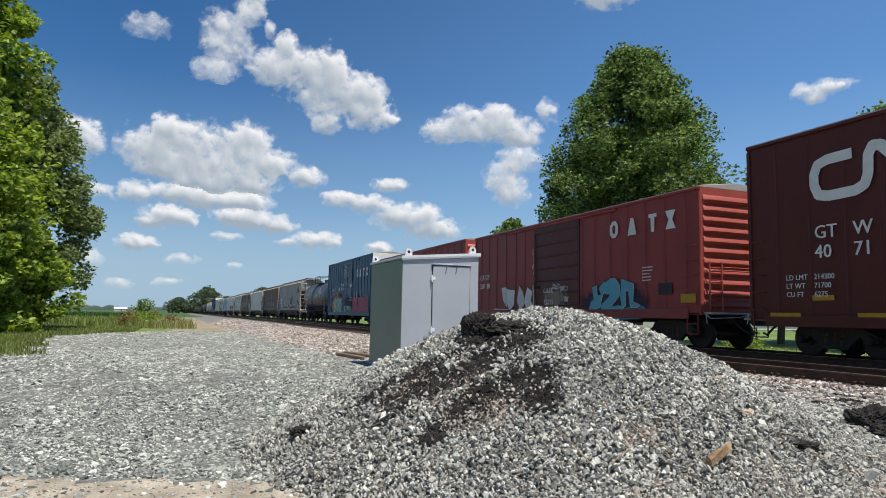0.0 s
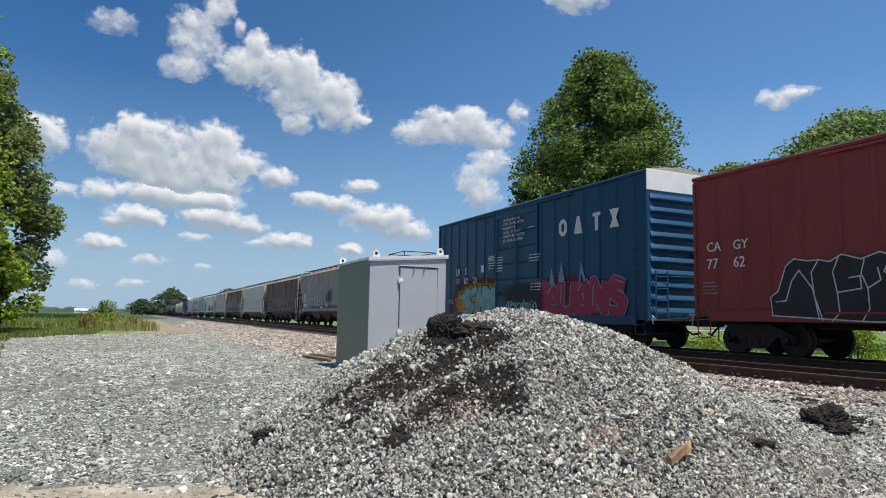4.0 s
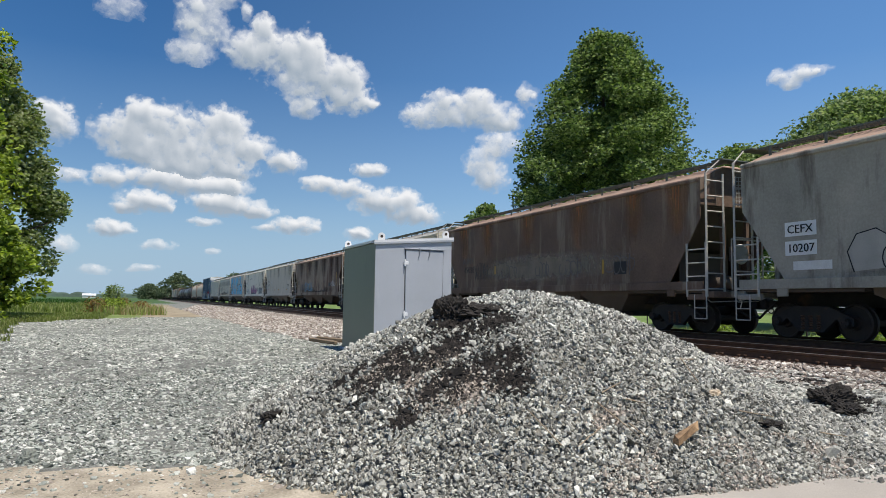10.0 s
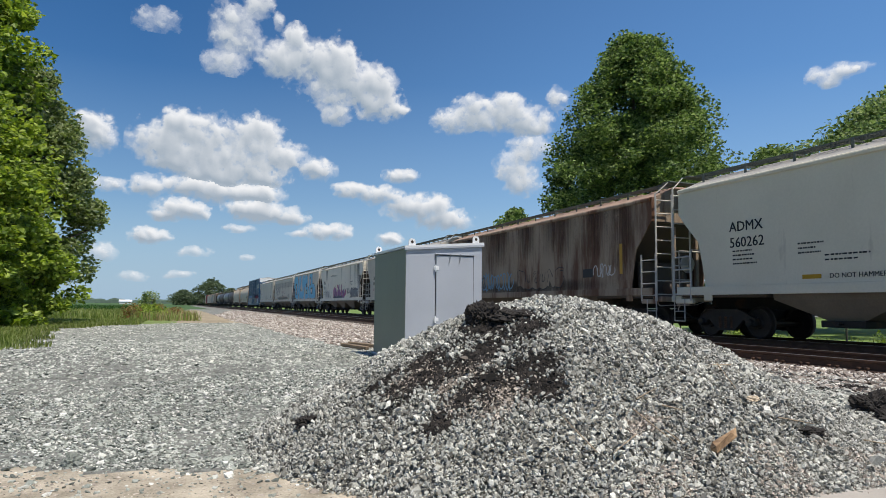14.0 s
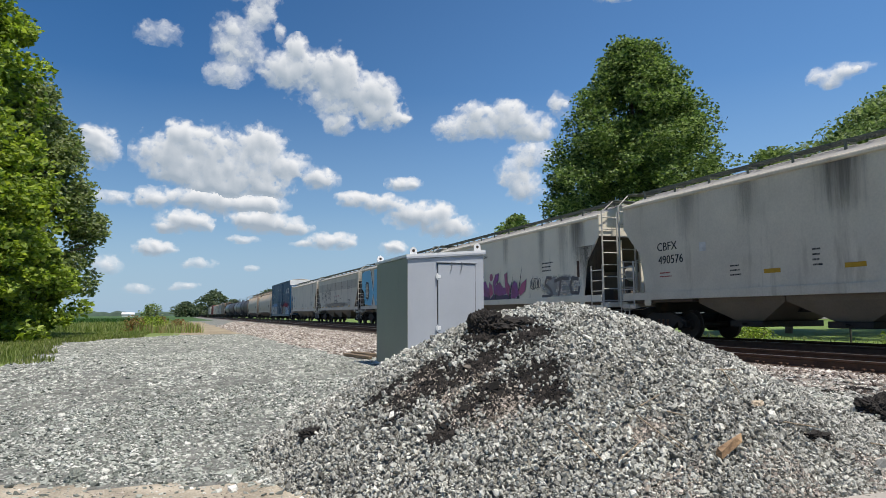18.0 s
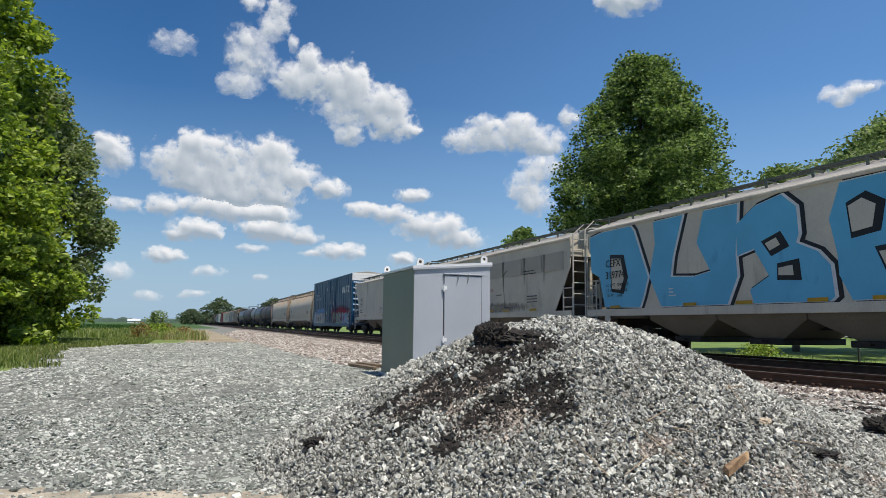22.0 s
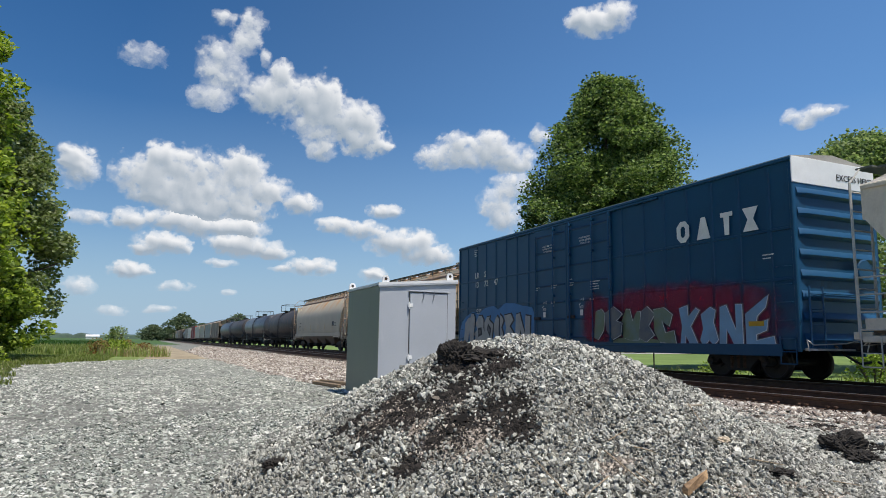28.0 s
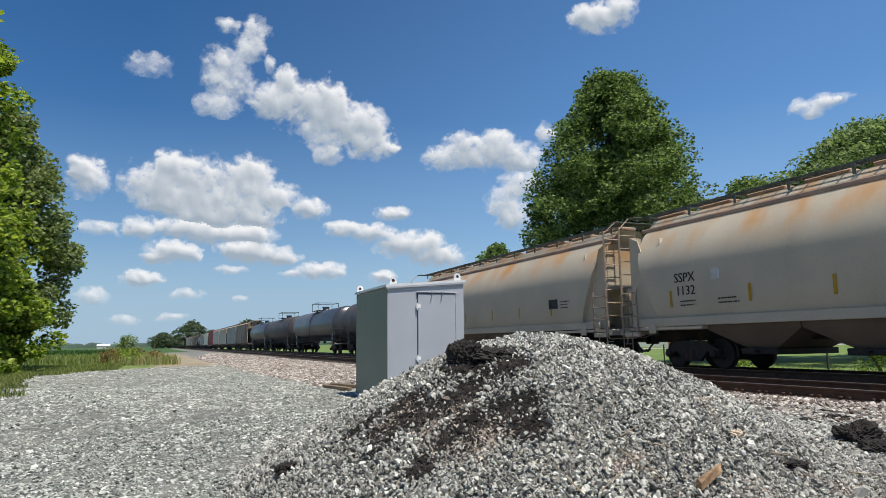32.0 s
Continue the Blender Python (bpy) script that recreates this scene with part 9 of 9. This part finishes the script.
def house(x, y, w, d, wall_h, roof_h, turn, wall, label, roof_mat=None):
    t = thing("house", label, "house", shift(x, y, ground_z(x, y)) @ pose(0, 0, 0, 0, 0, turn))
    part("wall", Mesh().box(-w / 2, w / 2, -d / 2, d / 2, -0.5, wall_h), wall, t)
    o = 0.45
    r = part("roof", Mesh().prism([(-d / 2 - o, wall_h + 0.004), (d / 2 + o, wall_h + 0.004), (d / 2 + o, wall_h + 0.12), (0, wall_h + roof_h), (-d / 2 - o, wall_h + 0.12)], -w / 2 - o, w / 2 + o), roof_mat or ROOF_SHINGLE, t)
    part("chimney", Mesh().slab(w * 0.2, w * 0.2 + 0.6, -0.3, 0.3, wall_h + roof_h * 0.5, wall_h + roof_h + 0.6, 0.02), BRICK_RED, r)
    for k in range(3):
        wx = -w / 2 + w * (k + 0.5) / 3
        if k == 1:
            part("door", Mesh().slab(wx - 0.5, wx + 0.5, -d / 2 - 0.05, -d / 2 - 0.004, 0.15, 2.2, 0.01), SIDING if wall is not SIDING else BRICK_RED, t)
        else:
            win = part("window", Mesh().slab(wx - 0.75, wx + 0.75, -d / 2 - 0.06, -d / 2 - 0.004, 0.9, 2.2, 0.01), WHITE, t)
            for j in (-1, 1):
                part("pane", Mesh().box(wx + j * 0.35 - 0.3, wx + j * 0.35 + 0.3, -d / 2 - 0.068, -d / 2 - 0.062, 1.0, 2.1), GLASS_DARK, win)
    return t


house(76, 60, 15, 9, 2.7, 2.2, -52, SIDING, "white single-storey house with a grey shingle roof")
house(70, 78, 14, 9, 2.7, 2.2, -42, SIDING, "white house with a grey roof behind the lawn")
house(98, 60, 14, 9, 2.8, 2.2, -58, BRICK_RED, "red brick house beyond the lawn")
house(64, 92, 12, 8, 2.7, 2.0, -36, SIDING, "pale house with a grey roof beyond the railway")
DRIVE = mat("pale_drive", (0.42, 0.41, 0.39), 0.9, 0, 0.1, 0.6)
dm = Mesh()
dv = [(44, 82), (96, 30)]
u = Vector((dv[1][0] - dv[0][0], dv[1][1] - dv[0][1], 0)).normalized()
pts = [Vector((44, 82, 0)) + u * (74 * k / 24) for k in range(25)]
side = Vector((u.y, -u.x, 0)) * -2.2
dm.v = [(p.x + s * side.x, p.y + s * side.y, ground_z(p.x + s * side.x, p.y + s * side.y) + 0.05) for p in pts for s in (-1, 1)]
dm.f = [(2 * k, 2 * k + 1, 2 * k + 3, 2 * k + 2) for k in range(24)]
tagged(new("road", dm.data("road", DRIVE)), "pale concrete lane behind the lawn", "road", kind="structure")


def parked_car(x, y, turn, paint, label, tall=False):
    t = thing("car", label, "car", shift(x, y, ground_z(x, y) + 0.06) @ pose(0, 0, 0, 0, 0, turn))
    h = 1.7 if tall else 1.45
    o = [(-2.3, 0.35), (2.3, 0.35), (2.32, 0.75), (2.1, 0.92), (1.15, 1.0), (0.45, h), (-1.5, h), (-2.15, 1.05), (-2.32, 0.8)]
    part("body", Mesh().prism(o, -0.88, 0.88), paint, t)
    for s in (-0.885, 0.885):
        part("side_window", Mesh().prism([(0.85, 1.03), (0.35, h - 0.09), (-1.4, h - 0.09), (-1.85, 1.06)], s - 0.004, s + 0.004), GLASS_DARK, t)
    part("windscreen", Mesh().add([(-0.75, 1.2, 1.03), (0.75, 1.2, 1.03), (0.7, 0.52, h - 0.06), (-0.7, 0.52, h - 0.06)], [(0, 1, 2, 3)]), GLASS_DARK, t)
    for s in (-0.8, 0.8):
        for y0 in (-1.4, 1.4):
            w = part("wheel", Mesh().lathe([(s - 0.11, 0.2), (s - 0.11, 0.32), (s + 0.11, 0.32), (s + 0.11, 0.2)], False, 16, (0, y0, 0.33)), STEEL_DARK, t)
            part("rim", Mesh().lathe([(s - 0.12, 0.02), (s - 0.12, 0.19), (s + 0.12, 0.19), (s + 0.12, 0.02)], False, 12, (0, y0, 0.33)), LIGHT_METAL, w)
        part("headlight", Mesh().slab(s * 0.8 - 0.14, s * 0.8 + 0.14, 2.24, 2.33, 0.68, 0.82, 0.02), WHITE, t)
    return t


CAR_SILVER = mat("silver_car_paint", (0.55, 0.56, 0.57), 0.25, 0.3, 0.04)
CAR_WHITE = mat("white_car_paint", (0.72, 0.72, 0.72), 0.25, 0, 0.03)
parked_car(64.5, 51.5, 35, CAR_SILVER, "silver car parked beyond the lawn")
parked_car(69.5, 55.2, 35, CAR_WHITE, "white pickup-sized car parked on the lane", True)
parked_car(77.5, 61.5, 38, CAR_WHITE, "white car parked in front of a house")
POST = mat("dark_fence_post", (0.06, 0.055, 0.05), 0.8, 0.2, 0.3)
for x, y in ((24.2, 18.4), (25.4, 23.6), (27.2, 31.0), (22.8, 12.4), (21.6, 7.6)):
    p = thing("fence_post", "thin dark steel post standing in the verge", "fence post", shift(x, y, ground_z(x, y)), "posts along the far verge")
    part("post", Mesh().slab(-0.03, 0.03, -0.03, 0.03, -0.3, 1.25, 0.006), POST, p)
    part("cap", Mesh().slab(-0.04, 0.04, -0.04, 0.04, 1.25, 1.3, 0.006), POST, p)
barn = thing("barn", "white metal barn far across the field", "barn", shift(-37, 600, 0.4))
part("wall", Mesh().box(-4.5, 4.5, -4, 4, 0, 1.9), SIDING, barn)
part("roof", Mesh().prism([(-4.4, 1.904), (4.4, 1.904), (0, 3.6)], -4.9, 4.9), mat("white_metal_roof", (0.75, 0.75, 0.76), 0.4), barn)


# ---- clouds, far behind everything ----
def cloud_material():
    """A glowing white veil: the edge frays with a fine noise, the base is greyer than the crest."""
    m = bpy.data.materials.new("cumulus")
    m.use_nodes = True
    n, l = m.node_tree.nodes, m.node_tree.links
    out = n["Material Output"]
    n.remove(n["Principled BSDF"])
    at, sh, co, fine = n.new("ShaderNodeAttribute"), n.new("ShaderNodeAttribute"), n.new("ShaderNodeTexCoord"), n.new("ShaderNodeTexNoise")
    at.attribute_name, sh.attribute_name = "cover", "crest"
    fine.inputs["Scale"].default_value, fine.inputs["Detail"].default_value, fine.inputs["Roughness"].default_value = 0.013, 8, 0.58
    l.new(co.outputs["Object"], fine.inputs["Vector"])
    ma = n.new("ShaderNodeMath")
    ma.operation = "MULTIPLY_ADD"
    ma.inputs[1].default_value = 1.15
    l.new(fine.outputs[0], ma.inputs[0])
    l.new(at.outputs["Fac"], ma.inputs[2])
    span = n.new("ShaderNodeMapRange")
    span.interpolation_type = "SMOOTHSTEP"
    span.inputs[1].default_value, span.inputs[2].default_value = 0.48, 1.5
    l.new(ma.outputs[0], span.inputs[0])
    tone = n.new("ShaderNodeMath")
    tone.operation = "MULTIPLY_ADD"
    tone.inputs[1].default_value = 0.30
    l.new(fine.outputs[0], tone.inputs[0])
    l.new(sh.outputs["Fac"], tone.inputs[2])
    ramp = n.new("ShaderNodeValToRGB")
    e = ramp.color_ramp.elements
    e[0].position, e[0].color = 0.3, (0.36, 0.43, 0.51, 1)
    e[1].position, e[1].color = 0.98, (0.88, 0.89, 0.91, 1)
    l.new(tone.outputs[0], ramp.inputs[0])
    glow = n.new("ShaderNodeEmission")
    l.new(ramp.outputs[0], glow.inputs[0])
    tr, mix = n.new("ShaderNodeBsdfTransparent"), n.new("ShaderNodeMixShader")
    l.new(span.outputs[0], mix.inputs[0])
    l.new(tr.outputs[0], mix.inputs[1])
    l.new(glow.outputs[0], mix.inputs[2])
    l.new(mix.outputs[0], out.inputs[0])
    return m


CUMULUS = cloud_material()
CLOUDS = []
FAR = 2600.0


def cloud(puffs, label="white cumulus cloud with a ragged edge", thin=1.0):
    """A relief of billows; puffs: bearing, height, half width and half height in degrees."""
    a0, a1 = min(p[0] - p[2] * 1.25 for p in puffs), max(p[0] + p[2] * 1.25 for p in puffs)
    e0, e1 = min(p[1] - p[3] * 1.25 for p in puffs), max(p[1] + p[3] * 1.35 for p in puffs)
    step = max(0.07, min(0.13, (a1 - a0) / 60)) if a1 < 70 else 0.45
    na, ne = int((a1 - a0) / step) + 2, int((e1 - e0) / step) + 2
    cover = np.zeros((ne, na))
    v = []
    ca, ce = (a0 + a1) / 2, (e0 + e1) / 2
    mid = Vector((math.sin(radians(ca)) * math.cos(radians(ce)), math.cos(radians(ca)) * math.cos(radians(ce)), math.sin(radians(ce)))) * FAR
    for j in range(ne):
        e = e0 + j * step
        for i in range(na):
            a = a0 + i * step
            w1 = noise.noise((a * 0.8, e * 0.8, 2.0))
            w2 = noise.noise((a * 0.8, e * 0.8, 9.0))
            aa, ee = a + 0.35 * w1, e + 0.28 * w2
            d = -1.0
            for pa, pe, ra, re in puffs:
                q = 1 - ((aa - pa) / (ra * 1.25)) ** 2 - ((ee - pe) / (re * 1.3)) ** 2
                d = max(d, q) + 0.25 * max(0, min(d, q))
            b = noise.fractal((a * 1.3, e * 1.6, 4.0), 0.65, 2.1, 6)
            d = d * 1.0 + 0.42 * b - 0.05
            cover[j, i] = d * thin
            depth = FAR - 95 * smooth01(0.15 + 0.6 * d) - 7 * b
            ar, er = radians(a), radians(e)
            v.append(Vector((math.sin(ar) * math.cos(er), math.cos(ar) * math.cos(er), math.sin(er))) * depth - mid)
    # how much cloud lies above each place: the crest is bright, the base grey
    above = np.zeros_like(cover)
    reach = max(3, int(1.1 / step))
    for k in range(1, reach + 1):
        rolled = np.zeros_like(cover)
        rolled[:-k] = np.clip(cover[k:], 0, 1)
        above += rolled / reach
    # billows turned to the light are brighter than those turned away
    soft_cover = np.clip(cover, -0.2, 1.2)
    for k in range(14):
        soft_cover = (soft_cover + np.roll(soft_cover, 1, 0) + np.roll(soft_cover, -1, 0) + np.roll(soft_cover, 1, 1) + np.roll(soft_cover, -1, 1)) / 5
    gy, gx = np.gradient(soft_cover, step)
    crest = 0.72 - 0.42 * above + np.clip(-0.30 * gy - 0.14 * gx, -0.3, 0.3)
    faces = []
    for j in range(ne - 1):
        for i in range(na - 1):
            if max(cover[j, i], cover[j, i + 1], cover[j + 1, i], cover[j + 1, i + 1]) > -0.02:
                k = j * na + i
                faces.append((k, k + 1, k + na + 1, k + na))
    used = sorted({k for f in faces for k in f})
    index = {k: n for n, k in enumerate(used)}
    me = bpy.data.meshes.new("cloud")
    me.from_pydata([v[k] for k in used], [], [tuple(index[k] for k in f) for f in faces])
    me.polygons.foreach_set("use_smooth", [True] * len(faces))
    at = me.attributes.new("cover", "FLOAT", "POINT")
    flat_cover = cover.ravel()
    at.data.foreach_set("value", [float(flat_cover[k]) for k in used])
    at = me.attributes.new("crest", "FLOAT", "POINT")
    flat_crest = crest.ravel()
    at.data.foreach_set("value", [float(flat_crest[k]) for k in used])
    me.materials.append(CUMULUS)
    ob = tagged(new("cloud", me), label, "cloud", "drifting clouds")
    CLOUDS.append((ob, ca, ce))
    return ob


cloud([(-1.55, 21.81, 1.6, 0.8)], "small thin white cloud", 0.5)
cloud([(4.61, 25.48, 0.95, 0.57), (6.77, 25.53, 1.05, 0.86), (6.22, 24.11, 1.28, 1.09), (4.30, 22.63, 1.72, 1.31), (3.61, 21.24, 1.16, 0.95), (5.30, 21.09, 1.42, 1.11), (3.73, 19.46, 1.62, 0.97), (8.06, 23.00, 0.40, 0.59), (3.01, 18.84, 0.76, 0.45)], "ragged torn white cloud", 0.72)
cloud([(9.43, 21.94, 0.98, 0.90), (8.43, 20.12, 1.95, 1.52), (11.08, 20.18, 2.91, 1.61), (13.25, 20.16, 1.76, 1.70), (13.67, 18.22, 3.37, 1.65), (16.39, 18.58, 1.87, 1.42), (13.13, 15.99, 1.24, 0.80), (16.87, 16.80, 2.20, 0.96), (18.79, 16.56, 0.60, 0.36)], "large billowing white cumulus cloud")
cloud([(0.52, 14.44, 1.46, 0.98), (-0.62, 12.79, 2.37, 1.57), (2.44, 13.31, 3.01, 1.68), (6.40, 13.89, 2.12, 1.56), (4.61, 11.57, 4.25, 1.40), (8.45, 12.27, 2.07, 1.11), (11.57, 11.46, 1.46, 0.81), (0.38, 11.38, 2.54, 0.98), (3.2, 10.3, 3.0, 0.9), (6.9, 10.4, 2.4, 0.9)], "broad white cumulus cloud with a grey base")
cloud([(-1.75, 9.21, 1.32, 0.75), (1.59, 9.49, 2.87, 0.84), (4.39, 9.01, 3.04, 0.86), (6.85, 9.17, 1.94, 0.87)], "long flat white cloud")
cloud([(7.33, 7.60, 2.89, 0.80), (6.16, 7.93, 1.92, 0.71), (9.29, 7.22, 1.82, 0.48), (7.43, 9.20, 0.78, 0.72)])
cloud([(0.29, 7.55, 1.50, 0.84), (1.91, 7.36, 1.38, 0.62), (-0.55, 6.92, 1.05, 0.38)])
cloud([(-1.30, 5.32, 1.45, 0.60)])
cloud([(5.31, 6.19, 1.21, 0.31)], "thin flat white cloud", 0.7)
cloud([(12.60, 6.22, 1.86, 0.65), (10.14, 5.89, 0.95, 0.32)])
cloud([(24.98, 17.02, 1.71, 0.89), (23.93, 15.79, 2.31, 1.06), (27.34, 16.22, 2.55, 1.29), (29.46, 15.80, 2.19, 1.05), (27.76, 17.43, 1.45, 0.64), (29.88, 14.98, 1.85, 0.57)], thin=0.9)
cloud([(14.00, 9.75, 1.15, 0.57), (15.22, 10.00, 0.91, 0.49), (17.10, 9.46, 1.83, 0.74), (19.84, 8.50, 2.51, 1.08), (22.14, 8.55, 1.26, 0.83), (22.58, 7.40, 2.34, 0.83)], "slanting row of white cloud")
cloud([(18.72, 11.16, 1.43, 0.58)])
cloud([(17.83, 5.72, 1.07, 0.58)])
cloud([(32.21, 17.35, 0.84, 0.96), (29.88, 13.35, 1.84, 1.06), (28.62, 11.92, 1.68, 1.23), (29.26, 10.47, 1.50, 0.99)], "thin white cloud behind the maple", 0.8)
cloud([(38.83, 27.05, 1.39, 0.71), (37.57, 26.26, 2.47, 1.08), (36.32, 26.54, 1.67, 0.87)])
cloud([(1.94, 4.20, 1.30, 0.38)], "thin pale low cloud", 0.55)
cloud([(-2.42, 2.14, 1.14, 0.37)], "thin pale low cloud", 0.55)
cloud([(1.00, 2.33, 1.06, 0.30)], "thin pale low cloud", 0.55)
cloud([(6.08, 3.90, 0.68, 0.28)], "thin pale low cloud", 0.55)
cloud([(-5.41, 12.83, 1.30, 1.41), (-6.22, 13.55, 0.75, 0.82)])
cloud([(-4.59, 9.10, 1.39, 0.51)], "thin pale low cloud", 0.7)
cloud([(52.96, 17.31, 1.34, 0.57), (54.28, 17.52, 1.38, 0.48), (53.02, 16.69, 0.75, 0.33)], "small thin white cloud", 0.7)
cloud([(-4.82, 3.94, 1.14, 0.68)], "thin pale low cloud", 0.6)
cloud([(47.0, 7.5, 3.0, 0.9), (50.0, 7.2, 2.4, 0.7)])


# same broken cumulus added unseen round the rest of the sky, whitening ambient light
rest = random.Random(41)
for a in range(80, 336, 25):
    for e in (16, 38):
        b0, e0 = a + rest.uniform(-7, 7), e + rest.uniform(-4, 4)
        cloud([(b0 + rest.uniform(-5, 5), e0 + rest.uniform(-2, 2), rest.uniform(2.5, 5.0), rest.uniform(1.6, 3.2)) for _ in range(4)])


# ---- motion of the train, its wheels and the clouds ----
def travel(t):
    """How far the train has rolled towards the camera since 16 s."""
    return 7.909 * (t - 16) - 0.00593 * (t - 16) ** 2


def motions():
    for c, s in CARS:
        walk(c, [(t, pose(TRAIN_X, s - travel(t), RAIL_TOP)) for t in range(0, 33, 4)])
    for w, d, c in WHEELS:
        rows = []
        for k in range(0, 961, 2):
            t = k / 30
            rows.append((t, pose(0, d, 0.42, math.degrees((travel(t) - travel(0)) / 0.42) % 360)))
        walk(w, rows)
    for ob, a, e in CLOUDS:
        rows = []
        for t in (0, 8, 16, 24, 32):
            turn = radians(a + 0.05 * (t - 28))
            e_ = radians(e)
            rows.append((t, pose(FAR * math.sin(turn) * math.cos(e_), FAR * math.cos(turn) * math.cos(e_), FAR * math.sin(e_), 0, 0, -0.05 * (t - 28))))
        walk(ob, rows)


motions()
